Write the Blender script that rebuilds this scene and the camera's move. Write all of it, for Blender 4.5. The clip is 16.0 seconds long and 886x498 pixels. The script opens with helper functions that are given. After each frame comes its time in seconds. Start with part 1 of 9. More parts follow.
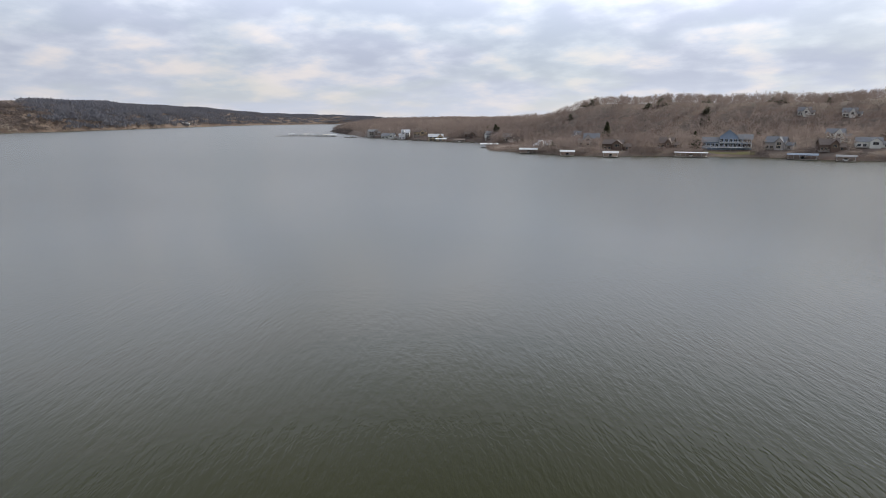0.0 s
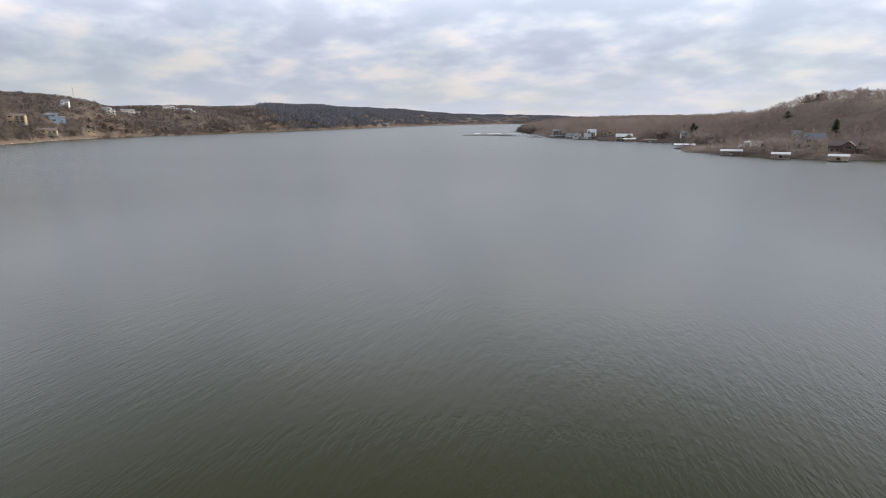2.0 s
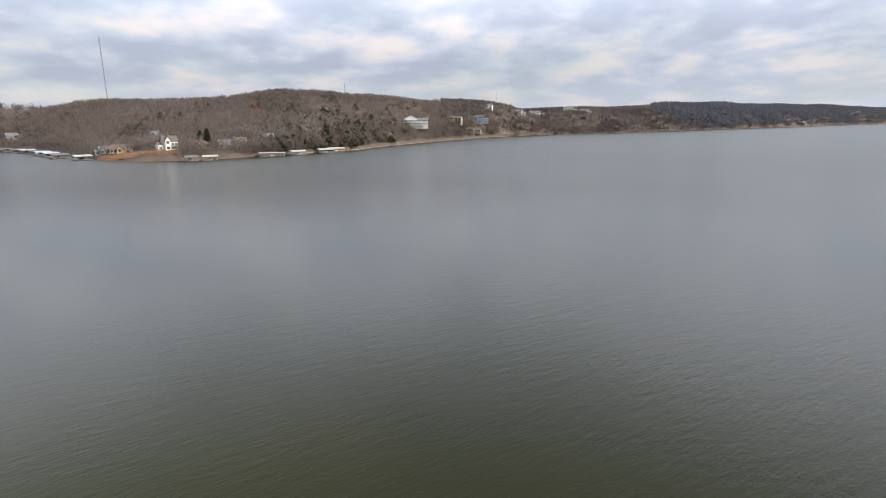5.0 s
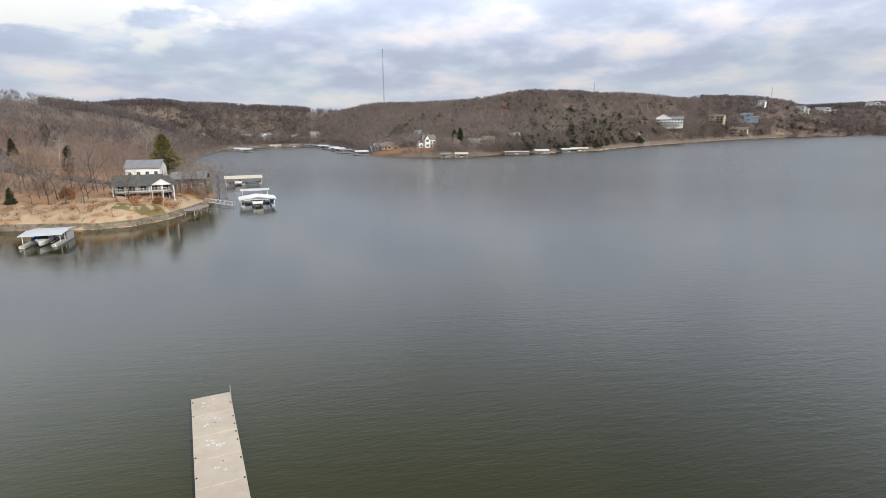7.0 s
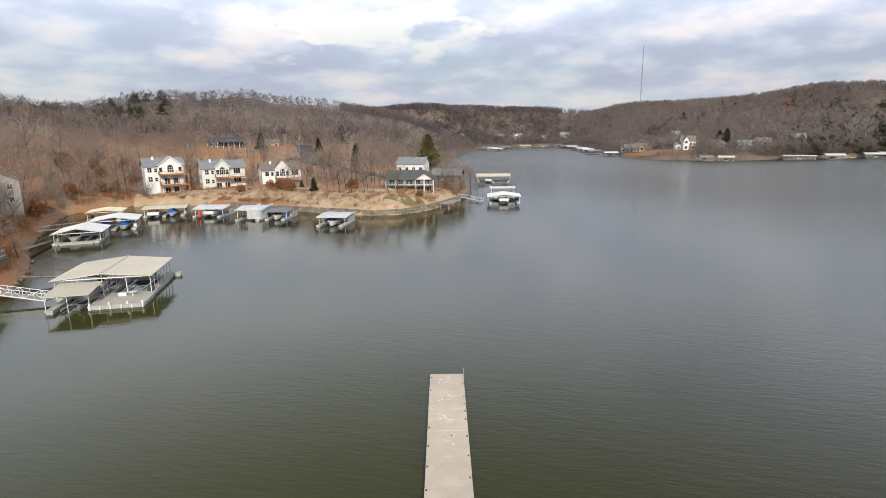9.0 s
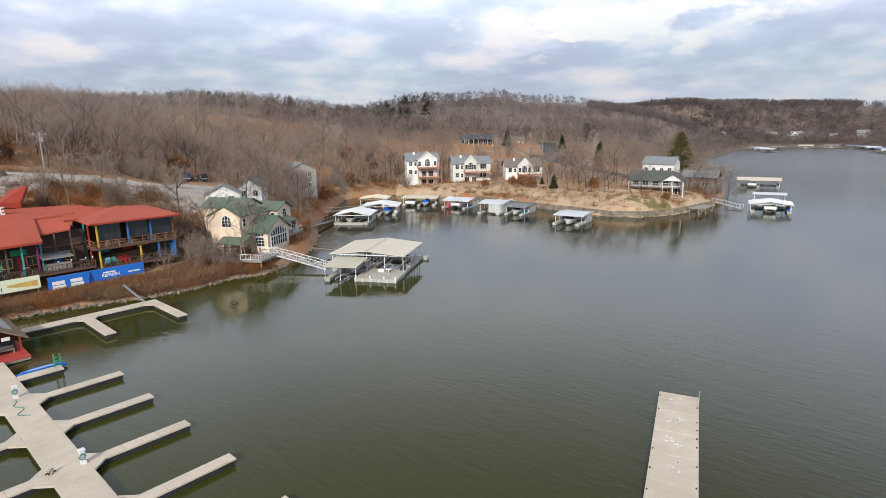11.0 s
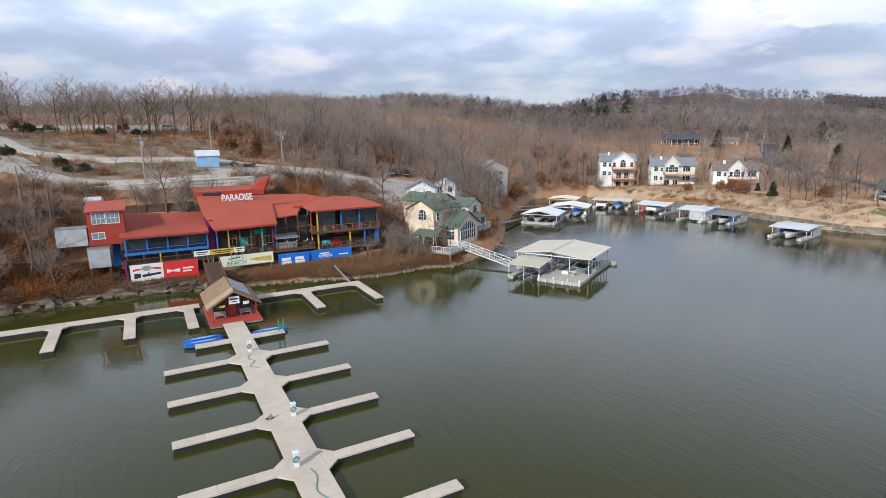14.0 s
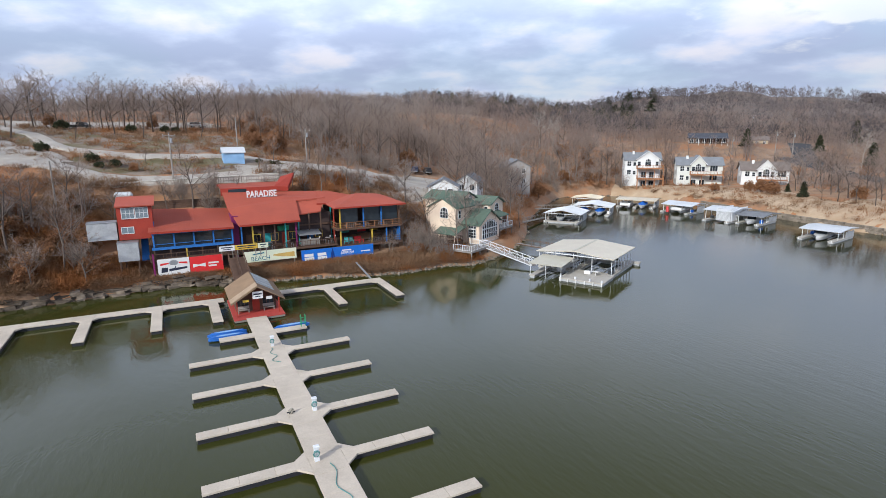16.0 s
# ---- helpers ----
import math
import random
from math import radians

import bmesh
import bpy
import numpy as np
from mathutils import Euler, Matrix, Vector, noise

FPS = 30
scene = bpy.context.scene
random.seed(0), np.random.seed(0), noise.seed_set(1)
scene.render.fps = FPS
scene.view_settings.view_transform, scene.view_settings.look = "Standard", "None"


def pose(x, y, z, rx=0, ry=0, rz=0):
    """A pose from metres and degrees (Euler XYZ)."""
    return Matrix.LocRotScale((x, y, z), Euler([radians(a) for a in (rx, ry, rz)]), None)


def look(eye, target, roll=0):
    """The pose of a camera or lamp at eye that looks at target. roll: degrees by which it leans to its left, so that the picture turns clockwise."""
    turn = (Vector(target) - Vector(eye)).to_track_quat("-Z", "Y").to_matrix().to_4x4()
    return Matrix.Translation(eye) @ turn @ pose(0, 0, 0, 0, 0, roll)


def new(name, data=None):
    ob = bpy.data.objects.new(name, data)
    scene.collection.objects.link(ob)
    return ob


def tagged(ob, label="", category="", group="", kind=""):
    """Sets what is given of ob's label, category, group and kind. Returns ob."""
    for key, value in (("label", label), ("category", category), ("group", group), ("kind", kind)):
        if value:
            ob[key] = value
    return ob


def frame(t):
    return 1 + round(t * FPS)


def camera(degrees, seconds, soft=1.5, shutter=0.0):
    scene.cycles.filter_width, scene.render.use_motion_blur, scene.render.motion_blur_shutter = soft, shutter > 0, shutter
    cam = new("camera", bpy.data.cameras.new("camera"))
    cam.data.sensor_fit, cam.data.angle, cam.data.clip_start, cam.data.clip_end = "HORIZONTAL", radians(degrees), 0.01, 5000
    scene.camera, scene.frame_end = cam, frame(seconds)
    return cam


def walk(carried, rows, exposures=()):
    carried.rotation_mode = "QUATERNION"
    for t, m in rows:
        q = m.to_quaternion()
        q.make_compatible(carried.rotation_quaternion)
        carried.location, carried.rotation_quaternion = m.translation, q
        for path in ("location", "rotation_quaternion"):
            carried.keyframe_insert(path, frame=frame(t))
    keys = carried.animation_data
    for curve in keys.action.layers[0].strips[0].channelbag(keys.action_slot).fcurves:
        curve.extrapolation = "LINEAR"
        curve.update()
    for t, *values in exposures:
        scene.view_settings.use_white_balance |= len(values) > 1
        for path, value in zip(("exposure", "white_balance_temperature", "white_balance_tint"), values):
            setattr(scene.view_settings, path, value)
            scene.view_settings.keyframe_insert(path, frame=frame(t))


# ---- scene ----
# The camera hangs 22 m over the lake and turns on the spot: seconds, bearing, tilt down, lean.
cam = camera(78.2, 16.0, soft=0.65)
EYE = (0.0, 0.0, 22.0)
PATH = [
    (0, 147.54, 13.15, 0.06),
    (0.5, 145.22, 13.13, -0.00),
    (1, 140.18, 13.13, -0.08),
    (1.5, 134.76, 13.14, -0.18),
    (2, 128.70, 13.15, -0.29),
    (2.5, 122.07, 13.14, -0.39),
    (3, 115.45, 13.12, -0.47),
    (3.5, 109.30, 13.07, -0.55),
    (4, 102.72, 12.94, -0.63),
    (4.5, 96.37, 12.90, -0.65),
    (5, 90.04, 12.87, -0.66),
    (5.5, 83.72, 12.84, -0.68),
    (6, 77.43, 12.81, -0.69),
    (6.5, 71.17, 12.76, -0.71),
    (7, 65.26, 12.60, -0.76),
    (7.5, 59.25, 12.50, -0.79),
    (8, 52.86, 12.42, -0.81),
    (8.5, 46.25, 12.33, -0.83),
    (9, 39.99, 12.19, -0.85),
    (9.5, 33.79, 12.14, -0.85),
    (10, 27.58, 12.11, -0.85),
    (10.5, 21.38, 12.08, -0.85),
    (11, 15.24, 12.05, -0.85),
    (11.5, 9.19, 12.01, -0.84),
    (12, 4.03, 11.89, -0.82),
    (12.5, -0.80, 11.85, -0.80),
    (13, -2.84, 11.84, -0.78),
    (13.5, -3.68, 11.84, -0.75),
    (14, -4.46, 11.85, -0.70),
    (14.5, -5.05, 11.89, -0.63),
    (15, -5.36, 11.93, -0.56),
    (15.5, -6.08, 11.98, -0.50),
    (16, -6.75, 12.03, -0.48),
]


def sight(bearing, tilt):
    b, t = radians(bearing), radians(tilt)
    return (EYE[0] + 100 * math.sin(b) * math.cos(t), EYE[1] + 100 * math.cos(b) * math.cos(t), EYE[2] - 100 * math.sin(t))


walk(cam, [(t, look(EYE, sight(b, tilt), lean)) for t, b, tilt, lean in PATH], [(0, -0.07, 6900, 6), (2, -0.04, 6900, 6), (4, 0, 6900, 6), (7, 0, 6700, 6), (9, 0, 6800, 6), (12, 0, 6400, 6), (14, 0, 6150, 6), (16, 0, 6000, 7)])

# ---------------------------------------------------------------- light
SUN_BEARING, SUN_HEIGHT = 208.0, 28.0
CLOUD_BANK = (32.0, 9.8, 0.215, 0.048)  # bearing, height, half width and half height of the bright cloud
scene.view_settings.exposure = 0.0


def build_world():
    world = bpy.data.worlds.new("winter_sky")
    world.use_nodes = True
    scene.world = world
    nt = world.node_tree
    n, l = nt.nodes, nt.links
    n.clear()
    out = n.new("ShaderNodeOutputWorld")
    sky = n.new("ShaderNodeTexSky")
    sky.sky_type = "NISHITA"
    sky.sun_disc = False
    sky.sun_elevation = radians(SUN_HEIGHT)
    sky.sun_rotation = radians(SUN_BEARING)
    sky.dust_density = 0.7
    coord = n.new("ShaderNodeTexCoord")
    sep = n.new("ShaderNodeSeparateXYZ")
    l.new(coord.outputs["Generated"], sep.inputs[0])
    up = n.new("ShaderNodeMath")
    up.operation = "MAXIMUM"
    l.new(sep.outputs["Z"], up.inputs[0])
    up.inputs[1].default_value = 0.0
    lift = n.new("ShaderNodeMath")
    lift.operation = "ADD"
    l.new(up.outputs[0], lift.inputs[0])
    lift.inputs[1].default_value = 0.24
    # a flat cloud deck seen in perspective
    div = []
    for axis in ("X", "Y"):
        d = n.new("ShaderNodeMath")
        d.operation = "DIVIDE"
        l.new(sep.outputs[axis], d.inputs[0])
        l.new(lift.outputs[0], d.inputs[1])
        div.append(d)
    com = n.new("ShaderNodeCombineXYZ")
    l.new(div[0].outputs[0], com.inputs[0])
    l.new(div[1].outputs[0], com.inputs[1])

    def cloud(scale, detail, rough, low, high, offset):
        mp = n.new("ShaderNodeMapping")
        mp.inputs["Location"].default_value = (offset, offset * 0.7, offset * 0.3)
        l.new(com.outputs[0], mp.inputs[0])
        tex = n.new("ShaderNodeTexNoise")
        tex.inputs["Scale"].default_value = scale
        tex.inputs["Detail"].default_value = detail
        tex.inputs["Roughness"].default_value = rough
        tex.inputs["Distortion"].default_value = 0.0
        l.new(mp.outputs[0], tex.inputs["Vector"])
        r = n.new("ShaderNodeMapRange")
        r.interpolation_type = "SMOOTHSTEP"
        r.inputs["From Min"].default_value = low
        r.inputs["From Max"].default_value = high
        l.new(tex.outputs["Fac"], r.inputs["Value"])
        return r.outputs["Result"]

    cover = cloud(1.3, 6.0, 0.52, 0.36, 0.56, 3.1)
    lit = cloud(2.9, 6.0, 0.5, 0.37, 0.72, 11.7)
    col = n.new("ShaderNodeValToRGB")
    col.color_ramp.elements[0].color = (0.47, 0.52, 0.69, 1)
    col.color_ramp.elements[1].color = (0.835, 0.79, 0.845, 1)
    mid = col.color_ramp.elements.new(0.45)
    mid.color = (0.60, 0.65, 0.815, 1)
    # overhead the deck closes and evens out
    close = n.new("ShaderNodeMapRange")
    close.interpolation_type = "SMOOTHSTEP"
    close.inputs["From Min"].default_value = 0.15
    close.inputs["From Max"].default_value = 0.36
    close.inputs["To Max"].default_value = 0.85
    l.new(sep.outputs["Z"], close.inputs["Value"])
    even = n.new("ShaderNodeMix")
    l.new(close.outputs[0], even.inputs["Factor"])
    l.new(lit, even.inputs["A"])
    even.inputs["B"].default_value = 0.5
    # and towards the horizon the clouds run together into a pale veil
    low = n.new("ShaderNodeMapRange")
    low.interpolation_type = "SMOOTHSTEP"
    low.inputs["From Min"].default_value = 0.115
    low.inputs["From Max"].default_value = 0.0
    low.inputs["To Max"].default_value = 0.65
    l.new(sep.outputs["Z"], low.inputs["Value"])
    fade = n.new("ShaderNodeMix")
    l.new(low.outputs[0], fade.inputs["Factor"])
    l.new(even.outputs["Result"], fade.inputs["A"])
    fade.inputs["B"].default_value = 0.78
    l.new(fade.outputs["Result"], col.inputs[0])
    # one big sunlit cloud bank stands over the cove
    bank_place = n.new("ShaderNodeMapping")
    bank_place.vector_type = "POINT"
    bank_place.inputs["Rotation"].default_value = (0, 0, radians(CLOUD_BANK[0]))
    l.new(coord.outputs["Generated"], bank_place.inputs[0])
    bank_span = n.new("ShaderNodeVectorMath")
    bank_span.operation = "MULTIPLY_ADD"
    l.new(bank_place.outputs[0], bank_span.inputs[0])
    bank_span.inputs[1].default_value = (1 / CLOUD_BANK[2], 0.0, 1 / CLOUD_BANK[3])
    bank_span.inputs[2].default_value = (0.0, 0.0, -math.sin(radians(CLOUD_BANK[1])) / CLOUD_BANK[3])
    bank_far = n.new("ShaderNodeVectorMath")
    bank_far.operation = "LENGTH"
    l.new(bank_span.outputs[0], bank_far.inputs[0])
    front = n.new("ShaderNodeSeparateXYZ")
    l.new(bank_place.outputs[0], front.inputs[0])
    ahead = n.new("ShaderNodeMath")
    ahead.operation = "GREATER_THAN"
    l.new(front.outputs["Y"], ahead.inputs[0])
    ahead.inputs[1].default_value = 0.0
    ragged = n.new("ShaderNodeMath")
    ragged.operation = "MULTIPLY_ADD"
    l.new(cloud(4.2, 7.0, 0.55, 0.3, 0.7, 21.3), ragged.inputs[0])
    ragged.inputs[1].default_value = -1.1
    l.new(bank_far.outputs["Value"], ragged.inputs[2])
    bank_mask = n.new("ShaderNodeMapRange")
    bank_mask.interpolation_type = "SMOOTHSTEP"
    bank_mask.inputs["From Min"].default_value = 0.42
    bank_mask.inputs["From Max"].default_value = -0.15
    l.new(ragged.outputs[0], bank_mask.inputs["Value"])
    bank_amount = n.new("ShaderNodeMath")
    bank_amount.operation = "MULTIPLY"
    l.new(bank_mask.outputs[0], bank_amount.inputs[0])
    l.new(ahead.outputs[0], bank_amount.inputs[1])
    bank_mix = n.new("ShaderNodeMix")
    bank_mix.data_type = "RGBA"
    l.new(bank_amount.outputs[0], bank_mix.inputs["Factor"])
    l.new(col.outputs[0], bank_mix.inputs["A"])
    bank_mix.inputs["B"].default_value = (0.845, 0.825, 0.84, 1)
    bg_sky = n.new("ShaderNodeBackground")
    bg_sky.inputs["Strength"].default_value = 0.11
    l.new(sky.outputs[0], bg_sky.inputs["Color"])
    bg_cloud = n.new("ShaderNodeBackground")
    bg_cloud.inputs["Strength"].default_value = 0.91
    # a thin cloud deck is brighter overhead than near the horizon
    high = n.new("ShaderNodeMapRange")
    high.interpolation_type = "SMOOTHSTEP"
    high.inputs["From Min"].default_value = 0.07
    high.inputs["From Max"].default_value = 0.34
    high.inputs["To Min"].default_value = 1.0
    high.inputs["To Max"].default_value = 2.3
    l.new(sep.outputs["Z"], high.inputs["Value"])
    glow = n.new("ShaderNodeVectorMath")
    glow.operation = "SCALE"
    l.new(bank_mix.outputs["Result"], glow.inputs[0])
    # and brighter towards the veiled sun
    aim = n.new("ShaderNodeVectorMath")
    aim.operation = "DOT_PRODUCT"
    l.new(coord.outputs["Generated"], aim.inputs[0])
    aim.inputs[1].default_value = (math.sin(radians(SUN_BEARING)) * math.cos(radians(SUN_HEIGHT)), math.cos(radians(SUN_BEARING)) * math.cos(radians(SUN_HEIGHT)), math.sin(radians(SUN_HEIGHT)))
    veil = n.new("ShaderNodeMapRange")
    veil.interpolation_type = "SMOOTHSTEP"
    veil.inputs["From Min"].default_value = -0.4
    veil.inputs["From Max"].default_value = 1.0
    veil.inputs["To Min"].default_value = 1.0
    veil.inputs["To Max"].default_value = 1.22
    l.new(aim.outputs["Value"], veil.inputs["Value"])
    thick = n.new("ShaderNodeMapRange")
    thick.interpolation_type = "SMOOTHSTEP"
    thick.inputs["From Min"].default_value = 0.34
    thick.inputs["From Max"].default_value = 0.66
    thick.inputs["To Min"].default_value = 1.0
    thick.inputs["To Max"].default_value = 0.34
    l.new(sep.outputs["Z"], thick.inputs["Value"])
    deck = n.new("ShaderNodeMath")
    deck.operation = "MULTIPLY"
    l.new(high.outputs["Result"], deck.inputs[0])
    l.new(thick.outputs["Result"], deck.inputs[1])
    both = n.new("ShaderNodeMath")
    both.operation = "MULTIPLY"
    l.new(deck.outputs[0], both.inputs[0])
    l.new(veil.outputs["Result"], both.inputs[1])
    l.new(both.outputs[0], glow.inputs["Scale"])
    l.new(glow.outputs[0], bg_cloud.inputs["Color"])
    amount = n.new("ShaderNodeMath")
    amount.operation = "MULTIPLY_ADD"
    l.new(cover, amount.inputs[0])
    amount.inputs[1].default_value = 0.2
    amount.inputs[2].default_value = 0.8
    mix = n.new("ShaderNodeMixShader")
    l.new(amount.outputs[0], mix.inputs[0])
    l.new(bg_sky.outputs[0], mix.inputs[1])
    l.new(bg_cloud.outputs[0], mix.inputs[2])
    l.new(mix.outputs[0], out.inputs["Surface"])


build_world()
sun_data = bpy.data.lights.new("sun", "SUN")
sun_data.energy, sun_data.angle, sun_data.color = 3.9, radians(1.5), (1.0, 0.93, 0.83)
sun = new("sun", sun_data)
sb, sh = radians(SUN_BEARING), radians(SUN_HEIGHT)
sun.matrix_basis = look((300 * math.sin(sb) * math.cos(sh), 300 * math.cos(sb) * math.cos(sh), 300 * math.sin(sh)), (0, 0, 0))


# ---------------------------------------------------------------- materials
def surface(name, color, rough=0.8, metal=0.0, second=None, scale=1.0, fine=12.0, bump=0.0, bump_scale=20.0, vary=0.0, third=None, third_scale=0.2, stretch=None, thin=0.0):
    """Noise-mixed surface: base and second colour at a coarse and a fine scale, relief, and a shift of tone from object to object."""
    m = bpy.data.materials.new(name)
    m.use_nodes = True
    nt = m.node_tree
    n, l = nt.nodes, nt.links
    bsdf = n["Principled BSDF"]
    bsdf.inputs["Roughness"].default_value = rough
    bsdf.inputs["Metallic"].default_value = metal
    bsdf.inputs["Specular IOR Level"].default_value = 0.3
    geo = n.new("ShaderNodeNewGeometry")
    vec = geo.outputs["Position"]
    if stretch:
        mp = n.new("ShaderNodeMapping")
        mp.inputs["Scale"].default_value = stretch
        l.new(vec, mp.inputs[0])
        vec = mp.outputs[0]

    def tex(s, detail=4.0):
        t = n.new("ShaderNodeTexNoise")
        t.inputs["Scale"].default_value = s
        t.inputs["Detail"].default_value = detail
        t.inputs["Roughness"].default_value = 0.6
        l.new(vec, t.inputs["Vector"])
        return t.outputs["Fac"]

    second = second or tuple(c * 0.72 for c in color)
    a, b = tex(scale), tex(fine)
    avg = n.new("ShaderNodeMath")
    avg.operation = "MULTIPLY_ADD"
    l.new(a, avg.inputs[0])
    avg.inputs[1].default_value = 0.6
    sc = n.new("ShaderNodeMath")
    sc.operation = "MULTIPLY"
    l.new(b, sc.inputs[0])
    sc.inputs[1].default_value = 0.4
    l.new(sc.outputs[0], avg.inputs[2])
    rng = n.new("ShaderNodeMapRange")
    rng.inputs["From Min"].default_value = 0.36
    rng.inputs["From Max"].default_value = 0.64
    l.new(avg.outputs[0], rng.inputs["Value"])
    mix = n.new("ShaderNodeMix")
    mix.data_type = "RGBA"
    l.new(rng.outputs[0], mix.inputs["Factor"])
    mix.inputs["A"].default_value = (*color, 1)
    mix.inputs["B"].default_value = (*second, 1)
    result = mix.outputs["Result"]
    if third:
        t3 = tex(third_scale, 3.0)
        r3 = n.new("ShaderNodeMapRange")
        r3.inputs["From Min"].default_value = 0.47
        r3.inputs["From Max"].default_value = 0.6
        l.new(t3, r3.inputs["Value"])
        m3 = n.new("ShaderNodeMix")
        m3.data_type = "RGBA"
        l.new(r3.outputs[0], m3.inputs["Factor"])
        l.new(result, m3.inputs["A"])
        m3.inputs["B"].default_value = (*third, 1)
        result = m3.outputs["Result"]
    if vary:
        info = n.new("ShaderNodeObjectInfo")
        hsv = n.new("ShaderNodeHueSaturation")
        vr = n.new("ShaderNodeMapRange")
        vr.inputs["To Min"].default_value = 1 - vary
        vr.inputs["To Max"].default_value = 1 + vary
        l.new(info.outputs["Random"], vr.inputs["Value"])
        l.new(vr.outputs[0], hsv.inputs["Value"])
        l.new(result, hsv.inputs["Color"])
        result = hsv.outputs["Color"]
    l.new(result, bsdf.inputs["Base Color"])
    if bump:
        bt = tex(bump_scale, 6.0)
        bp = n.new("ShaderNodeBump")
        bp.inputs["Strength"].default_value = bump
        bp.inputs["Distance"].default_value = 0.05
        l.new(bt, bp.inputs["Height"])
        l.new(bp.outputs[0], bsdf.inputs["Normal"])
    if thin:
        # twigs and leaves are lit from both sides
        through_light = n.new("ShaderNodeBsdfTranslucent")
        l.new(result, through_light.inputs["Color"])
        blend = n.new("ShaderNodeMixShader")
        blend.inputs[0].default_value = thin
        l.new(bsdf.outputs[0], blend.inputs[1])
        l.new(through_light.outputs[0], blend.inputs[2])
        l.new(blend.outputs[0], n["Material Output"].inputs["Surface"])
    return m


def water_surface():
    m = bpy.data.materials.new("lake_water")
    m.use_nodes = True
    nt = m.node_tree
    n, l = nt.nodes, nt.links
    b = n["Principled BSDF"]
    b.inputs["IOR"].default_value = 1.33
    geo = n.new("ShaderNodeNewGeometry")

    def noise_at(scale, detail, stretch, turn):
        mp = n.new("ShaderNodeMapping")
        mp.inputs["Rotation"].default_value = (0, 0, radians(turn))
        l.new(geo.outputs["Position"], mp.inputs[0])
        draw_out = n.new("ShaderNodeMapping")
        draw_out.inputs["Scale"].default_value = stretch
        l.new(mp.outputs[0], draw_out.inputs[0])
        mp = draw_out
        t = n.new("ShaderNodeTexNoise")
        t.inputs["Scale"].default_value = scale
        t.inputs["Detail"].default_value = detail
        t.inputs["Roughness"].default_value = 0.55
        l.new(mp.outputs[0], t.inputs["Vector"])
        return t.outputs["Fac"]

    tone = n.new("ShaderNodeMix")
    tone.data_type = "RGBA"
    # the shallow marina side is cloudier and greener than the open lake
    deep = n.new("ShaderNodeVectorMath")
    deep.operation = "DISTANCE"
    l.new(geo.outputs["Position"], deep.inputs[0])
    deep.inputs[1].default_value = (-15.0, 60.0, 0.0)
    silt = n.new("ShaderNodeMapRange")
    silt.interpolation_type = "SMOOTHSTEP"
    silt.inputs["From Min"].default_value = 30.0
    silt.inputs["From Max"].default_value = 95.0
    l.new(deep.outputs["Value"], silt.inputs["Value"])
    cloudy = n.new("ShaderNodeMath")
    cloudy.operation = "MULTIPLY_ADD"
    l.new(noise_at(0.02, 3.0, (1, 1, 1), 0), cloudy.inputs[0])
    cloudy.inputs[1].default_value = 0.4
    l.new(silt.outputs[0], cloudy.inputs[2])
    tone.inputs["A"].default_value = (0.042, 0.045, 0.0095, 1)
    tone.inputs["B"].default_value = (0.0245, 0.0262, 0.0075, 1)
    l.new(cloudy.outputs[0], tone.inputs["Factor"])
    l.new(tone.outputs["Result"], b.inputs["Base Color"])
    # ripples run across the wind; gusts leave smooth and ruffled patches
    ripple = noise_at(0.95, 3.0, (0.22, 1.0, 1.0), 60)
    chop = noise_at(2.6, 2.0, (0.3, 1.0, 1.0), 50)
    gust = n.new("ShaderNodeMapRange")
    gust.inputs["From Min"].default_value = 0.38
    gust.inputs["From Max"].default_value = 0.62
    gust.inputs["To Min"].default_value = 0.7
    gust.inputs["To Max"].default_value = 1.0
    l.new(noise_at(0.018, 3.0, (1, 1, 1), 20), gust.inputs["Value"])
    # the cove lies sheltered
    away = n.new("ShaderNodeVectorMath")
    away.operation = "DISTANCE"
    l.new(geo.outputs["Position"], away.inputs[0])
    away.inputs[1].default_value = (25.0, 120.0, 0.0)
    lee = n.new("ShaderNodeMapRange")
    lee.interpolation_type = "SMOOTHERSTEP"
    lee.inputs["From Min"].default_value = 40.0
    lee.inputs["From Max"].default_value = 330.0
    lee.inputs["To Min"].default_value = 0.3
    lee.inputs["To Max"].default_value = 1.75
    l.new(away.outputs["Value"], lee.inputs["Value"])
    # open water is roughened by ripples too small to see
    ruffle = n.new("ShaderNodeMapRange")
    ruffle.interpolation_type = "SMOOTHSTEP"
    ruffle.inputs["From Min"].default_value = 50.0
    ruffle.inputs["From Max"].default_value = 420.0
    ruffle.inputs["To Min"].default_value = 0.065
    ruffle.inputs["To Max"].default_value = 0.27
    l.new(away.outputs["Value"], ruffle.inputs["Value"])
    l.new(ruffle.outputs[0], b.inputs["Roughness"])
    wind = n.new("ShaderNodeMath")
    wind.operation = "MULTIPLY"
    l.new(gust.outputs[0], wind.inputs[0])
    l.new(lee.outputs[0], wind.inputs[1])
    add = n.new("ShaderNodeMath")
    add.operation = "MULTIPLY_ADD"
    l.new(chop, add.inputs[0])
    add.inputs[1].default_value = 0.8
    l.new(ripple, add.inputs[2])
    fret = n.new("ShaderNodeMath")
    fret.operation = "MULTIPLY_ADD"
    l.new(noise_at(6.0, 2.0, (0.4, 1.0, 1.0), 64), fret.inputs[0])
    fret.inputs[1].default_value = 0.3
    l.new(add.outputs[0], fret.inputs[2])
    amp = n.new("ShaderNodeMath")
    amp.operation = "MULTIPLY"
    l.new(fret.outputs[0], amp.inputs[0])
    l.new(wind.outputs[0], amp.inputs[1])
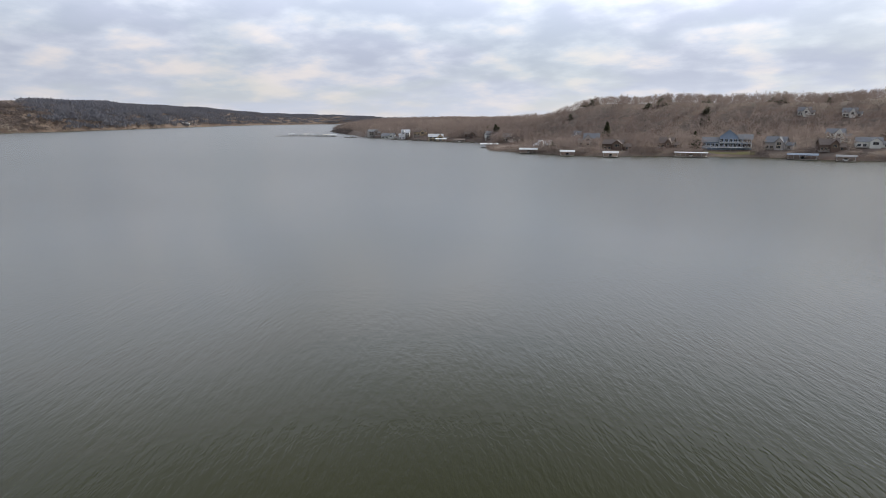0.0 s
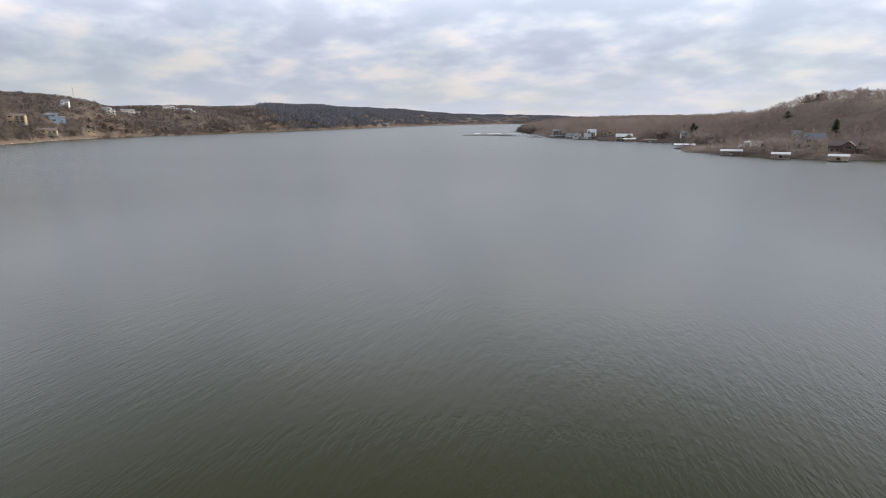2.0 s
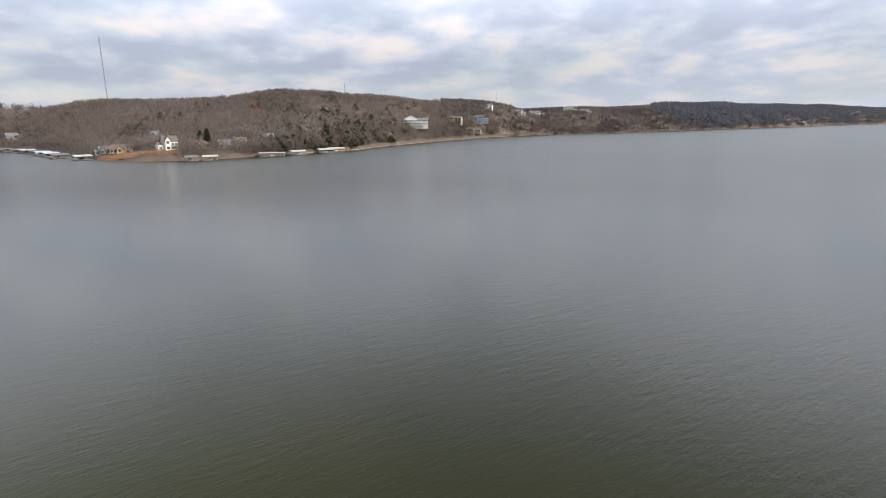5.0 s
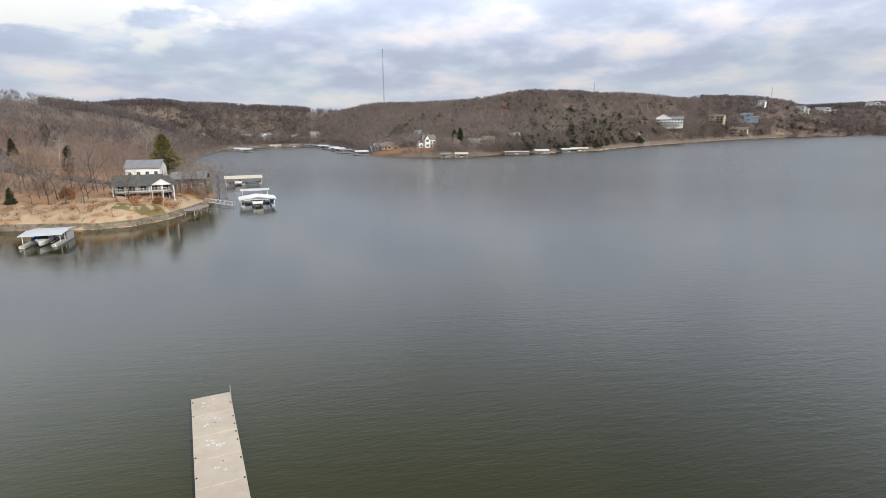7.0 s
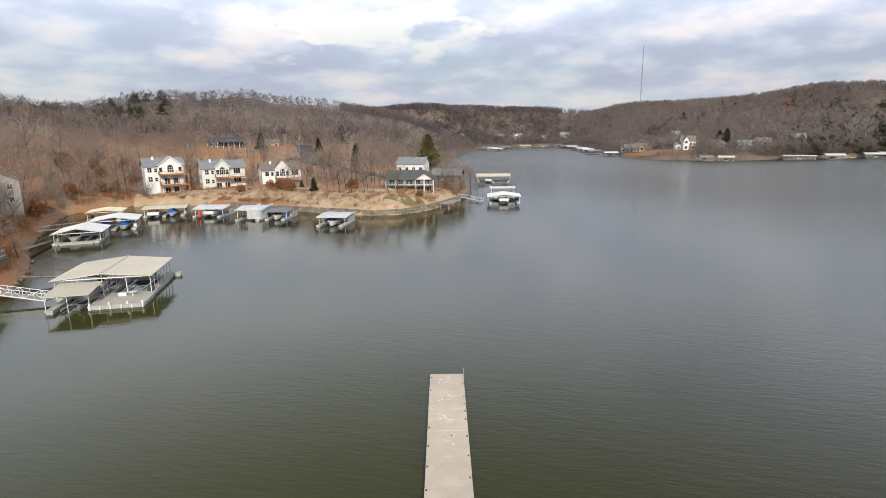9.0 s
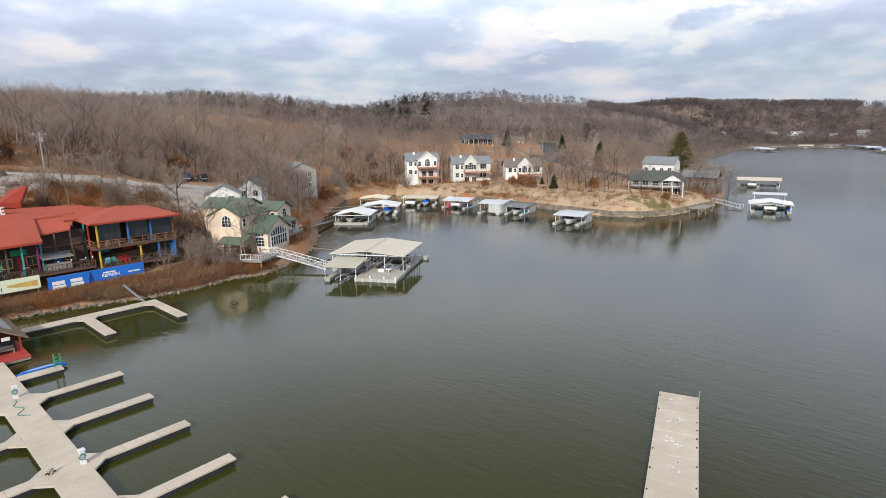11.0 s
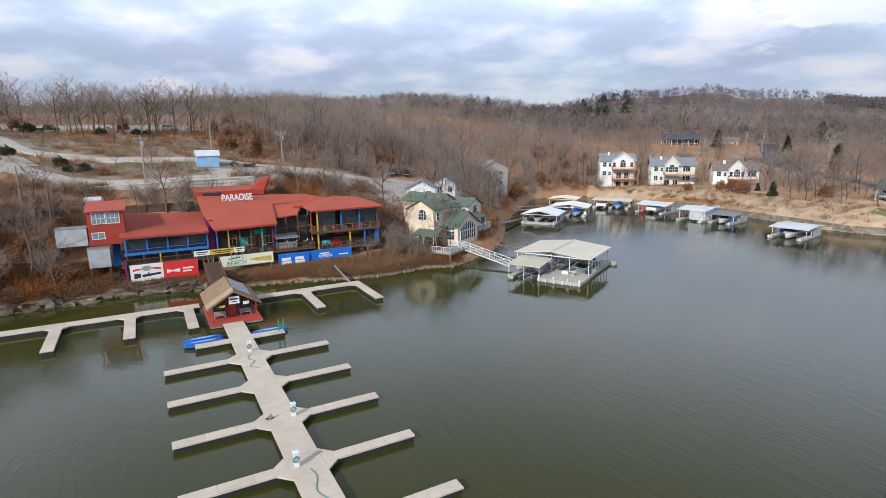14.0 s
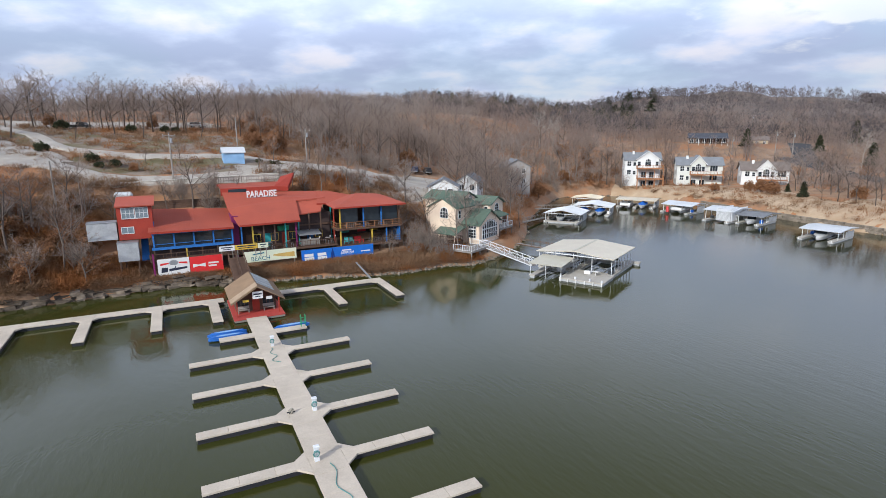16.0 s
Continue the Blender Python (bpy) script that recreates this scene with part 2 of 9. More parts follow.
    bp = n.new("ShaderNodeBump")
    bp.inputs["Strength"].default_value = 1.0
    bp.inputs["Distance"].default_value = 0.052
    l.new(amp.outputs[0], bp.inputs["Height"])
    l.new(bp.outputs[0], b.inputs["Normal"])
    return m


WATER = water_surface()
EARTH = surface("leaf_litter_ground", (0.20, 0.125, 0.08), 0.95, second=(0.38, 0.245, 0.15), scale=0.22, fine=1.6, third=(0.34, 0.165, 0.078), third_scale=0.09, bump=0.6, bump_scale=2.0)


def shaded_woodland_floor(m):
    """Away from the cove the ground is greyer forest floor, darkened for canopy shade."""
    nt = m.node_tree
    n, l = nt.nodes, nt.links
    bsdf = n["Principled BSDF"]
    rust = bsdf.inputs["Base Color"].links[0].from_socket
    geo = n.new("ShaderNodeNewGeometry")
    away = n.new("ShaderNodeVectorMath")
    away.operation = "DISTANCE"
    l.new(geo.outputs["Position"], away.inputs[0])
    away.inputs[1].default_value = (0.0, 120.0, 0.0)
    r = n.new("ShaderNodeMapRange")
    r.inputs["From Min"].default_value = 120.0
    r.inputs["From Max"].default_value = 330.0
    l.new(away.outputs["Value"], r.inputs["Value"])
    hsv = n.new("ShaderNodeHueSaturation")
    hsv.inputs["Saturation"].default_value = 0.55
    # the lowered value puts the shade of the canopy into the ground colour
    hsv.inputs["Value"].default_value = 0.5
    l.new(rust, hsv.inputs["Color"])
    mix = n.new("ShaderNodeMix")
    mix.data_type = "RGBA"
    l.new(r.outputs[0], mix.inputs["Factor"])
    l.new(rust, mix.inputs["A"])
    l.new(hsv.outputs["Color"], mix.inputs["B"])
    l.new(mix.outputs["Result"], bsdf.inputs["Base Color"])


shaded_woodland_floor(EARTH)
CONCRETE = surface("dock_concrete", (0.56, 0.485, 0.395), 0.85, second=(0.45, 0.385, 0.31), scale=0.7, fine=9, bump=0.15, bump_scale=30, vary=0.06)
FLOAT = surface("dark_dock_float", (0.035, 0.035, 0.04), 0.5)
TAN_ROOF = surface("tan_metal_roof", (0.62, 0.56, 0.44), 0.5, second=(0.54, 0.48, 0.38), scale=0.3, fine=4)
WHITE_ROOF = surface("white_metal_roof", (0.60, 0.62, 0.64), 0.45, second=(0.50, 0.52, 0.54), scale=0.3, fine=4)
RED_ROOF = surface("red_roof", (0.39, 0.085, 0.05), 0.75, second=(0.31, 0.07, 0.045), scale=0.25, fine=6, vary=0.05)
RED_PAINT = surface("red_painted_board", (0.36, 0.045, 0.025), 0.7, second=(0.28, 0.04, 0.025), scale=0.8, fine=9)
WHITE_PAINT = surface("white_painted_siding", (0.70, 0.70, 0.69), 0.7, second=(0.60, 0.60, 0.59), scale=0.5, fine=8)
CREAM = surface("cream_stucco", (0.72, 0.59, 0.46), 0.85, second=(0.64, 0.51, 0.395), scale=0.5, fine=8)
GREEN_ROOF = surface("green_shingle_roof", (0.12, 0.165, 0.125), 0.85, second=(0.085, 0.12, 0.09), scale=0.6, fine=9)
GREY_ROOF = surface("grey_shingle_roof", (0.23, 0.24, 0.26), 0.85, second=(0.17, 0.18, 0.19), scale=0.6, fine=9)
BARK = surface("grey_brown_bark", (0.115, 0.088, 0.072), 0.95, second=(0.075, 0.058, 0.048), scale=0.05, fine=1.0, third=(0.155, 0.125, 0.105), third_scale=0.012)


# ---------------------------------------------------------------- shape helpers
class Shape:
    """Vertices and faces of one mesh."""

    def __init__(self):
        self.v, self.f = [], []

    def add(self, verts, faces):
        k = len(self.v)
        self.v += [tuple(p) for p in verts]
        self.f += [tuple(i + k for i in f) for f in faces]
        return self

    def box(self, x0, y0, z0, x1, y1, z1, chamfer=0.0):
        if chamfer:
            c = chamfer
            b = [(x0, y0), (x1, y0), (x1, y1), (x0, y1)]
            t = [(x0 + c, y0 + c), (x1 - c, y0 + c), (x1 - c, y1 - c), (x0 + c, y1 - c)]
            v = [(x, y, z0) for x, y in b] + [(x, y, z1 - c) for x, y in b] + [(x, y, z1) for x, y in t]
            f = [(3, 2, 1, 0), (8, 9, 10, 11)]
            for k in (0, 4):
                f += [(k + i, k + (i + 1) % 4, k + 4 + (i + 1) % 4, k + 4 + i) for i in range(4)]
            return self.add(v, f)
        v = [(x, y, z) for z in (z0, z1) for x, y in ((x0, y0), (x1, y0), (x1, y1), (x0, y1))]
        return self.add(v, [(3, 2, 1, 0), (4, 5, 6, 7), (0, 1, 5, 4), (1, 2, 6, 5), (2, 3, 7, 6), (3, 0, 4, 7)])

    def prism(self, outline, z0, z1):
        """An upright prism over a counter-clockwise outline in x, y."""
        n = len(outline)
        v = [(x, y, z0) for x, y in outline] + [(x, y, z1) for x, y in outline]
        return self.add(v, [tuple(range(n - 1, -1, -1)), tuple(range(n, 2 * n))] + [(i, (i + 1) % n, n + (i + 1) % n, n + i) for i in range(n)])

    def gable(self, outline, y0, y1):
        """A prism along y over an outline in x, z."""
        n = len(outline)
        v = [(x, y0, z) for x, z in outline] + [(x, y1, z) for x, z in outline]
        return self.add(v, [tuple(range(n)), tuple(range(2 * n - 1, n - 1, -1))] + [(i, n + i, n + (i + 1) % n, (i + 1) % n) for i in range(n)])

    def side(self, outline, x0, x1):
        """A prism along x over an outline in y, z."""
        n = len(outline)
        v = [(x0, y, z) for y, z in outline] + [(x1, y, z) for y, z in outline]
        return self.add(v, [tuple(range(n - 1, -1, -1)), tuple(range(n, 2 * n))] + [(i, (i + 1) % n, n + (i + 1) % n, n + i) for i in range(n)])

    def slab(self, corners, thick):
        """A plate under a polygon of corners, thick measured straight down."""
        n = len(corners)
        v = [tuple(c) for c in corners] + [(c[0], c[1], c[2] - thick) for c in corners]
        return self.add(v, [tuple(range(n)), tuple(range(2 * n - 1, n - 1, -1))] + [(i, n + i, n + (i + 1) % n, (i + 1) % n) for i in range(n)])

    def rod(self, p, q, r0, r1=None, n=6):
        p, q = Vector(p), Vector(q)
        r1 = r0 if r1 is None else r1
        d = (q - p).normalized()
        a = d.cross((0, 0, 1) if abs(d.z) < 0.9 else (1, 0, 0)).normalized()
        b = d.cross(a)
        ring = [(math.cos(2 * math.pi * i / n), math.sin(2 * math.pi * i / n)) for i in range(n)]
        v = [p + (a * c + b * s) * r0 for c, s in ring] + [q + (a * c + b * s) * r1 for c, s in ring]
        return self.add(v, [tuple(range(n - 1, -1, -1)), tuple(range(n, 2 * n))] + [(i, (i + 1) % n, n + (i + 1) % n, n + i) for i in range(n)])

    def beam(self, p, q, w, h):
        """A square beam, w across and h high, from p to q."""
        p, q = Vector(p), Vector(q)
        d = (q - p).normalized()
        s = d.cross((0, 0, 1) if abs(d.z) < 0.95 else (0, 1, 0)).normalized() * (w / 2)
        t = s.cross(d).normalized() * (h / 2)
        v = [e + s * i + t * j for e in (p, q) for i, j in ((-1, -1), (1, -1), (1, 1), (-1, 1))]
        return self.add(v, [(3, 2, 1, 0), (4, 5, 6, 7), (0, 1, 5, 4), (1, 2, 6, 5), (2, 3, 7, 6), (3, 0, 4, 7)])

    def mesh(self, name):
        me = bpy.data.meshes.new(name)
        me.from_pydata(self.v, [], self.f)
        bm = bmesh.new()
        bm.from_mesh(me)
        bmesh.ops.recalc_face_normals(bm, faces=bm.faces)
        bm.to_mesh(me)
        bm.free()
        return me


def part(name, shape, material, parent, label=""):
    """Links a shape as one mesh object under a thing or a part."""
    me = shape if isinstance(shape, bpy.types.Mesh) else shape.mesh(name)
    if material and not me.materials:
        me.materials.append(material)
    ob = new(name, me)
    ob.parent = parent
    if label:
        tagged(ob, label)
    return ob


def thing(name, m, label, category, group="", kind=""):
    ob = new(name)
    ob.matrix_basis = m
    return tagged(ob, label, category, group, kind)


# ---------------------------------------------------------------- the lie of the land
# The bank of the marina runs along U; W points inland from it.
U, W = (0.838, 0.546), (-0.546, 0.838)
BANK_TURN = math.degrees(math.atan2(U[1], U[0]))


def uw(u, w):
    return (u * U[0] + w * W[0], u * U[1] + w * W[1])


SHORE_NEAR = [(-260, -90), (-150, 10), (-95, 42), (-64, 60), (-56, 67), (-48.5, 72.5), (-41.5, 74.5), (-35, 77), (-29, 79.5), (-22.5, 81), (-17, 83), (-13, 86), (-10, 89), (-6, 89.5),
              (-3, 94), (0, 100), (3, 110), (4.5, 122), (4.5, 133), (7, 148), (12, 172), (18, 190), (30, 197), (42, 194), (50, 186), (58, 171), (66, 151), (75, 134),
              (79.5, 124), (86, 120.5), (95, 121.5), (106, 126), (118, 132), (129, 140), (145, 158), (160, 182), (178, 212), (225, 272)]
SHORE_FAR = [(310, 355), (400, 432), (460, 482), (540, 490), (575, 460), (560, 412), (505, 352), (440, 288), (393, 243), (374, 220), (368, 204), (374, 178), (387, 155), (414, 142), (447, 115),
             (491, 91), (504, 79), (569, 67), (633, 46), (709, 20), (802, -17), (914, -71), (1013, -132), (1115, -275), (1275, -470), (1505, -738), (1870, -1155), (2530, -1910), (3060, -2775), (3230, -3345), (3083, -3547), (2890, -3720)]
SHORE_RIGHT = [(3000, -3700), (2300, -2750), (1300, -1500), (843, -885), (640, -715), (534, -619), (445, -583), (371, -553), (313, -546), (262, -510), (236, -445), (206, -390), (171, -374), (131, -360),
               (102, -364), (81, -384), (49, -398), (17, -405), (-13, -401), (-45, -404), (-160, -420), (-420, -360)]
MAIN_LAND = SHORE_NEAR + SHORE_FAR + [(3300, -5300), (5600, -4600), (6500, 0), (4000, 5000), (-3000, 5500), (-6000, 1500), (-5500, -300), (-900, -300)]
RIGHT_LAND = SHORE_RIGHT + [(-1200, -450), (-3500, -900), (-3500, -5500), (2500, -5600), (3300, -4600)]


def signed_distance(px, py, polygon):
    """How far points lie inside (+) or outside (-) a polygon."""
    poly = np.array(polygon, float)
    a, b = poly, np.roll(poly, -1, 0)
    best = np.full(px.shape, 1e18)
    inside = np.zeros(px.shape, bool)
    for (ax, ay), (bx, by) in zip(a, b):
        dx, dy = bx - ax, by - ay
        t = np.clip(((px - ax) * dx + (py - ay) * dy) / (dx * dx + dy * dy), 0, 1)
        best = np.minimum(best, (px - ax - t * dx) ** 2 + (py - ay - t * dy) ** 2)
        hit = ((ay > py) != (by > py)) & (px < (bx - ax) * (py - ay) / (by - ay + 1e-12) + ax)
        inside ^= hit
    d = np.sqrt(best)
    return np.where(inside, d, -d)


def polar(bearing, r):
    return (r * math.sin(radians(bearing)), r * math.cos(radians(bearing)))


# Heights of the ground: bearing from the middle of the lake, distance, height.
HEIGHTS = [(-34, 150, 17), (-28, 145, 17.5), (-34, 205, 26), (-24, 208, 27), (-36, 235, 31), (-26, 240, 31), (-45, 100, 9), (-50, 200, 26), (-10, 128, 10), (-14, 160, 17), (-8, 300, 32), (-20, 400, 38),
           (0, 165, 8), (3, 250, 17), (6, 500, 36), (-8, 500, 50), (-3.4, 480, 45), (-14, 480, 43), (14, 222, 5), (18, 222, 5), (24, 214, 5.5), (18, 300, 17.5), (25, 330, 16), (14, 380, 24), (20, 620, 56), (26, 600, 47), (14, 560, 52), (31, 620, 40), (20, 520, 42), (26, 500, 34), (38, 800, 54), (32, 185, 6), (38, 195, 6),
           (33, 260, 9), (35, 420, 22), (42, 900, 50)]
HEIGHTS_FAR = [(41, 700, 14), (48, 760, 10), (50, 1000, 52), (58, 480, 8), (60, 800, 46), (66, 450, 9), (68, 800, 50), (75, 480, 14), (75, 780, 60), (82, 600, 32), (85, 860, 58), (91, 800, 40), (95, 1100, 66),
               (104, 1180, 30), (104, 1350, 52), (112, 1700, 62), (115, 2300, 82), (118, 2500, 84), (121.5, 2800, 90), (124.6, 3500, 100), (127.3, 4100, 95), (130.3, 4700, 80), (133.5, 5100, 84), (145, 800, 16), (150, 640, 10), (155, 700, 14),
               (175.4, 424, 5.0), (174.9, 409, 2.0), (178.8, 428, 7.8), (182.7, 440, 12.8), (185, 430, 11), (169.7, 422, 5.5), (162.1, 432, 4.5), (165, 403, 4.0), (148, 1400, 18), (152, 1500, 20), (146, 2400, 26), (137, 5200, 78), (140, 5200, 72), (143, 5000, 64), (143, 3200, 26), (147, 3600, 30), (152, 3700, 32), (157, 3700, 34), (149, 2400, 26), (155, 2000, 26), (153, 455, 1.0), (155.5, 445, 1.2), (157.5, 436, 1.6), (160, 720, 24), (165, 620, 40), (171, 600, 42), (178, 580, 42), (186, 600, 44)]
UW_HEIGHTS = [(45, 90, 4), (56, 96, 2.6), (57, 122, 11), (62, 132, 11.8), (50, 113, 10.6)]
CONTROL = [(*polar(b, r), z) for b, r, z in HEIGHTS + HEIGHTS_FAR] + [(*uw(u, w), z) for u, w, z in UW_HEIGHTS]


# The terraced slope behind the restaurant: its rise inland from the bank, at seven places along it.
RISE_W = [80, 88, 92, 99, 105, 109, 113, 122, 127, 135, 150, 170, 190, 215]
RISE = [
    (-45, [0.5, 3, 4.5, 7, 9, 11, 13, 15.5, 17, 19, 22, 25, 27, 30]),
    (-20, [0.5, 2.5, 3.6, 6.5, 9.5, 13, 16.5, 17.6, 18.4, 19.3, 21.8, 23.6, 25.5, 30]),
    (-5, [0.5, 0.8, 1.6, 4.5, 10, 13.4, 13.9, 16.2, 17.8, 18.8, 21, 23.4, 25.5, 30]),
    (12, [0.5, 0.7, 1.2, 4.0, 9.5, 12.6, 14.1, 16.6, 17.3, 18.2, 20.5, 23.2, 25.5, 29]),
    (25, [0.5, 0.7, 1.2, 4.0, 9.0, 12.5, 14.2, 15.4, 15.8, 17.0, 19.5, 22.5, 25.5, 29]),
    (36, [0.5, 1.0, 1.8, 5, 8.5, 11, 12.6, 14.4, 14.8, 16, 18, 21, 24.5, 28]),
    (48, [0.5, 1.2, 1.8, 3.5, 5.5, 8, 10.5, 11.6, 12.4, 13.5, 16, 20, 24, 28]),
]


def slope_height(u, w):
    cols = [np.interp(w, RISE_W, z) for _, z in RISE]
    us = [a for a, _ in RISE]
    out = cols[0].copy()
    for k in range(len(us) - 1):
        f = np.clip((u - us[k]) / (us[k + 1] - us[k]), 0, 1)
        out = np.where(u > us[k], cols[k] * (1 - f) + cols[k + 1] * f, out)
    return out


def ground_height(px, py):
    """Height of the ground at arrays of places; below the lake's level outside the shore."""
    px, py = np.asarray(px, float), np.asarray(py, float)
    d = np.maximum(signed_distance(px, py, MAIN_LAND), signed_distance(px, py, RIGHT_LAND))
    r, b = np.log(np.hypot(px, py) + 1e-6), np.arctan2(px, py)
    num, den = np.zeros_like(px), np.zeros_like(px)
    for cx, cy, cz in CONTROL:
        rr, bb = math.log(math.hypot(cx, cy)), math.atan2(cx, cy)
        turn = (b - bb + math.pi) % (2 * math.pi) - math.pi
        q = ((r - rr) ** 2 + turn**2 + 2e-4) ** -1.6
        num += q * cz
        den += q
    target = num / den
    reach = 10 + 0.035 * np.hypot(px, py)
    rise = target * (1 - np.exp(-np.maximum(d, 0) / reach))
    bank = 1.3 * np.clip(d / 1.2, 0, 1)
    land = bank * np.exp(-np.maximum(d - 6, 0) / 25) + rise
    u, w = px * U[0] + py * U[1], px * W[0] + py * W[1]
    near = np.clip((u + 62) / 14, 0, 1) * np.clip((56 - u) / 10, 0, 1) * np.clip((w - 60) / 5, 0, 1) * np.clip((245 - w) / 60, 0, 1)
    land = land * (1 - near) + slope_height(u, w) * np.clip(d / 1.0, 0, 1) * near
    far = np.maximum(np.hypot(px, py) - 600, 0)
    return np.where(d > 0, land, np.maximum(-5 - 0.012 * far, d * (0.5 + 0.0003 * far)))


def rough_ground(px, py, z):
    """Small unevenness on land."""
    w = np.sin(px * 0.31 + 1.7 * np.sin(py * 0.17)) * np.sin(py * 0.27 + 1.3 * np.sin(px * 0.21)) * 0.12
    far = np.hypot(px, py)
    hill = np.sin(px * 0.011 + 2 * np.sin(py * 0.007)) * np.sin(py * 0.013 + px * 0.004) * np.clip((far - 300) / 400, 0, 1) * 5
    return np.where(z > 1.2, z + w + hill * np.clip((z - 8) / 20, 0, 1), z)


def build_ground():
    bear = np.concatenate([np.arange(-62, 192, 0.6), np.arange(192, 298, 3.0)])
    rad = np.concatenate([[0.0, 15, 30, 42], np.geomspace(52, 240, 130), np.geomspace(244, 1300, 95), np.geomspace(1320, 5800, 66)])
    B, R = np.meshgrid(np.radians(bear), rad)
    X, Y = R * np.sin(B), R * np.cos(B)
    Z = rough_ground(X, Y, ground_height(X.ravel(), Y.ravel()).reshape(X.shape))
    nb, nr = len(bear), len(rad)
    verts = np.stack([X, Y, Z], -1).reshape(-1, 3)
    i, j = np.meshgrid(np.arange(nr - 1), np.arange(nb), indexing="ij")
    a, b2 = i * nb + j, i * nb + (j + 1) % nb
    faces = np.stack([a, a + nb, b2 + nb, b2], -1).reshape(-1, 4)
    me = bpy.data.meshes.new("ground")
    me.vertices.add(len(verts))
    me.vertices.foreach_set("co", verts.ravel())
    me.loops.add(faces.size)
    me.loops.foreach_set("vertex_index", faces.ravel().astype(np.int32))
    me.polygons.add(len(faces))
    me.polygons.foreach_set("loop_start", np.arange(0, faces.size, 4, dtype=np.int32))
    me.polygons.foreach_set("loop_total", np.full(len(faces), 4, np.int32))
    me.polygons.foreach_set("use_smooth", np.ones(len(faces), bool))
    me.update(calc_edges=True)
    me.validate()
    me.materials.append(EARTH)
    tagged(new("ground", me), "brown leaf-covered winter ground of the lake shores", "ground", kind="structure")


build_ground()
lake = Shape()
ring = [(5790 * math.cos(a * math.pi / 32), 5790 * math.sin(a * math.pi / 32), 0.0) for a in range(64)]
lake.add(ring, [tuple(range(64))])
water = new("water", lake.mesh("water"))
water.data.materials.append(WATER)
tagged(water, "grey-green rippled lake water", "water", kind="structure")


# ---------------------------------------------------------------- more materials
def glass_surface(name, color=(0.02, 0.025, 0.03)):
    m = surface(name, color, 0.06, second=tuple(c * 1.4 for c in color), scale=0.8, fine=3)
    m.node_tree.nodes["Principled BSDF"].inputs["Specular IOR Level"].default_value = 0.6
    return m


GLASS = glass_surface("dark_window_glass")
# pale base colour stands for the sky reflected in the annex panes
PALE_GLASS = glass_surface("sky_painted_glass", (0.16, 0.19, 0.21))
BLUE_PAINT = surface("blue_painted_wood", (0.035, 0.17, 0.48), 0.6, second=(0.03, 0.13, 0.38), scale=1, fine=9)
YELLOW_PAINT = surface("yellow_painted_wood", (0.60, 0.42, 0.06), 0.6, scale=1, fine=9)
TEAL_PAINT = surface("teal_painted_wood", (0.05, 0.36, 0.38), 0.6, scale=1, fine=9)
MAGENTA_PAINT = surface("magenta_painted_wood", (0.20, 0.02, 0.11), 0.6, scale=1, fine=9)
GREEN_PAINT = surface("green_paint", (0.03, 0.30, 0.14), 0.5, scale=1, fine=9)
BROWN_WOOD = surface("weathered_brown_wood", (0.13, 0.075, 0.05), 0.8, second=(0.09, 0.055, 0.038), scale=0.8, fine=10, vary=0.1)
DECK_WOOD = surface("stained_deck_wood", (0.36, 0.17, 0.075), 0.75, second=(0.29, 0.13, 0.06), scale=0.8, fine=10, vary=0.12)
GREY_WOOD = surface("grey_weathered_wood", (0.30, 0.27, 0.24), 0.85, second=(0.22, 0.20, 0.18), scale=0.8, fine=10, vary=0.1)
# wall colour darkened for the shade under the restaurant's roofs
SHADE_WALL = surface("shade_dark_wall", (0.045, 0.032, 0.03), 0.8, second=(0.07, 0.045, 0.04), scale=0.8, fine=6)
WHITE_METAL = surface("white_painted_steel", (0.72, 0.73, 0.74), 0.45, second=(0.6, 0.61, 0.62), scale=1, fine=8)
GREY_METAL = surface("galvanised_steel", (0.42, 0.43, 0.44), 0.4, 0.6, second=(0.34, 0.35, 0.36), scale=1, fine=8)
RED_DECK = surface("red_painted_deck", (0.47, 0.065, 0.05), 0.7, second=(0.36, 0.06, 0.05), scale=0.8, fine=8)
TAN_SHINGLE = surface("brown_shingle_roof", (0.27, 0.18, 0.11), 0.9, second=(0.20, 0.135, 0.085), scale=0.7, fine=12, vary=0.05)
TAN_PANEL = surface("tan_fibre_panel", (0.42, 0.31, 0.21), 0.8, scale=0.8, fine=8)
CLEAR_PANEL = surface("frosted_roof_panel", (0.50, 0.53, 0.55), 0.25, second=(0.36, 0.39, 0.41), scale=1.2, fine=5)
BANNER_WHITE = surface("white_vinyl", (0.70, 0.69, 0.67), 0.5, second=(0.70, 0.69, 0.67), scale=0.8, fine=5)
BANNER_RED = surface("red_vinyl", (0.66, 0.03, 0.035), 0.5, second=(0.58, 0.03, 0.03), scale=0.8, fine=5)
BANNER_BLUE = surface("blue_vinyl", (0.02, 0.16, 0.58), 0.5, second=(0.02, 0.12, 0.46), scale=0.4, fine=5)
BANNER_PALE = surface("pale_green_vinyl", (0.60, 0.66, 0.50), 0.5, second=(0.70, 0.69, 0.52), scale=0.25, fine=2)
BANNER_YELLOW = surface("yellow_vinyl", (0.72, 0.47, 0.06), 0.5, scale=0.8, fine=5)
INK = surface("dark_print", (0.03, 0.035, 0.06), 0.6)
TEAL_INK = surface("teal_print", (0.03, 0.16, 0.22), 0.6)
GOLD_INK = surface("gold_print", (0.62, 0.42, 0.12), 0.5)
BLUE_PLASTIC = surface("blue_plastic", (0.03, 0.15, 0.50), 0.5, second=(0.025, 0.11, 0.38), scale=1, fine=6)
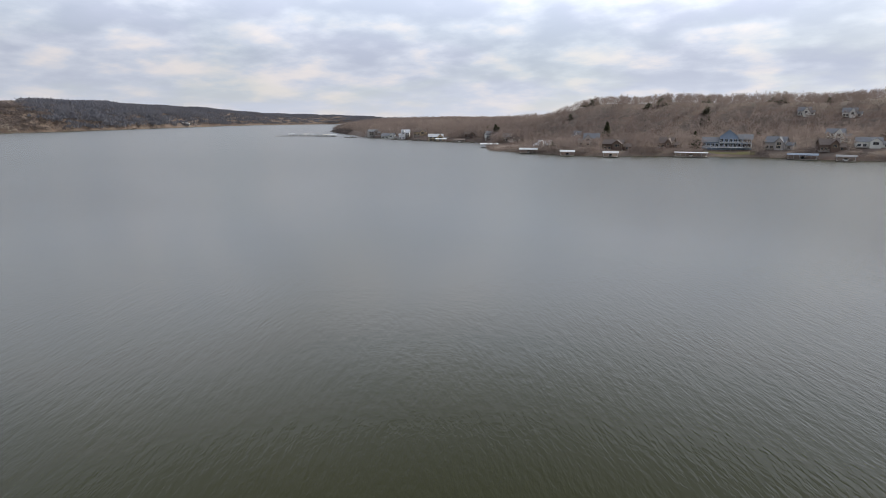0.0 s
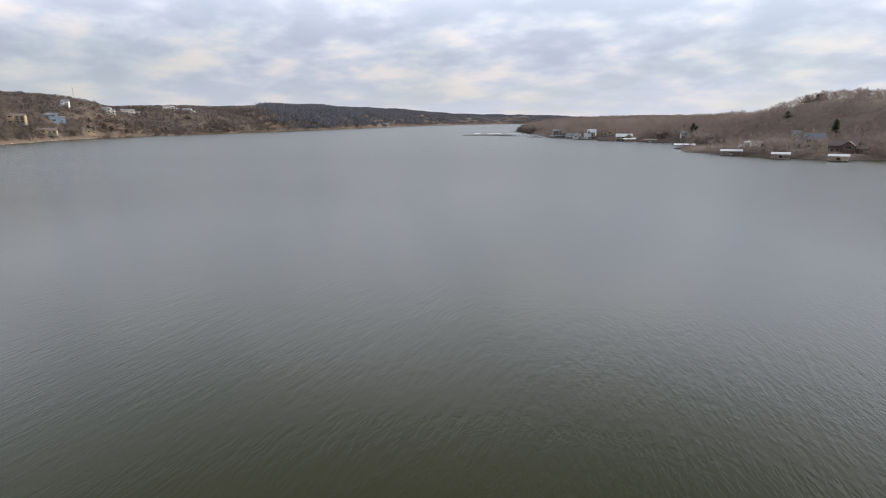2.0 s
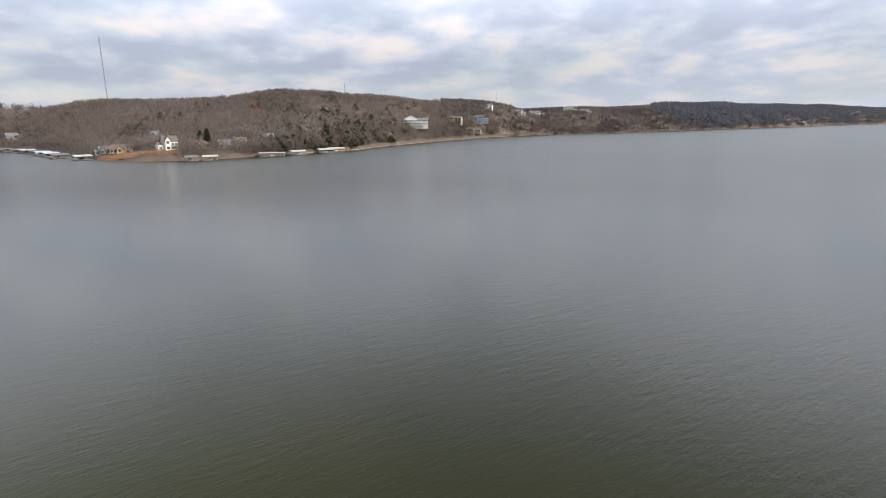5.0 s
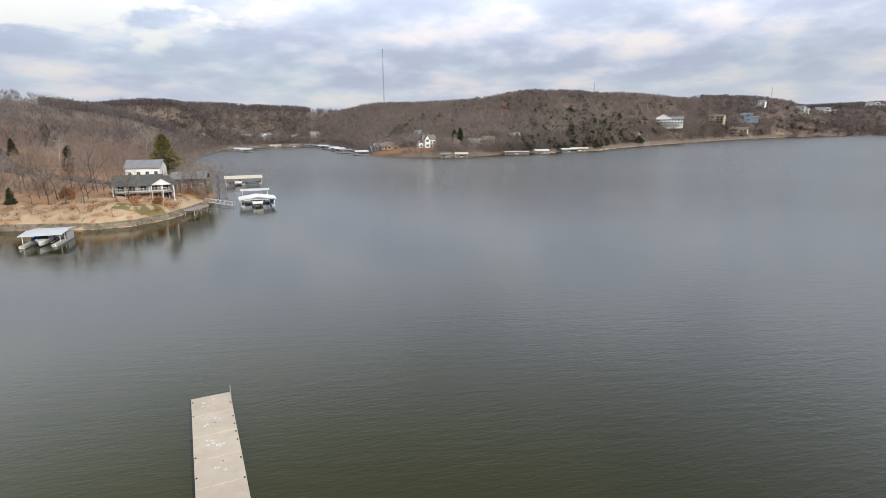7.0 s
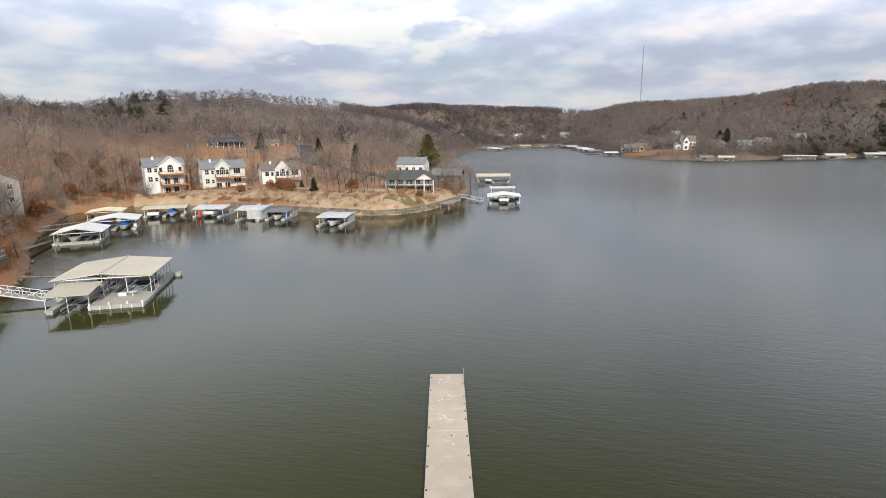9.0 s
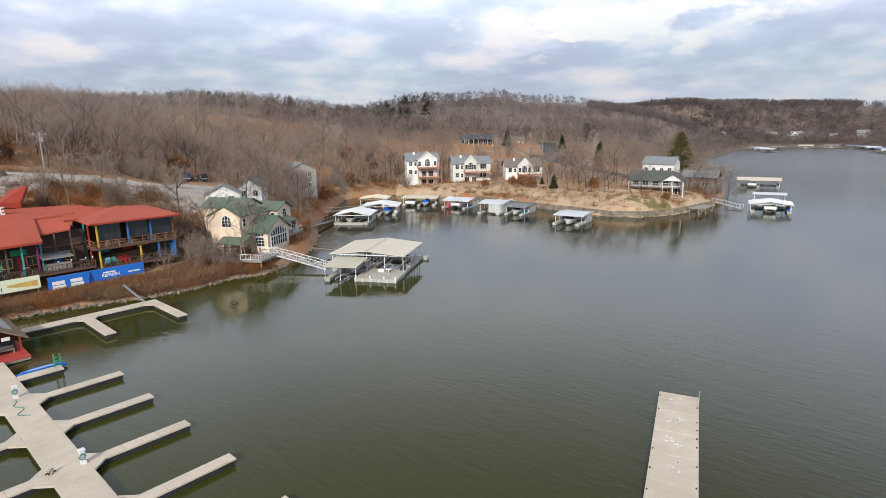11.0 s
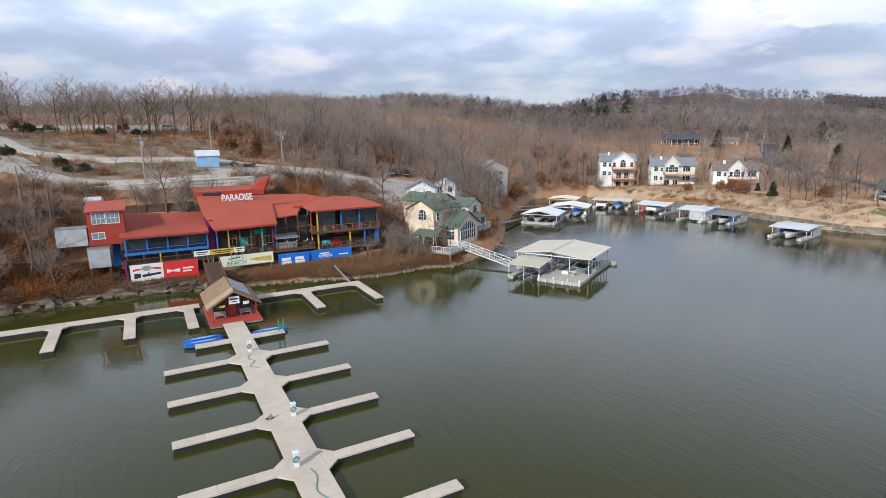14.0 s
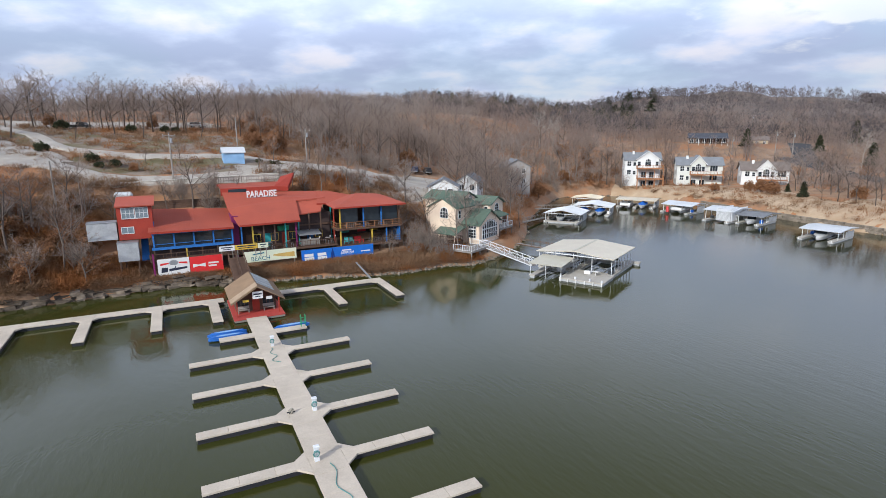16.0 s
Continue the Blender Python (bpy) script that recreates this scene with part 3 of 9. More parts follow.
GREY_CONCRETE = surface("old_concrete", (0.40, 0.38, 0.35), 0.9, second=(0.30, 0.285, 0.26), scale=0.3, fine=5, bump=0.2, bump_scale=8)
GRAVEL = surface("pale_gravel_road", (0.46, 0.42, 0.365), 0.95, second=(0.32, 0.285, 0.245), scale=0.25, fine=6, bump=0.3, bump_scale=15)
ASPHALT = surface("dark_asphalt", (0.065, 0.066, 0.07), 0.9, second=(0.05, 0.05, 0.053), scale=0.3, fine=6)
LIMESTONE = surface("limestone", (0.27, 0.225, 0.175), 0.9, second=(0.12, 0.10, 0.078), scale=0.9, fine=6, bump=0.5, bump_scale=6, vary=0.15)
ROPE = surface("rope", (0.35, 0.32, 0.26), 0.9)
TEAL_HOSE = surface("teal_hose", (0.11, 0.28, 0.26), 0.6)
BLACK = surface("black_rubber", (0.015, 0.015, 0.017), 0.5)
PALE_SHEET = surface("pale_sheet_metal", (0.46, 0.47, 0.48), 0.5, scale=1, fine=6)
PALE_BLUE = surface("pale_blue_siding", (0.27, 0.44, 0.66), 0.7, second=(0.22, 0.37, 0.57), scale=0.8, fine=8)


def height_at(x, y):
    a, b = np.array([float(x)]), np.array([float(y)])
    return float(rough_ground(a, b, ground_height(a, b))[0])


def put(ob, m):
    ob.matrix_basis = m
    return ob


MESH_KEPT = {}


def kept(key, make):
    """One mesh for all alike pieces."""
    if key not in MESH_KEPT:
        MESH_KEPT[key] = make().mesh(key if isinstance(key, str) else key[0])
    return MESH_KEPT[key]


# ---------------------------------------------------------------- building parts
def add_window(parent, x, y, z, w, h, turn=0.0, frame_mat=None, cols=2, rows=1, arch=False, glass=None, bar=0.09):
    """A window whose face looks along -y before the turn: frame with bars, and a pane behind it."""
    frame_mat = frame_mat or WHITE_PAINT

    def frame_shape():
        s = Shape()
        s.box(-w / 2 - bar, -0.07, -bar, w / 2 + bar, 0.05, 0)
        for side in (-1, 1):
            s.box(side * w / 2 - (bar if side < 0 else 0), -0.07, 0, side * w / 2 + (bar if side > 0 else 0), 0.05, h)
        if arch:
            n = 10
            pts = [(w / 2 * math.cos(math.pi * i / n), h + w / 2 * math.sin(math.pi * i / n)) for i in range(n + 1)]
            for (ax, az), (bx, bz) in zip(pts, pts[1:]):
                s.beam((ax, -0.01, az), (bx, -0.01, bz), 0.12, bar)
            s.box(-w / 2, -0.05, h - 0.04, w / 2, 0.03, h + 0.04)
        else:
            s.box(-w / 2 - bar, -0.07, h, w / 2 + bar, 0.05, h + bar)
        for c in range(1, cols):
            xx = -w / 2 + w * c / cols
            s.box(xx - 0.03, -0.05, 0, xx + 0.03, 0.03, h + (w / 2 * 0.9 * (arch and 1 or 0)))
        for r in range(1, rows):
            zz = h * r / rows
            s.box(-w / 2, -0.045, zz - 0.03, w / 2, 0.025, zz + 0.03)
        return s

    def pane_shape():
        s = Shape().box(-w / 2, -0.02, 0, w / 2, 0.02, h)
        if arch:
            n = 10
            s.gable([(w / 2 * math.cos(math.pi * i / n), h + w / 2 * math.sin(math.pi * i / n)) for i in range(n + 1)], -0.02, 0.02)
        return s

    win = put(part("window", kept(("window", w, h, cols, rows, arch, bar, frame_mat.name), frame_shape), frame_mat, parent), pose(x, y, z, 0, 0, turn))
    part("pane", kept(("pane", w, h, arch, (glass or GLASS).name), pane_shape), glass or GLASS, win)
    return win


def add_rail(parent, points, height=1.0, mat=None, gap=0.45, post=0.09, name="railing", balusters=True):
    """A railing along points: posts and rails, with upright bars between."""
    mat = mat or DECK_WOOD
    s = Shape()
    for p, q in zip(points, points[1:]):
        p, q = Vector(p), Vector(q)
        run = (q - p).length
        k = max(1, round(run / 1.8))
        for i in range(k + 1):
            e = p.lerp(q, i / k)
            s.box(e.x - post / 2, e.y - post / 2, e.z, e.x + post / 2, e.y + post / 2, e.z + height)
        up = Vector((0, 0, 1))
        s.beam(p + up * height, q + up * height, 0.11, 0.06)
        s.beam(p + up * 0.15, q + up * 0.15, 0.05, 0.06)
        if balusters:
            m = int(run / gap)
            for i in range(1, m):
                e = p.lerp(q, i / m)
                s.box(e.x - 0.02, e.y - 0.02, e.z + 0.15, e.x + 0.02, e.y + 0.02, e.z + height)
        else:
            s.beam(p + up * height * 0.55, q + up * height * 0.55, 0.05, 0.05)
    return part(name, s, mat, parent)


def add_deck(parent, x0, y0, x1, y1, z, mat=None, rail=True, ground=None, rail_mat=None):
    """A raised wooden deck: boards, rim, posts down to the ground level given, and a railing on three sides."""
    mat = mat or DECK_WOOD
    d = part("deck", Shape().box(x0, y0, z - 0.28, x1, y1, z - 0.06), mat, parent)
    n = max(2, round((y1 - y0) / 0.45))
    for i in range(n):
        a = y0 + (y1 - y0) * i / n
        part("plank", kept(("plank", round(x1 - x0, 2), round((y1 - y0) / n, 2)), lambda: Shape().box(0, 0.01, 0, x1 - x0, (y1 - y0) / n - 0.02, 0.05)), mat, d).matrix_basis = pose(x0, a, z - 0.056)
    if rail:
        pts = [(x0 + 0.06, y1, z), (x0 + 0.06, y0 + 0.06, z), (x1 - 0.06, y0 + 0.06, z), (x1 - 0.06, y1, z)]
        add_rail(d, pts, 1.0, rail_mat or mat)
    if ground is not None:
        k = max(2, round((x1 - x0) / 3) + 1)
        for i in range(k):
            xx = x0 + 0.12 + (x1 - x0 - 0.24) * i / (k - 1)
            part("post", Shape().box(xx - 0.08, y0 + 0.05, ground, xx + 0.08, y0 + 0.21, z - 0.28), mat, d)
    return d


def gable_roof(parent, x0, y0, x1, y1, eave, ridge, mat, along="y", over=0.4, wall=None, thick=0.16, ribs=0.0):
    """A two-sided roof over a rectangle; the ridge runs along the axis named. Fills the gable ends with the wall's material."""
    r = Shape()
    if along == "y":
        mid, half = (x0 + x1) / 2, (x1 - x0) / 2
        slope = (ridge - eave) / half
        lo = eave - slope * over
        for s in (-1, 1):
            r.slab([(mid + s * (half + over), y0 - over, lo), (mid, y0 - over, ridge), (mid, y1 + over, ridge), (mid + s * (half + over), y1 + over, lo)][:: s], thick)
        if wall:
            for y in (y0, y1 - 0.15):
                part("gable", Shape().gable([(x0 + 0.01, eave - 0.05), (x1 - 0.01, eave - 0.05), (mid, ridge - thick - 0.02)], y + (0.004 if y == y0 else -0.004), y + 0.15), wall, parent)
    else:
        mid, half = (y0 + y1) / 2, (y1 - y0) / 2
        slope = (ridge - eave) / half
        lo = eave - slope * over
        for s in (-1, 1):
            r.slab([(x0 - over, mid + s * (half + over), lo), (x0 - over, mid, ridge), (x1 + over, mid, ridge), (x1 + over, mid + s * (half + over), lo)][:: -s], thick)
        if wall:
            for x in (x0, x1 - 0.15):
                part("gable", Shape().side([(y0 + 0.01, eave - 0.05), (y1 - 0.01, eave - 0.05), (mid, ridge - thick - 0.02)], x + (0.004 if x == x0 else -0.004), x + 0.15), wall, parent)
    roof = part("roof", r, mat, parent)
    if ribs:
        s = Shape()
        if along == "y":
            n = int((y1 - y0 + 2 * over) / ribs)
            for i in range(n + 1):
                y = y0 - over + (y1 - y0 + 2 * over) * i / n
                for sg in (-1, 1):
                    s.beam((mid + sg * (half + over), y, lo + 0.02), (mid, y, ridge + 0.02), 0.05, 0.05)
        else:
            n = int((x1 - x0 + 2 * over) / ribs)
            for i in range(n + 1):
                x = x0 - over + (x1 - x0 + 2 * over) * i / n
                for sg in (-1, 1):
                    s.beam((x, mid + sg * (half + over), lo + 0.02), (x, mid, ridge + 0.02), 0.05, 0.05)
        part("roof_rib", s, mat, roof)
    return roof


def words(parent, text, size, material, m, depth=0.03, bold=0.0):
    """Raised letters in the built-in face."""
    cu = bpy.data.curves.new("lettering", "FONT")
    cu.body, cu.size, cu.extrude, cu.align_x, cu.offset = text, size, depth, "CENTER", bold
    cu.materials.append(material)
    tmp = bpy.data.objects.new("lettering", cu)
    me = bpy.data.meshes.new_from_object(tmp)
    bpy.data.objects.remove(tmp)
    ob = new("lettering", me)
    ob.parent = parent
    ob.matrix_basis = m
    return ob


# ---------------------------------------------------------------- the marina's docks
BANK = pose(0, 0, 0, 0, 0, BANK_TURN)


def bank_pose(u, w, z=0.0, turn=0.0):
    x, y = uw(u, w)
    return pose(x, y, z, 0, 0, BANK_TURN + turn)


def dock_slab(name, x0, y0, x1, y1, parent, panel=2.4, along="y"):
    """A floating walkway: concrete panels with open joints over a dark float, with a pale rub rail."""
    body = part(name, Shape().box(x0 + 0.08, y0 + 0.08, -0.35, x1 - 0.08, y1 - 0.08, 0.38), FLOAT, parent, "dark plastic float tank")
    part("rub_rail", Shape().box(x0, y0, 0.37, x1, y1, 0.44), CONCRETE, body)
    n = max(1, round(((y1 - y0) if along == "y" else (x1 - x0)) / panel))
    for i in range(n):
        if along == "y":
            a, b = y0 + (y1 - y0) * i / n, y0 + (y1 - y0) * (i + 1) / n
            part("deck_panel", kept(("deck_panel", round(x1 - x0, 3), round(b - a, 3)), lambda: Shape().box(-(x1 - x0) / 2, 0.008, 0, (x1 - x0) / 2, b - a - 0.008, 0.07, 0.015)), CONCRETE, body).matrix_basis = pose((x0 + x1) / 2, a, 0.443)
        else:
            a, b = x0 + (x1 - x0) * i / n, x0 + (x1 - x0) * (i + 1) / n
            part("deck_panel", kept(("deck_panel_x", round(y1 - y0, 3), round(b - a, 3)), lambda: Shape().box(0.008, -(y1 - y0) / 2, 0, b - a - 0.008, (y1 - y0) / 2, 0.07, 0.015)), CONCRETE, body).matrix_basis = pose(a, (y0 + y1) / 2, 0.443)
    return body


def gusset(parent, x, y, sx, sy, size=0.9):
    pts = [(x, y), (x + sx * size, y), (x, y + sy * size)]
    if sx * sy < 0:
        pts = pts[::-1]
    part("gusset", Shape().prism(pts, 0.36, 0.505), CONCRETE, parent)


def hose_tube(pts, r, n=6):
    """One closed tube along a line of points."""
    s = Shape()
    p = [Vector(q) for q in pts]
    v, f = [], []
    for i, q in enumerate(p):
        d = (p[min(i + 1, len(p) - 1)] - p[max(i - 1, 0)]).normalized()
        a = d.cross(Vector((0.3, 0.2, 1))).normalized()
        b = d.cross(a)
        v += [q + (a * math.cos(2 * math.pi * k / n) + b * math.sin(2 * math.pi * k / n)) * r for k in range(n)]
    for i in range(len(p) - 1):
        f += [(i * n + k, i * n + (k + 1) % n, (i + 1) * n + (k + 1) % n, (i + 1) * n + k) for k in range(n)]
    f += [tuple(range(n))[::-1], tuple(range((len(p) - 1) * n, len(p) * n))]
    return s.add(v, f)


def marina_docks():
    dock = thing("marina_dock", BANK, "long pale concrete floating dock with finger piers on dark floats", "dock")
    dock_slab("main_float", 6.4, 18.0, 8.7, 66.0, dock, 2.31)
    for k in range(6):
        w = 54.72 - 6.95 * k
        for x0, x1, inner, s in ((-0.25, 6.395, 6.395, -1), (8.705, 15.45, 8.705, 1)):
            dock_slab("finger_float", x0, w - 0.96, x1, w, dock, 2.22, "x")
            gusset(dock, inner, w + 0.004, s, 1)
            gusset(dock, inner, w - 0.964, s, -1)
    # two short stubs carry the water toys
    dock_slab("stub_float", 2.9, 59.4, 6.395, 60.6, dock, 1.8, "x")
    dock_slab("stub_float", 8.705, 59.6, 12.2, 60.8, dock, 1.8, "x")
    walk_dock = thing("bank_dock", BANK, "pale concrete floating walkway with short finger piers along the bank", "dock")
    dock_slab("main_float", -27.0, 74.7, 4.7, 76.4, walk_dock, 2.4, "x")
    dock_slab("main_float", 10.8, 74.7, 27.0, 76.4, walk_dock, 2.4, "x")
    for u in (-25.8, -18.2, -10.7, -3.2, 3.3, 18.4, 26.4):
        dock_slab("finger_float", u - 0.6, 66.5, u + 0.6, 74.695, walk_dock, 2.0)
        for s in (-1, 1):
            if -26 < u + s < 27 and not (u == 3.3 and s > 0):
                gusset(walk_dock, u + s * 0.604, 74.69, s, -1, 0.7)
    for u, w in ((6.9, 33.3), (7.7, 55.6), (8.4, 40.2)):
        p = thing("utility_pedestal", bank_pose(u, w, 0.51), "white power pedestal with coiled hose on the dock", "pedestal", "pedestals on the dock")
        part("cabinet", Shape().box(-0.16, -0.13, 0, 0.16, 0.13, 1.0, 0.03), WHITE_METAL, p)
        part("cap", Shape().box(-0.2, -0.17, 1.002, 0.2, 0.17, 1.12, 0.04), WHITE_METAL, p)
        s = hose_tube([(-0.05 + (0.24 - 0.003 * a) * math.cos(a * 0.7), -0.17 - 0.005 * a, 0.62 + (0.24 - 0.003 * a) * math.sin(a * 0.7)) for a in range(28)], 0.022, 5)
        part("hose_coil", s, TEAL_HOSE, p, "teal coiled water hose")
    for k, (u, w, length) in enumerate(((7.6, 32.6, 6.5), (7.4, 55.0, 4.0))):
        hose = thing("water_hose", bank_pose(u, w, 0.52), "teal garden hose lying loose along the concrete dock", "hose")
        s = hose_tube([(0.35 * math.sin(0.45 * i + k) * (0.4 + 0.025 * i), -length * i / 28, 0.02) for i in range(29)], 0.03, 6)
        part("tube", s, TEAL_HOSE, hose)
    for u, w in ((6.6, 40.5),):
        c = thing("dock_cleat", bank_pose(u, w, 0.51), "dark iron dock cleat with a bundle of rope", "cleat")
        part("horn", Shape().rod((-0.3, 0, 0.14), (0.3, 0, 0.14), 0.05).rod((-0.1, 0, 0), (-0.1, 0, 0.14), 0.04).rod((0.1, 0, 0), (0.1, 0, 0.14), 0.04), BLACK, c)
        part("rope", Shape().rod((-0.15, 0, 0.2), (0.15, 0.05, 0.42), 0.12, 0.07).rod((0.0, -0.1, 0.05), (0.2, 0.1, 0.3), 0.08), ROPE, c)
    # the long pier under the camera
    pier = thing("fishing_pier", pose(29.62, 35.05, 0, 0, 0, math.degrees(math.atan2(0.766, 0.645))), "wide bare concrete pier with pale droppings on its end", "pier")
    dock_slab("pier_float", -32.0, -1.5, 0.0, 1.5, pier, 3.05, "x")
    part("end_post", Shape().rod((-0.06, -1.53, -0.3), (-0.06, -1.53, 1.1), 0.05), GREY_METAL, pier, "grey steel mooring post")
    rng = random.Random(4)
    for i in range(26):
        x = -rng.choice((1.2, 4.6, 7.6, 10.8)) - rng.uniform(-0.7, 0.7)
        s = Shape()
        s.prism([(rng.uniform(0.05, 0.17) * math.cos(a * math.pi / 4), rng.uniform(0.05, 0.17) * math.sin(a * math.pi / 4)) for a in range(8)], 0, 0.006)
        part("stain", s, WHITE_PAINT, pier, "white bird droppings").matrix_basis = pose(x, rng.uniform(-0.5, 0.7), 0.516)
    for i in range(14):
        x = -1.2 * i - 0.8
        part("bolt", kept("bolt", lambda: Shape().rod((0, 0, 0), (0, 0, 0.07), 0.05)), BLACK, pier).matrix_basis = pose(x, rng.choice((-1.38, 1.38)), 0.51)


marina_docks()


def dock_house():
    t = thing("dock_house", BANK @ pose(8.0, 66.8, 0) @ Matrix.Diagonal((0.86, 0.87, 0.9, 1)) @ pose(-7.75, -66.8, 0), "small brown-roofed dock shop on a red-painted floating deck", "dock house")
    part("deck", Shape().box(4.3, 65.9, 0.36, 11.2, 76.3, 0.50), RED_DECK, t, "red painted wooden deck")
    part("rim", Shape().box(4.34, 65.94, 0.1, 11.16, 76.26, 0.356), GREY_WOOD, t)
    part("float", Shape().box(4.5, 66.1, -0.4, 11.0, 76.1, 0.096), FLOAT, t)
    part("wall", Shape().box(5.0, 69.3, 0.504, 10.5, 75.6, 2.7), BROWN_WOOD, t)
    # open porch in front, under the roof
    for u in (4.9, 10.6):
        part("porch_post", Shape().box(u - 0.08, 67.0, 0.504, u + 0.08, 67.16, 2.6), RED_PAINT, t)
    mid = 7.75
    part("roof", Shape().slab([(4.1, 66.6, 2.45), (mid, 66.6, 4.55), (mid, 76.2, 4.55), (4.1, 76.2, 2.45)], 0.15), TAN_SHINGLE, t, "brown shingled roof slope")
    part("roof", Shape().slab([(mid, 66.6, 4.55), (11.4, 66.6, 2.45), (11.4, 76.2, 2.45), (mid, 76.2, 4.55)], 0.15), TAN_SHINGLE, t)
    part("skylight", Shape().slab([(mid + 0.25, 69.2, 4.42), (10.4, 69.2, 3.04), (10.4, 76.0, 3.04), (mid + 0.25, 76.0, 4.42)], 0.06), CLEAR_PANEL, t, "pale frosted plastic roof panels")
    for i in range(1, 4):
        w = 69.2 + 6.8 * i / 4
        part("skylight_bar", Shape().beam((mid + 0.25, w, 4.45), (10.4, w, 3.07), 0.08, 0.06), GREY_METAL, t)
    part("porch_roof", Shape().slab([(4.1, 66.62, 2.62), (mid, 66.62, 4.72), (mid, 68.6, 4.72), (4.1, 68.6, 2.62)], 0.1), TAN_PANEL, t, "tan panel over the porch roof")
    part("gable", Shape().gable([(5.0, 2.7), (10.5, 2.7), (mid, 4.25)], 69.2, 69.34), BROWN_WOOD, t)
    for u in (5.9, 9.4):
        add_window(t, u, 69.25, 1.15, 1.5, 0.95, 0, BROWN_WOOD, 3)
        part("bench", Shape().box(u - 0.8, 68.5, 0.9, u + 0.8, 68.95, 0.97).box(u - 0.8, 68.96, 1.0, u + 0.8, 69.02, 1.4).box(u - 0.75, 68.55, 0.504, u - 0.65, 68.9, 0.9).box(u + 0.65, 68.55, 0.504, u + 0.75, 68.9, 0.9), GREY_WOOD, t)
    part("door", Shape().box(7.2, 69.2, 0.51, 8.2, 69.296, 2.5), RED_PAINT, t, "red door")
    sign = part("sign", Shape().box(7.05, 67.02, 2.75, 8.45, 67.1, 3.75), BANNER_WHITE, t, "white shop sign with dark lines")
    part("print_bar", Shape().box(7.2, 66.99, 3.3, 8.3, 67.017, 3.5).box(7.4, 66.99, 3.0, 8.1, 67.017, 3.12), INK, sign)
    part("sign", Shape().box(5.7, 67.02, 2.45, 6.5, 67.1, 2.75), BANNER_YELLOW, t)
    part("sign", Shape().box(8.9, 67.02, 2.5, 9.7, 67.1, 2.9), BANNER_WHITE, t)
    # gangway up to the restaurant
    g = thing("gangway", BANK, "grey wooden gangway with railings from the dock house to the bank", "gangway")
    part("deck", Shape().side([(75.1, 0.5), (88.0, 3.4), (88.0, 3.2), (75.1, 0.3)], 6.6, 8.9), BROWN_WOOD, g)
    for u in (6.65, 7.75, 8.85):
        add_rail(g, [(u, 75.15, 0.52), (u, 87.9, 3.38)], 1.05, BROWN_WOOD, balusters=False)
    part("sign", Shape().box(7.1, 77.9, 2.0, 8.5, 77.96, 2.6), BANNER_WHITE, g)
    # kayaks, a slide rack and a green ladder on the stubs
    for u0, w0, n in ((2.0, 61.2, 2), (8.9, 61.4, 1)):
        for i in range(n):
            k = thing("float_mat", bank_pose(u0 + 1.9, w0 + 1.15 * i, 0.12), "bright blue plastic water slide float by the dock", "float")
            s = Shape()
            n2 = 8
            out = [(1.9 * math.cos(a * math.pi / n2) * (1 if abs(math.cos(a * math.pi / n2)) < 0.9 else 1.08), 0.5 * math.sin(a * math.pi / n2)) for a in range(2 * n2)]
            s.prism(out, 0, 0.28)
            part("hull", s, BLUE_PLASTIC, k)
            part("rim", Shape().prism([(x * 0.86, y * 0.72) for x, y in out], 0.283, 0.42), BLUE_PLASTIC, k)
            part("seat_well", Shape().prism([(x * 0.6, y * 0.4) for x, y in out], 0.423, 0.428), PALE_BLUE, k, "pale blue seat well")
    lad = thing("swim_ladder", bank_pose(11.9, 60.3, 0.51), "bright green looped swim ladder on the dock edge", "ladder")
    s = Shape()
    for dx in (-0.25, 0.25):
        pts = [(dx, 0.25 * math.cos(a * math.pi / 6), 1.0 + 0.35 * math.sin(a * math.pi / 6)) for a in range(7)]
        s.rod((dx, 0.25, 0), pts[0], 0.035)
        s.rod((dx, -0.25, 0), pts[-1], 0.035)
        for a, b in zip(pts, pts[1:]):
            s.rod(a, b, 0.035)
    for z in (0.3, 0.6, 0.9):
        s.rod((-0.25, 0.25, z), (0.25, 0.25, z), 0.03)
    part("rail", s, GREEN_PAINT, lad)


dock_house()
strut = thing("mooring_strut", bank_pose(25.6, 76.4, 0.4, 0), "pale steel strut holding the dock off the bank", "strut")
part("pole", Shape().beam((0, 0, 0.1), (-0.6, 5.2, 1.6), 0.22, 0.16), GREY_METAL, strut)


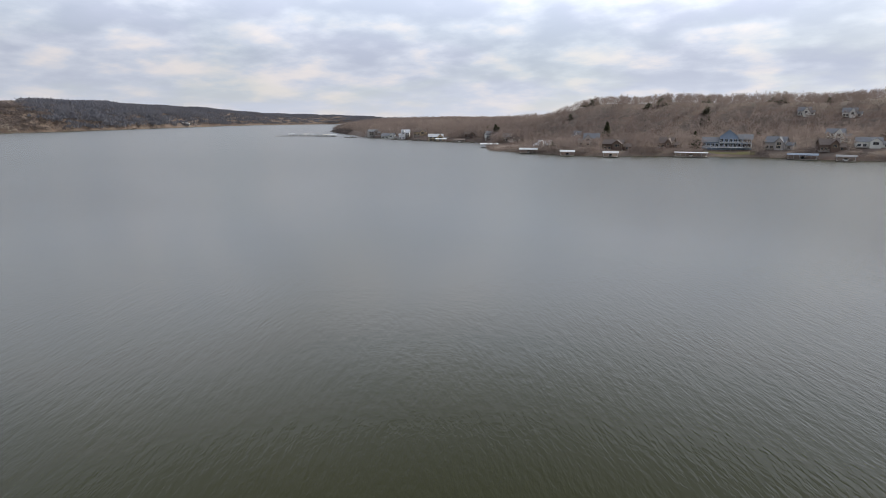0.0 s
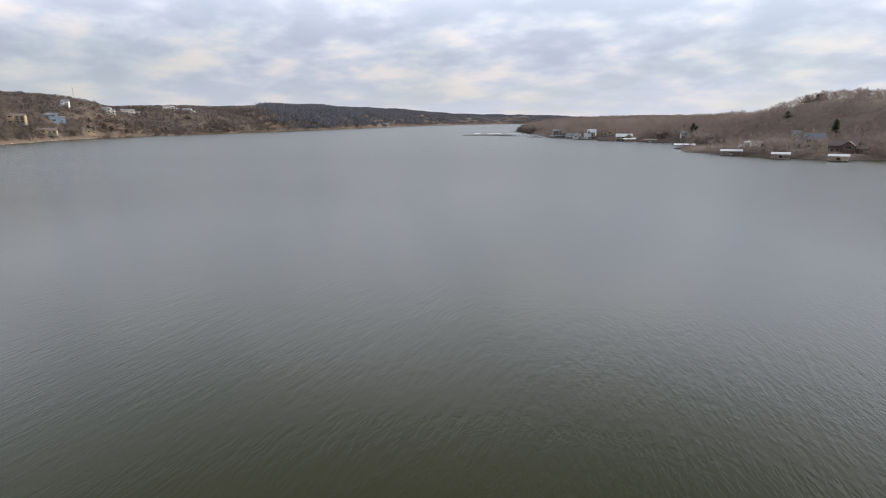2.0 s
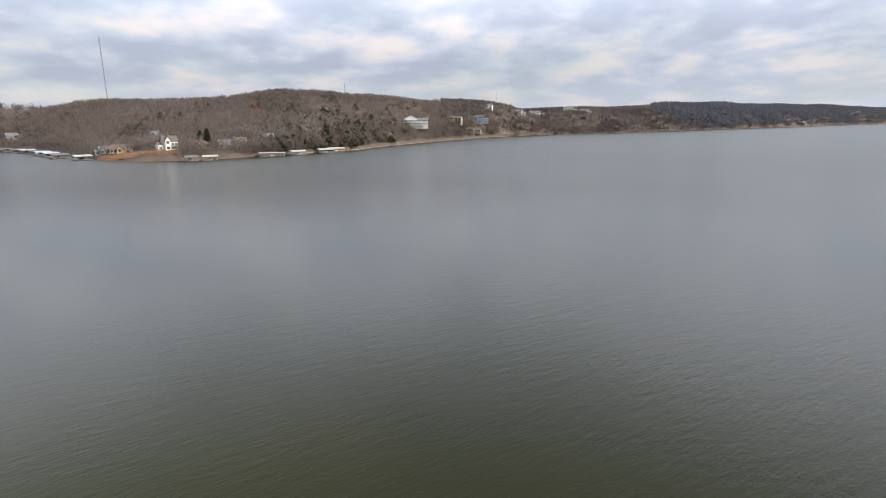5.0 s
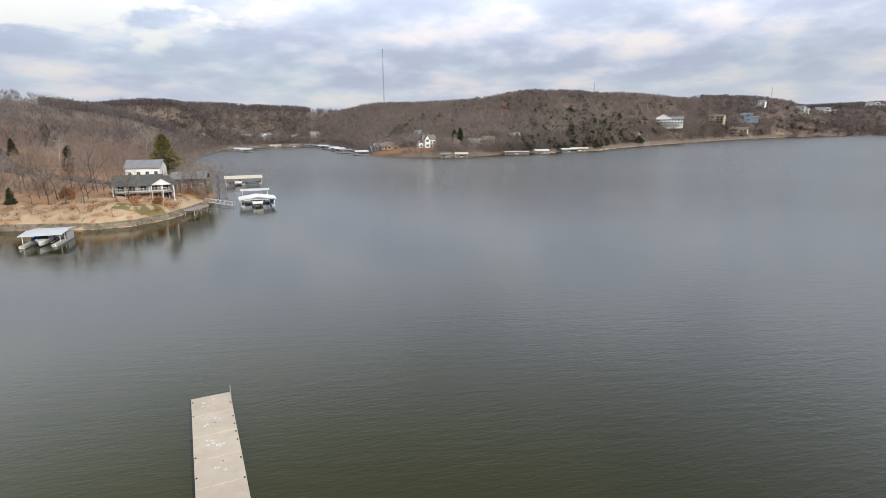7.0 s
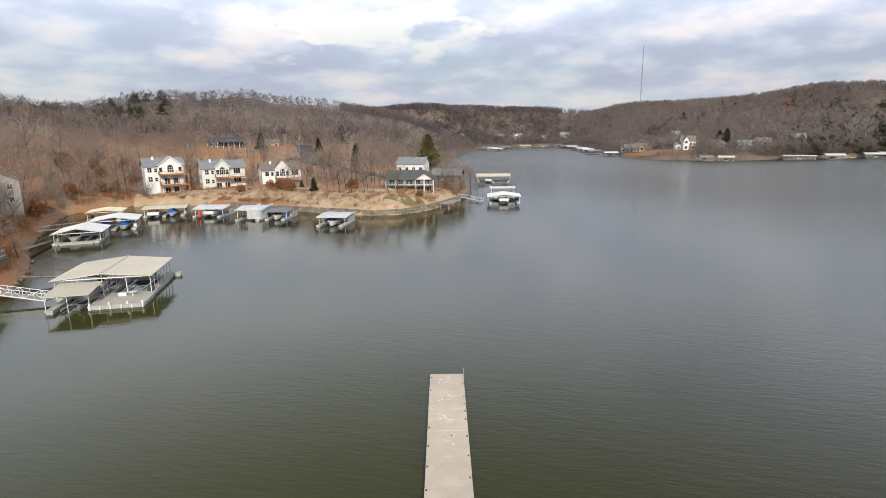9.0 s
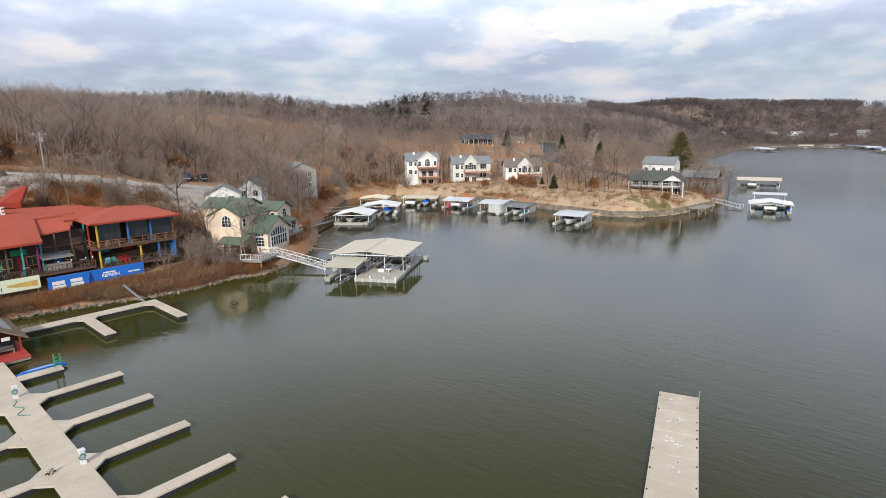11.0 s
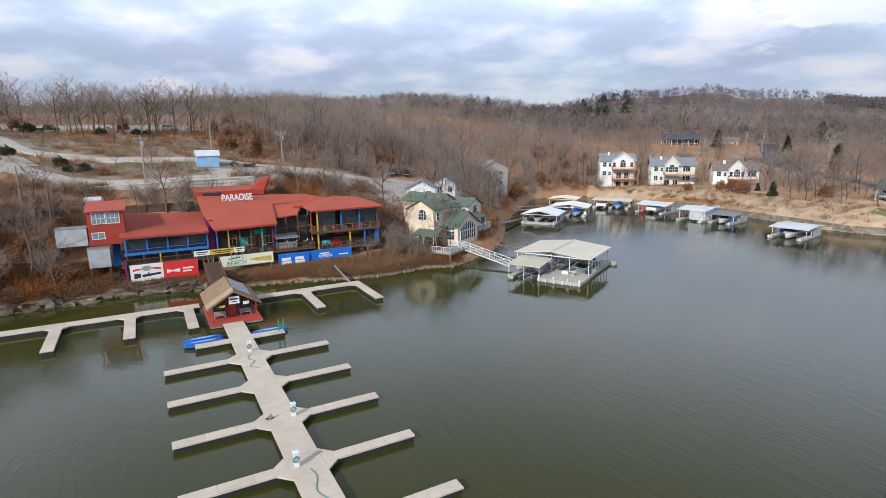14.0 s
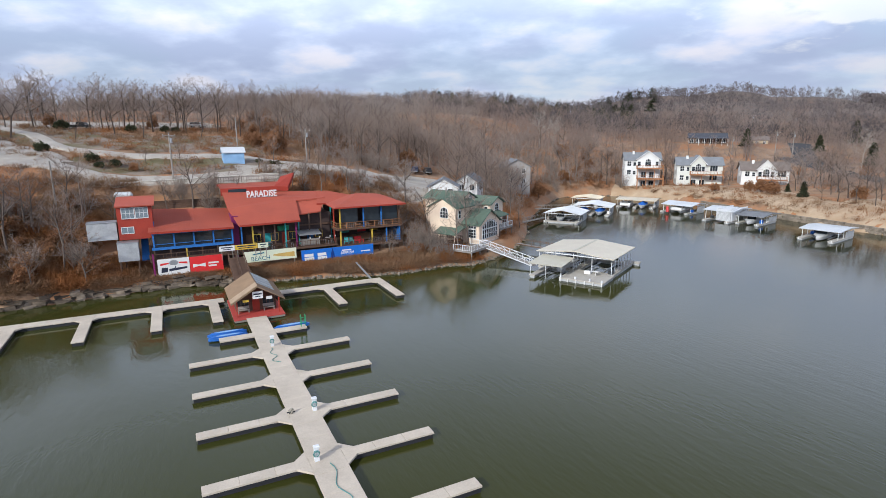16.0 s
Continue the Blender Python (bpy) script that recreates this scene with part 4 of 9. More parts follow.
# ---------------------------------------------------------------- the red restaurant on the bank
def restaurant():
    t = thing("restaurant", bank_pose(0, 91), "long red-roofed lakeside restaurant with blue trim and open decks", "restaurant")
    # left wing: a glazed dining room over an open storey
    # near-black blocks stand in for the shaded depth of the storeys
    part("wall", Shape().box(-3.3, 1.2, 0.6, 7.6, 9.0, 5.2), SHADE_WALL, t)
    part("wall", Shape().box(-3.3, 0.35, 5.2, 7.6, 9.0, 7.75), SHADE_WALL, t)
    part("floor_beam", Shape().box(-3.6, -0.1, 5.05, 7.9, 0.6, 5.42), BLUE_PAINT, t)
    part("trim", Shape().box(-3.5, 0.0, 7.38, 7.8, 0.3, 7.66), BLUE_PAINT, t)
    for i in range(5):
        x = -3.4 + 2.78 * i
        part("post", Shape().box(x, 0.0, 5.424, x + 0.22, 0.3, 7.376), BLUE_PAINT, t)
        if i < 4:
            part("pane", Shape().box(x + 0.24, 0.2, 5.5, x + 2.74, 0.25, 7.3), GLASS, t)
    part("rail", Shape().box(-3.3, 0.02, 5.85, 7.6, 0.1, 5.93), BLUE_PAINT, t)
    roof = part("roof", Shape().slab([(-3.9, -0.7, 7.9), (8.1, -0.7, 7.8), (8.2, 8.6, 9.7), (-3.6, 8.6, 10.35)], 0.22), RED_ROOF, t)
    s = Shape()
    for i in range(1, 30):
        x = i / 30
        s.beam((-3.9 + 12.0 * x, -0.7, 7.91 - 0.1 * x), (-3.6 + 11.8 * x, 8.6, 10.36 - 0.65 * x), 0.04, 0.03)
    part("roof_seam", s, RED_ROOF, roof)
    # lower gallery of the left wing
    part("gallery", Shape().box(-4.0, -0.6, 3.35, 8.6, 1.2, 3.55), BROWN_WOOD, t)
    for i in range(6):
        x = -3.4 + 2.2 * i
        part("gallery_post", Shape().box(x, -0.3, 0.2, x + 0.18, -0.1, 5.05), YELLOW_PAINT if i == 2 else BROWN_WOOD, t)
    add_rail(t, [(-4.0, -0.5, 3.55), (8.6, -0.5, 3.55)], 0.95, BROWN_WOOD)
    part("corner_post", Shape().box(-3.7, -0.75, 0.0, -3.45, -0.5, 4.6), MAGENTA_PAINT, t)
    stair = part("stair", Shape().beam((-4.6, 1.2, 3.5), (-4.6, 4.8, 6.6), 1.0, 0.2), BLUE_PAINT, t)
    for i in range(8):
        part("tread", Shape().box(-5.1, 1.2 + 0.45 * i, 3.62 + 0.385 * i, -4.1, 1.55 + 0.45 * i, 3.68 + 0.385 * i), BLUE_PAINT, stair)
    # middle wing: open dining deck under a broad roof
    part("wall", Shape().box(9.0, 3.2, 0.6, 24.5, 12.0, 8.6), SHADE_WALL, t)
    part("wall", Shape().box(8.0, 1.5, 0.6, 9.0, 9.0, 9.2), MAGENTA_PAINT, t)
    part("deck", Shape().box(8.4, -0.4, 3.2, 24.6, 3.2, 3.5), BROWN_WOOD, t)
    for i, mat in enumerate((BLUE_PAINT, YELLOW_PAINT, BROWN_WOOD, BROWN_WOOD, TEAL_PAINT, MAGENTA_PAINT)):
        x = 9.1 + 1.72 * i
        part("post", Shape().box(x, -0.1, 3.5, x + 0.2, 0.1, 8.0), mat, t)
    add_rail(t, [(8.6, -0.35, 3.5), (24.5, -0.35, 3.5)], 0.95, BROWN_WOOD)
    roof = part("roof", Shape().slab([(8.9, -0.9, 7.95), (18.4, -0.9, 8.1), (19.2, 5.6, 10.7), (24.2, 5.6, 10.9), (24.4, 9.6, 11.7), (7.6, 9.6, 12.3), (7.8, 4.0, 10.2)], 0.24), RED_ROOF, t)
    s = Shape()
    for i in range(1, 18):
        x = 8.6 + 0.58 * i
        s.beam((x, -0.85, 7.98 + 0.015 * i), (x + 0.05, 9.5, 12.25 - 0.03 * i), 0.04, 0.03)
    part("roof_seam", s, RED_ROOF, roof)
    part("roof", Shape().slab([(18.0, 1.9, 8.7), (22.6, 2.2, 9.0), (24.0, 5.7, 10.6), (18.7, 5.7, 10.4)], 0.22), RED_ROOF, t)
    part("fascia", Shape().beam((8.9, -0.92, 7.86), (18.4, -0.92, 8.01), 0.06, 0.3), RED_PAINT, t)
    part("fascia", Shape().beam((-3.9, -0.72, 7.8), (8.1, -0.72, 7.7), 0.06, 0.3), RED_PAINT, t)
    # recessed porch between the wings, with a shelf roof and green neon-framed bar sign
    for x, mat in ((18.6, TEAL_PAINT), (20.4, BROWN_WOOD), (22.4, BROWN_WOOD)):
        part("post", Shape().box(x, 2.0, 3.5, x + 0.18, 2.18, 8.8), mat, t)
    part("awning", Shape().slab([(18.2, -0.2, 5.5), (22.0, -0.2, 5.5), (22.0, 2.4, 5.9), (18.2, 2.4, 5.9)], 0.12), GREY_METAL, t)
    part("bar_counter", Shape().box(18.6, 0.4, 3.504, 21.8, 0.9, 4.6), GREY_WOOD, t)
    part("sign", Shape().box(15.3, 3.0, 6.0, 17.2, 3.15, 6.8), GREEN_PAINT, t)
    part("balcony", Shape().box(18.6, 3.0, 6.5, 24.6, 5.2, 6.75), BROWN_WOOD, t)
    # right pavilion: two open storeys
    part("wall", Shape().box(25.2, 6.0, 0.5, 36.2, 11.0, 9.4), SHADE_WALL, t)
    part("wall", Shape().box(35.9, 0.3, 2.95, 36.2, 5.996, 5.646), BLUE_PAINT, t)
    part("floor", Shape().box(24.6, -0.4, 2.65, 36.6, 6.0, 2.95), BROWN_WOOD, t)
    part("floor", Shape().box(24.6, -0.4, 5.65, 36.6, 6.0, 5.95), BROWN_WOOD, t)
    for x, mat in ((25.2, YELLOW_PAINT), (30.9, YELLOW_PAINT), (33.6, BLUE_PAINT), (36.1, BLUE_PAINT)):
        part("post", Shape().box(x, -0.2, 2.95, x + 0.22, 0.02, 5.65), mat, t)
    for x, mat in ((25.2, YELLOW_PAINT), (29.4, BLUE_PAINT), (32.7, BLUE_PAINT), (36.1, BROWN_WOOD)):
        part("post", Shape().box(x, -0.2, 5.95, x + 0.2, 0.02, 9.55), mat, t)
    for y, mat in ((2.0, RED_PAINT), (4.0, TEAL_PAINT)):
        part("post", Shape().box(24.7, y, 2.95, 24.9, y + 0.2, 9.55), mat, t)
    for x in (25.6, 29.7, 33.0):
        part("screen", Shape().box(x, 0.35, 6.9, x + 3.0, 0.38, 9.45), GLASS, t, "dark mesh screen")
    add_rail(t, [(24.65, 5.9, 5.95), (24.65, -0.3, 5.95), (36.5, -0.3, 5.95), (36.5, 5.9, 5.95)], 1.0, DECK_WOOD, balusters=False)
    add_rail(t, [(25.4, -0.3, 2.95), (36.5, -0.3, 2.95)], 0.95, BROWN_WOOD, balusters=False)
    for x in (25.2, 28.8, 32.4, 36.0):
        part("pile", Shape().box(x, 0.4, -0.4, x + 0.25, 0.65, 2.65), BROWN_WOOD, t)
    # hipped roof of the pavilion
    e, top = 9.75, 10.95
    a, b, c, d = (24.2, -1.0, e), (37.2, -1.0, e), (37.0, 8.0, e + 0.4), (23.8, 8.0, e + 0.4)
    p, q = (30.4, 6.4, 11.2), (34.4, 6.2, top)
    roof = part("roof", Shape().slab([a, b, q, p], 0.2).slab([b, c, q], 0.2).slab([d, a, p], 0.2).slab([c, d, p, q], 0.2), RED_ROOF, t)
    part("fascia", Shape().beam((24.2, -1.02, 9.66), (37.2, -1.02, 9.66), 0.06, 0.26), RED_PAINT, t)
    # raised back tier with the name board
    part("parapet", Shape().box(7.4, 9.6, 11.7, 16.3, 10.0, 12.95), RED_PAINT, t)
    part("parapet", Shape().slab([(16.3, 9.62, 12.95), (18.7, 9.7, 12.75), (21.0, 15.2, 14.9), (18.5, 15.2, 14.2)], 0.8), RED_PAINT, t)
    part("back_roof", Shape().slab([(7.4, 10.004, 12.9), (16.3, 10.004, 12.85), (18.4, 15.5, 13.3), (7.4, 15.5, 13.3)], 0.2), RED_ROOF, t)
    part("back_window", Shape().box(8.6, 9.55, 12.2, 11.6, 9.596, 12.75), GLASS, t)
    # hipped link between the broad roof and the pavilion
    part("roof", Shape().slab([(22.4, 4.0, 10.1), (25.9, 4.0, 9.95), (25.4, 8.2, 11.8), (23.4, 8.2, 11.75)], 0.2).slab([(25.9, 4.0, 9.95), (29.0, 7.0, 11.0), (25.4, 8.2, 11.8)], 0.2), RED_ROOF, t)
    part("fascia", Shape().beam((22.4, 3.98, 10.0), (25.9, 3.98, 9.85), 0.06, 0.24), RED_PAINT, t)
    # free-standing white capitals on a rail
    board = part("name_sign", Shape().beam((11.3, 7.6, 11.42), (16.4, 7.6, 11.38), 0.08, 0.1), GREY_METAL, t, "white capital letters on a rail")
    words(board, "PARADISE", 1.55, WHITE_PAINT, pose(13.8, 7.5, 11.44, 90) @ Matrix.Diagonal((0.74, 1, 1, 1)), 0.05, 0.035)
    # back wall doors, windows and signs seen from the lake under the roofs
    for x, mat in ((10.2, BROWN_WOOD), (13.0, TEAL_PAINT), (16.0, RED_PAINT), (20.2, BLUE_PAINT)):
        part("door", Shape().box(x, 3.14, 3.5, x + 1.1, 3.196, 5.7), mat, t)
    for x in (11.6, 14.5, 17.4, 22.0):
        add_window(t, x + 0.3, 3.16, 4.4, 1.1, 1.2, 0, YELLOW_PAINT, 2)
    for x, mat in ((27.0, TEAL_PAINT), (30.2, BANNER_RED), (32.6, BANNER_YELLOW)):
        part("sign", Shape().box(x, 5.92, 4.1, x + 1.6, 5.99, 5.1), mat, t)
    for i in range(12):
        part("joist", kept("deck_joist", lambda: Shape().box(-0.05, 0, 0, 0.05, 5.8, 0.16)), BROWN_WOOD, t).matrix_basis = pose(25.2 + 0.95 * i, 0.0, 5.486)
    return t


restaurant()


def hanging_banner(name, u, w, z, width, height, mat, label, turn=0.0):
    b = thing(name, bank_pose(u, w, z, turn), label, "banner", "banners on the restaurant")
    part("sheet", Shape().box(0, 0, 0, width, 0.04, height), mat, b)
    part("batten", Shape().box(-0.05, 0.04, height - 0.08, width + 0.05, 0.12, height), GREY_WOOD, b)
    for x in (0.3, width - 0.4):
        part("stake", Shape().box(x, 0.045, -1.4, x + 0.1, 0.14, height - 0.09), GREY_WOOD, b)
    return b


def oval(cx, cz, rx, rz, y0, y1, n=12):
    return Shape().gable([(cx + rx * math.cos(2 * math.pi * i / n), cz + rz * math.sin(2 * math.pi * i / n)) for i in range(n)], y0, y1)


TARP_NAVY = surface("deep_blue_print", (0.01, 0.05, 0.24), 0.5)
b = hanging_banner("banner", -3.1, 90.2, 1.25, 4.35, 2.5, BANNER_WHITE, "white drinks banner with a dark script mark hung below the deck")
part("emblem", oval(2.2, 1.85, 0.65, 0.4, -0.012, -0.001), GREY_METAL, b)
part("wing", Shape().gable([(0.3, 1.5), (1.5, 1.7), (1.5, 1.9), (0.4, 1.85)], -0.012, -0.001).gable([(2.9, 1.7), (4.1, 1.5), (4.0, 1.85), (2.9, 1.9)], -0.012, -0.001), BANNER_RED, b)
part("script_bar", Shape().gable([(0.4, 0.4), (1.3, 0.5), (1.35, 1.15), (0.5, 1.2)], -0.012, -0.001).gable([(1.5, 0.55), (4.0, 0.8), (4.0, 1.1), (1.5, 0.95)], -0.012, -0.001).gable([(2.2, 0.9), (2.35, 0.9), (2.5, 1.3), (2.35, 1.3)], -0.011, -0.001), INK, b)
b = hanging_banner("banner", 1.3, 90.2, 1.1, 4.75, 2.6, BANNER_RED, "red drinks banner with a white bow-tie mark hung below the deck")
part("emblem", Shape().gable([(0.4, 0.9), (1.2, 1.1), (2.2, 0.9), (2.2, 1.5), (1.2, 1.3), (0.4, 1.5)], -0.012, -0.001), BANNER_WHITE, b)
part("text_bar", Shape().box(2.6, -0.012, 1.3, 4.1, -0.001, 1.55).box(2.6, -0.012, 0.85, 3.8, -0.001, 1.1), BANNER_WHITE, b)
b = hanging_banner("banner", 9.1, 90.0, 1.9, 8.3, 1.75, BANNER_PALE, "pale green banner with a bottle picture and the word beach")
words(b, "BEACH", 0.95, TEAL_INK, pose(2.6, -0.004, 0.2, 90), 0.005)
part("script_bar", Shape().gable([(1.4, 1.12), (3.2, 1.3), (3.2, 1.5), (1.4, 1.3)], -0.012, -0.001), TEAL_INK, b)
part("bottle_picture", Shape().gable([(4.6, 0.75), (5.8, 0.5), (8.0, 0.3), (8.0, 1.15), (5.8, 1.05), (4.6, 0.95)], -0.012, -0.001), GOLD_INK, b)
b = hanging_banner("banner", 18.2, 90.0, 0.85, 12.6, 2.15, BANNER_BLUE, "long blue drinks banner with white marks hung below the deck")
for x in (0.5, 2.7):
    part("emblem", Shape().box(x, -0.012, 0.95, x + 1.5, -0.001, 1.45).box(x, -0.012, 0.35, x + 1.6, -0.001, 0.85), BANNER_WHITE, b)
part("bottle_picture", Shape().gable([(5.0, 0.3), (5.6, 0.3), (5.6, 1.2), (5.42, 1.6), (5.4, 2.0), (5.2, 2.0), (5.18, 1.6), (5.0, 1.2)], -0.01, -0.001), TARP_NAVY, b)
words(b, "REFRESH", 0.62, BANNER_WHITE, pose(7.9, -0.004, 0.85, 90), 0.005, 0.012)
part("text_bar", Shape().box(6.9, -0.012, 1.4, 8.6, -0.001, 1.6).box(10.3, -0.012, 0.95, 12.0, -0.001, 1.15), BANNER_WHITE, b)
part("wave_print", Shape().gable([(0.02, 0.02), (12.58, 0.02), (12.58, 0.45), (10.0, 0.25), (8.0, 0.15), (6.5, 0.3), (4.9, 0.12), (2.2, 0.3), (1.0, 0.12)], -0.008, -0.001), PALE_BLUE, b)
for u, w, mat, wd in ((5.6, 89.9, BANNER_WHITE, 2.3), (7.95, 89.9, BANNER_YELLOW, 3.4), (11.4, 89.9, BANNER_PALE, 1.6)):
    b = hanging_banner("small_banner", u, w, 4.15, wd, 0.8, mat, "small printed banner tied along the deck rail")
    part("text_bar", Shape().box(0.3, -0.012, 0.45, wd - 0.3, -0.001, 0.62).box(0.5, -0.012, 0.18, wd - 0.6, -0.001, 0.3), INK, b)



def deck_chair(m, mat, label):
    """A slatted garden chair with a fanned back."""
    t = thing("deck_chair", m, label, "chair", "chairs on the decks")
    part("seat", Shape().beam((0, -0.3, 0.42), (0, 0.3, 0.3), 0.6, 0.05), mat, t)
    back = Shape()
    for i in range(5):
        back.beam((-0.24 + 0.12 * i, 0.28, 0.3), (-0.3 + 0.15 * i, 0.62, 1.05), 0.1, 0.03)
    part("backrest", back, mat, t)
    for sx in (-0.34, 0.34):
        part("arm", Shape().box(sx - 0.06, -0.4, 0.6, sx + 0.06, 0.4, 0.64), mat, t)
        part("leg", Shape().box(sx - 0.04, -0.36, 0, sx + 0.04, -0.28, 0.6), mat, t)
        part("leg", Shape().box(sx - 0.04, 0.3, 0, sx + 0.04, 0.38, 0.6), mat, t)


def bar_table(m, top_mat):
    t = thing("bar_table", m, "round high table on a dark post on the open deck", "table", "tables on the decks")
    part("tabletop", Shape().rod((0, 0, 1.02), (0, 0, 1.07), 0.45, n=12), top_mat, t)
    part("pedestal", Shape().rod((0, 0, 0.03), (0, 0, 1.02), 0.05), BLACK, t)
    part("foot", Shape().rod((0, 0, 0), (0, 0, 0.03), 0.3, n=10), BLACK, t)


def bar_stool(m):
    t = thing("bar_stool", m, "dark metal bar stool on the open deck", "stool", "stools on the decks")
    part("seat", Shape().rod((0, 0, 0.72), (0, 0, 0.78), 0.19, n=10), BLACK, t)
    for sx, sy in ((-1, -1), (1, -1), (1, 1), (-1, 1)):
        part("leg", Shape().rod((sx * 0.2, sy * 0.2, 0), (sx * 0.12, sy * 0.12, 0.72), 0.02, n=5), GREY_METAL, t)


def furnish_decks():
    """Loose furniture of the restaurant's open storeys."""
    for i, (u, w, mat, word) in enumerate(((26.6, 92.2, TEAL_PAINT, "teal"), (27.6, 92.4, TEAL_PAINT, "teal"), (28.6, 92.3, BANNER_RED, "red"), (29.4, 92.6, BANNER_RED, "red"))):
        deck_chair(bank_pose(u, w, 2.954, 10 * i - 15), mat, word + " painted slatted garden chair on the lower deck")
    for u, w, z in ((31.6, 92.0, 2.954), (33.4, 92.6, 2.954), (34.8, 91.8, 2.954), (27.4, 91.9, 5.954), (30.2, 92.3, 5.954), (33.2, 91.9, 5.954), (11.0, 91.6, 3.504), (13.6, 91.9, 3.504), (16.4, 91.6, 3.504), (23.2, 91.6, 3.504)):
        bar_table(bank_pose(u, w, z), GREY_WOOD if z > 3 else BROWN_WOOD)
        for k in range(3):
            a = 2.1 * k + u
            bar_stool(bank_pose(u + 0.75 * math.cos(a), w + 0.75 * math.sin(a), z))
    for u in (20.0, 21.6, 23.4, 24.3):
        lamp = thing("deck_lamp", bank_pose(u, 90.75, 3.504), "short white lamp post on the deck edge", "lamp", "lamps on the deck")
        part("post", Shape().rod((0, 0, 0), (0, 0, 1.25), 0.035), BROWN_WOOD, lamp)
        part("globe", Shape().rod((0, 0, 1.25), (0, 0, 1.4), 0.06, 0.1, 8).rod((0, 0, 1.4), (0, 0, 1.5), 0.1, 0.05, 8), WHITE_PAINT, lamp)


furnish_decks()


def red_tower():
    t = thing("red_annex", bank_pose(-7.7, 92.2), "two-storey red clapboard annex with white-framed windows", "building")
    part("wall", Shape().box(0, 0, 6.8, 4.6, 4.6, 11.85), RED_PAINT, t)
    for i in range(17):
        part("clapboard", kept("clapboard", lambda: Shape().side([(-0.035, 0), (-0.004, 0), (-0.004, 0.27)], 0.0, 4.6)), RED_PAINT, t).matrix_basis = pose(0, 0, 6.85 + 0.29 * i)
    for x in (0.3, 3.9):
        part("stilt", Shape().box(x, 0.2, 1.0, x + 0.3, 0.5, 6.8), BROWN_WOOD, t)
    part("landing", Shape().box(4.604, -0.2, 6.7, 5.9, 3.0, 6.9), BROWN_WOOD, t)
    part("door", Shape().box(4.604, 0.4, 6.904, 4.68, 1.4, 9.1), BLUE_PAINT, t, "blue door")
    part("roof", Shape().slab([(-0.15, -0.45, 11.9), (5.0, -0.45, 11.9), (5.0, 4.9, 12.75), (-0.15, 4.9, 12.8)], 0.18), RED_ROOF, t)
    add_window(t, 1.45, -0.02, 10.0, 1.55, 1.5, 0, WHITE_PAINT, 3, 2, glass=PALE_GLASS)
    add_window(t, 3.25, -0.02, 10.0, 1.55, 1.5, 0, WHITE_PAINT, 3, 2, glass=PALE_GLASS)
    add_window(t, 1.2, -0.02, 7.8, 1.5, 0.85, 0, WHITE_PAINT, 2, glass=PALE_GLASS)
    for u, w, z, sx, sy, sz in ((-8.0, 90.4, 3.9, 2.7, 1.8, 2.7), (-11.7, 92.6, 6.9, 3.8, 2.2, 2.55)):
        k = thing("cold_store", bank_pose(u, w, z), "pale grey steel walk-in cooler on a wooden stand", "cooler", "coolers by the restaurant")
        part("cabinet", Shape().box(0, 0, 0, sx, sy, sz, 0.05), PALE_SHEET, k)
        part("lid", Shape().box(-0.06, -0.06, sz + 0.002, sx + 0.06, sy + 0.06, sz + 0.1, 0.02), GREY_METAL, k)
        for x in (0.1, sx - 0.25):
            for y in (0.1, sy - 0.25):
                part("leg", Shape().box(x, y, -4.4, x + 0.15, y + 0.15, -0.002), BROWN_WOOD, k)


red_tower()


# ---------------------------------------------------------------- roads and yards behind the restaurant
def road_strip(name, pts, width, mat, label, lift=0.32, ragged=0.3):
    """A road draped over the ground along a smoothed line."""
    p = [Vector(q) for q in pts]
    line = []
    for i in range(len(p) - 1):
        a, b, c, d = p[max(i - 1, 0)], p[i], p[i + 1], p[min(i + 2, len(p) - 1)]
        n = max(2, int((c - b).length / 1.5))
        for k in range(n):
            s = k / n
            line.append(0.5 * ((2 * b) + (c - a) * s + (2 * a - 5 * b + 4 * c - d) * s * s + (3 * b - a - 3 * c + d) * s**3))
    line.append(p[-1])
    cols = 11
    xy = []
    for i, q in enumerate(line):
        dirn = (line[min(i + 1, len(line) - 1)] - line[max(i - 1, 0)]).normalized()
        side = Vector((-dirn.y, dirn.x))
        for k in range(cols):
            e = q + side * width * (k / (cols - 1) - 0.5) * (1.12 + ragged * noise.noise((i * 0.45, 5.0 if k < cols / 2 else 9.0, width)) + 0.5 * ragged * noise.noise((i * 1.7, k * 3.0, width)))
            xy.append((e.x, e.y))
    a = np.array(xy)
    z = rough_ground(a[:, 0], a[:, 1], ground_height(a[:, 0], a[:, 1])) + lift
    z[0::cols] -= lift + 0.3
    z[cols - 1 :: cols] -= lift + 0.3
    v = [(x, y, h) for (x, y), h in zip(xy, z)]
    s = Shape()
    s.add(v, [(i * cols + k, i * cols + k + 1, (i + 1) * cols + k + 1, (i + 1) * cols + k) for i in range(len(line) - 1) for k in range(cols - 1)])
    ob = new(name, s.mesh(name))
    ob.data.materials.append(mat)
    for f in ob.data.polygons:
        f.use_smooth = True
    return tagged(ob, label, name.split("_")[0], kind="structure")


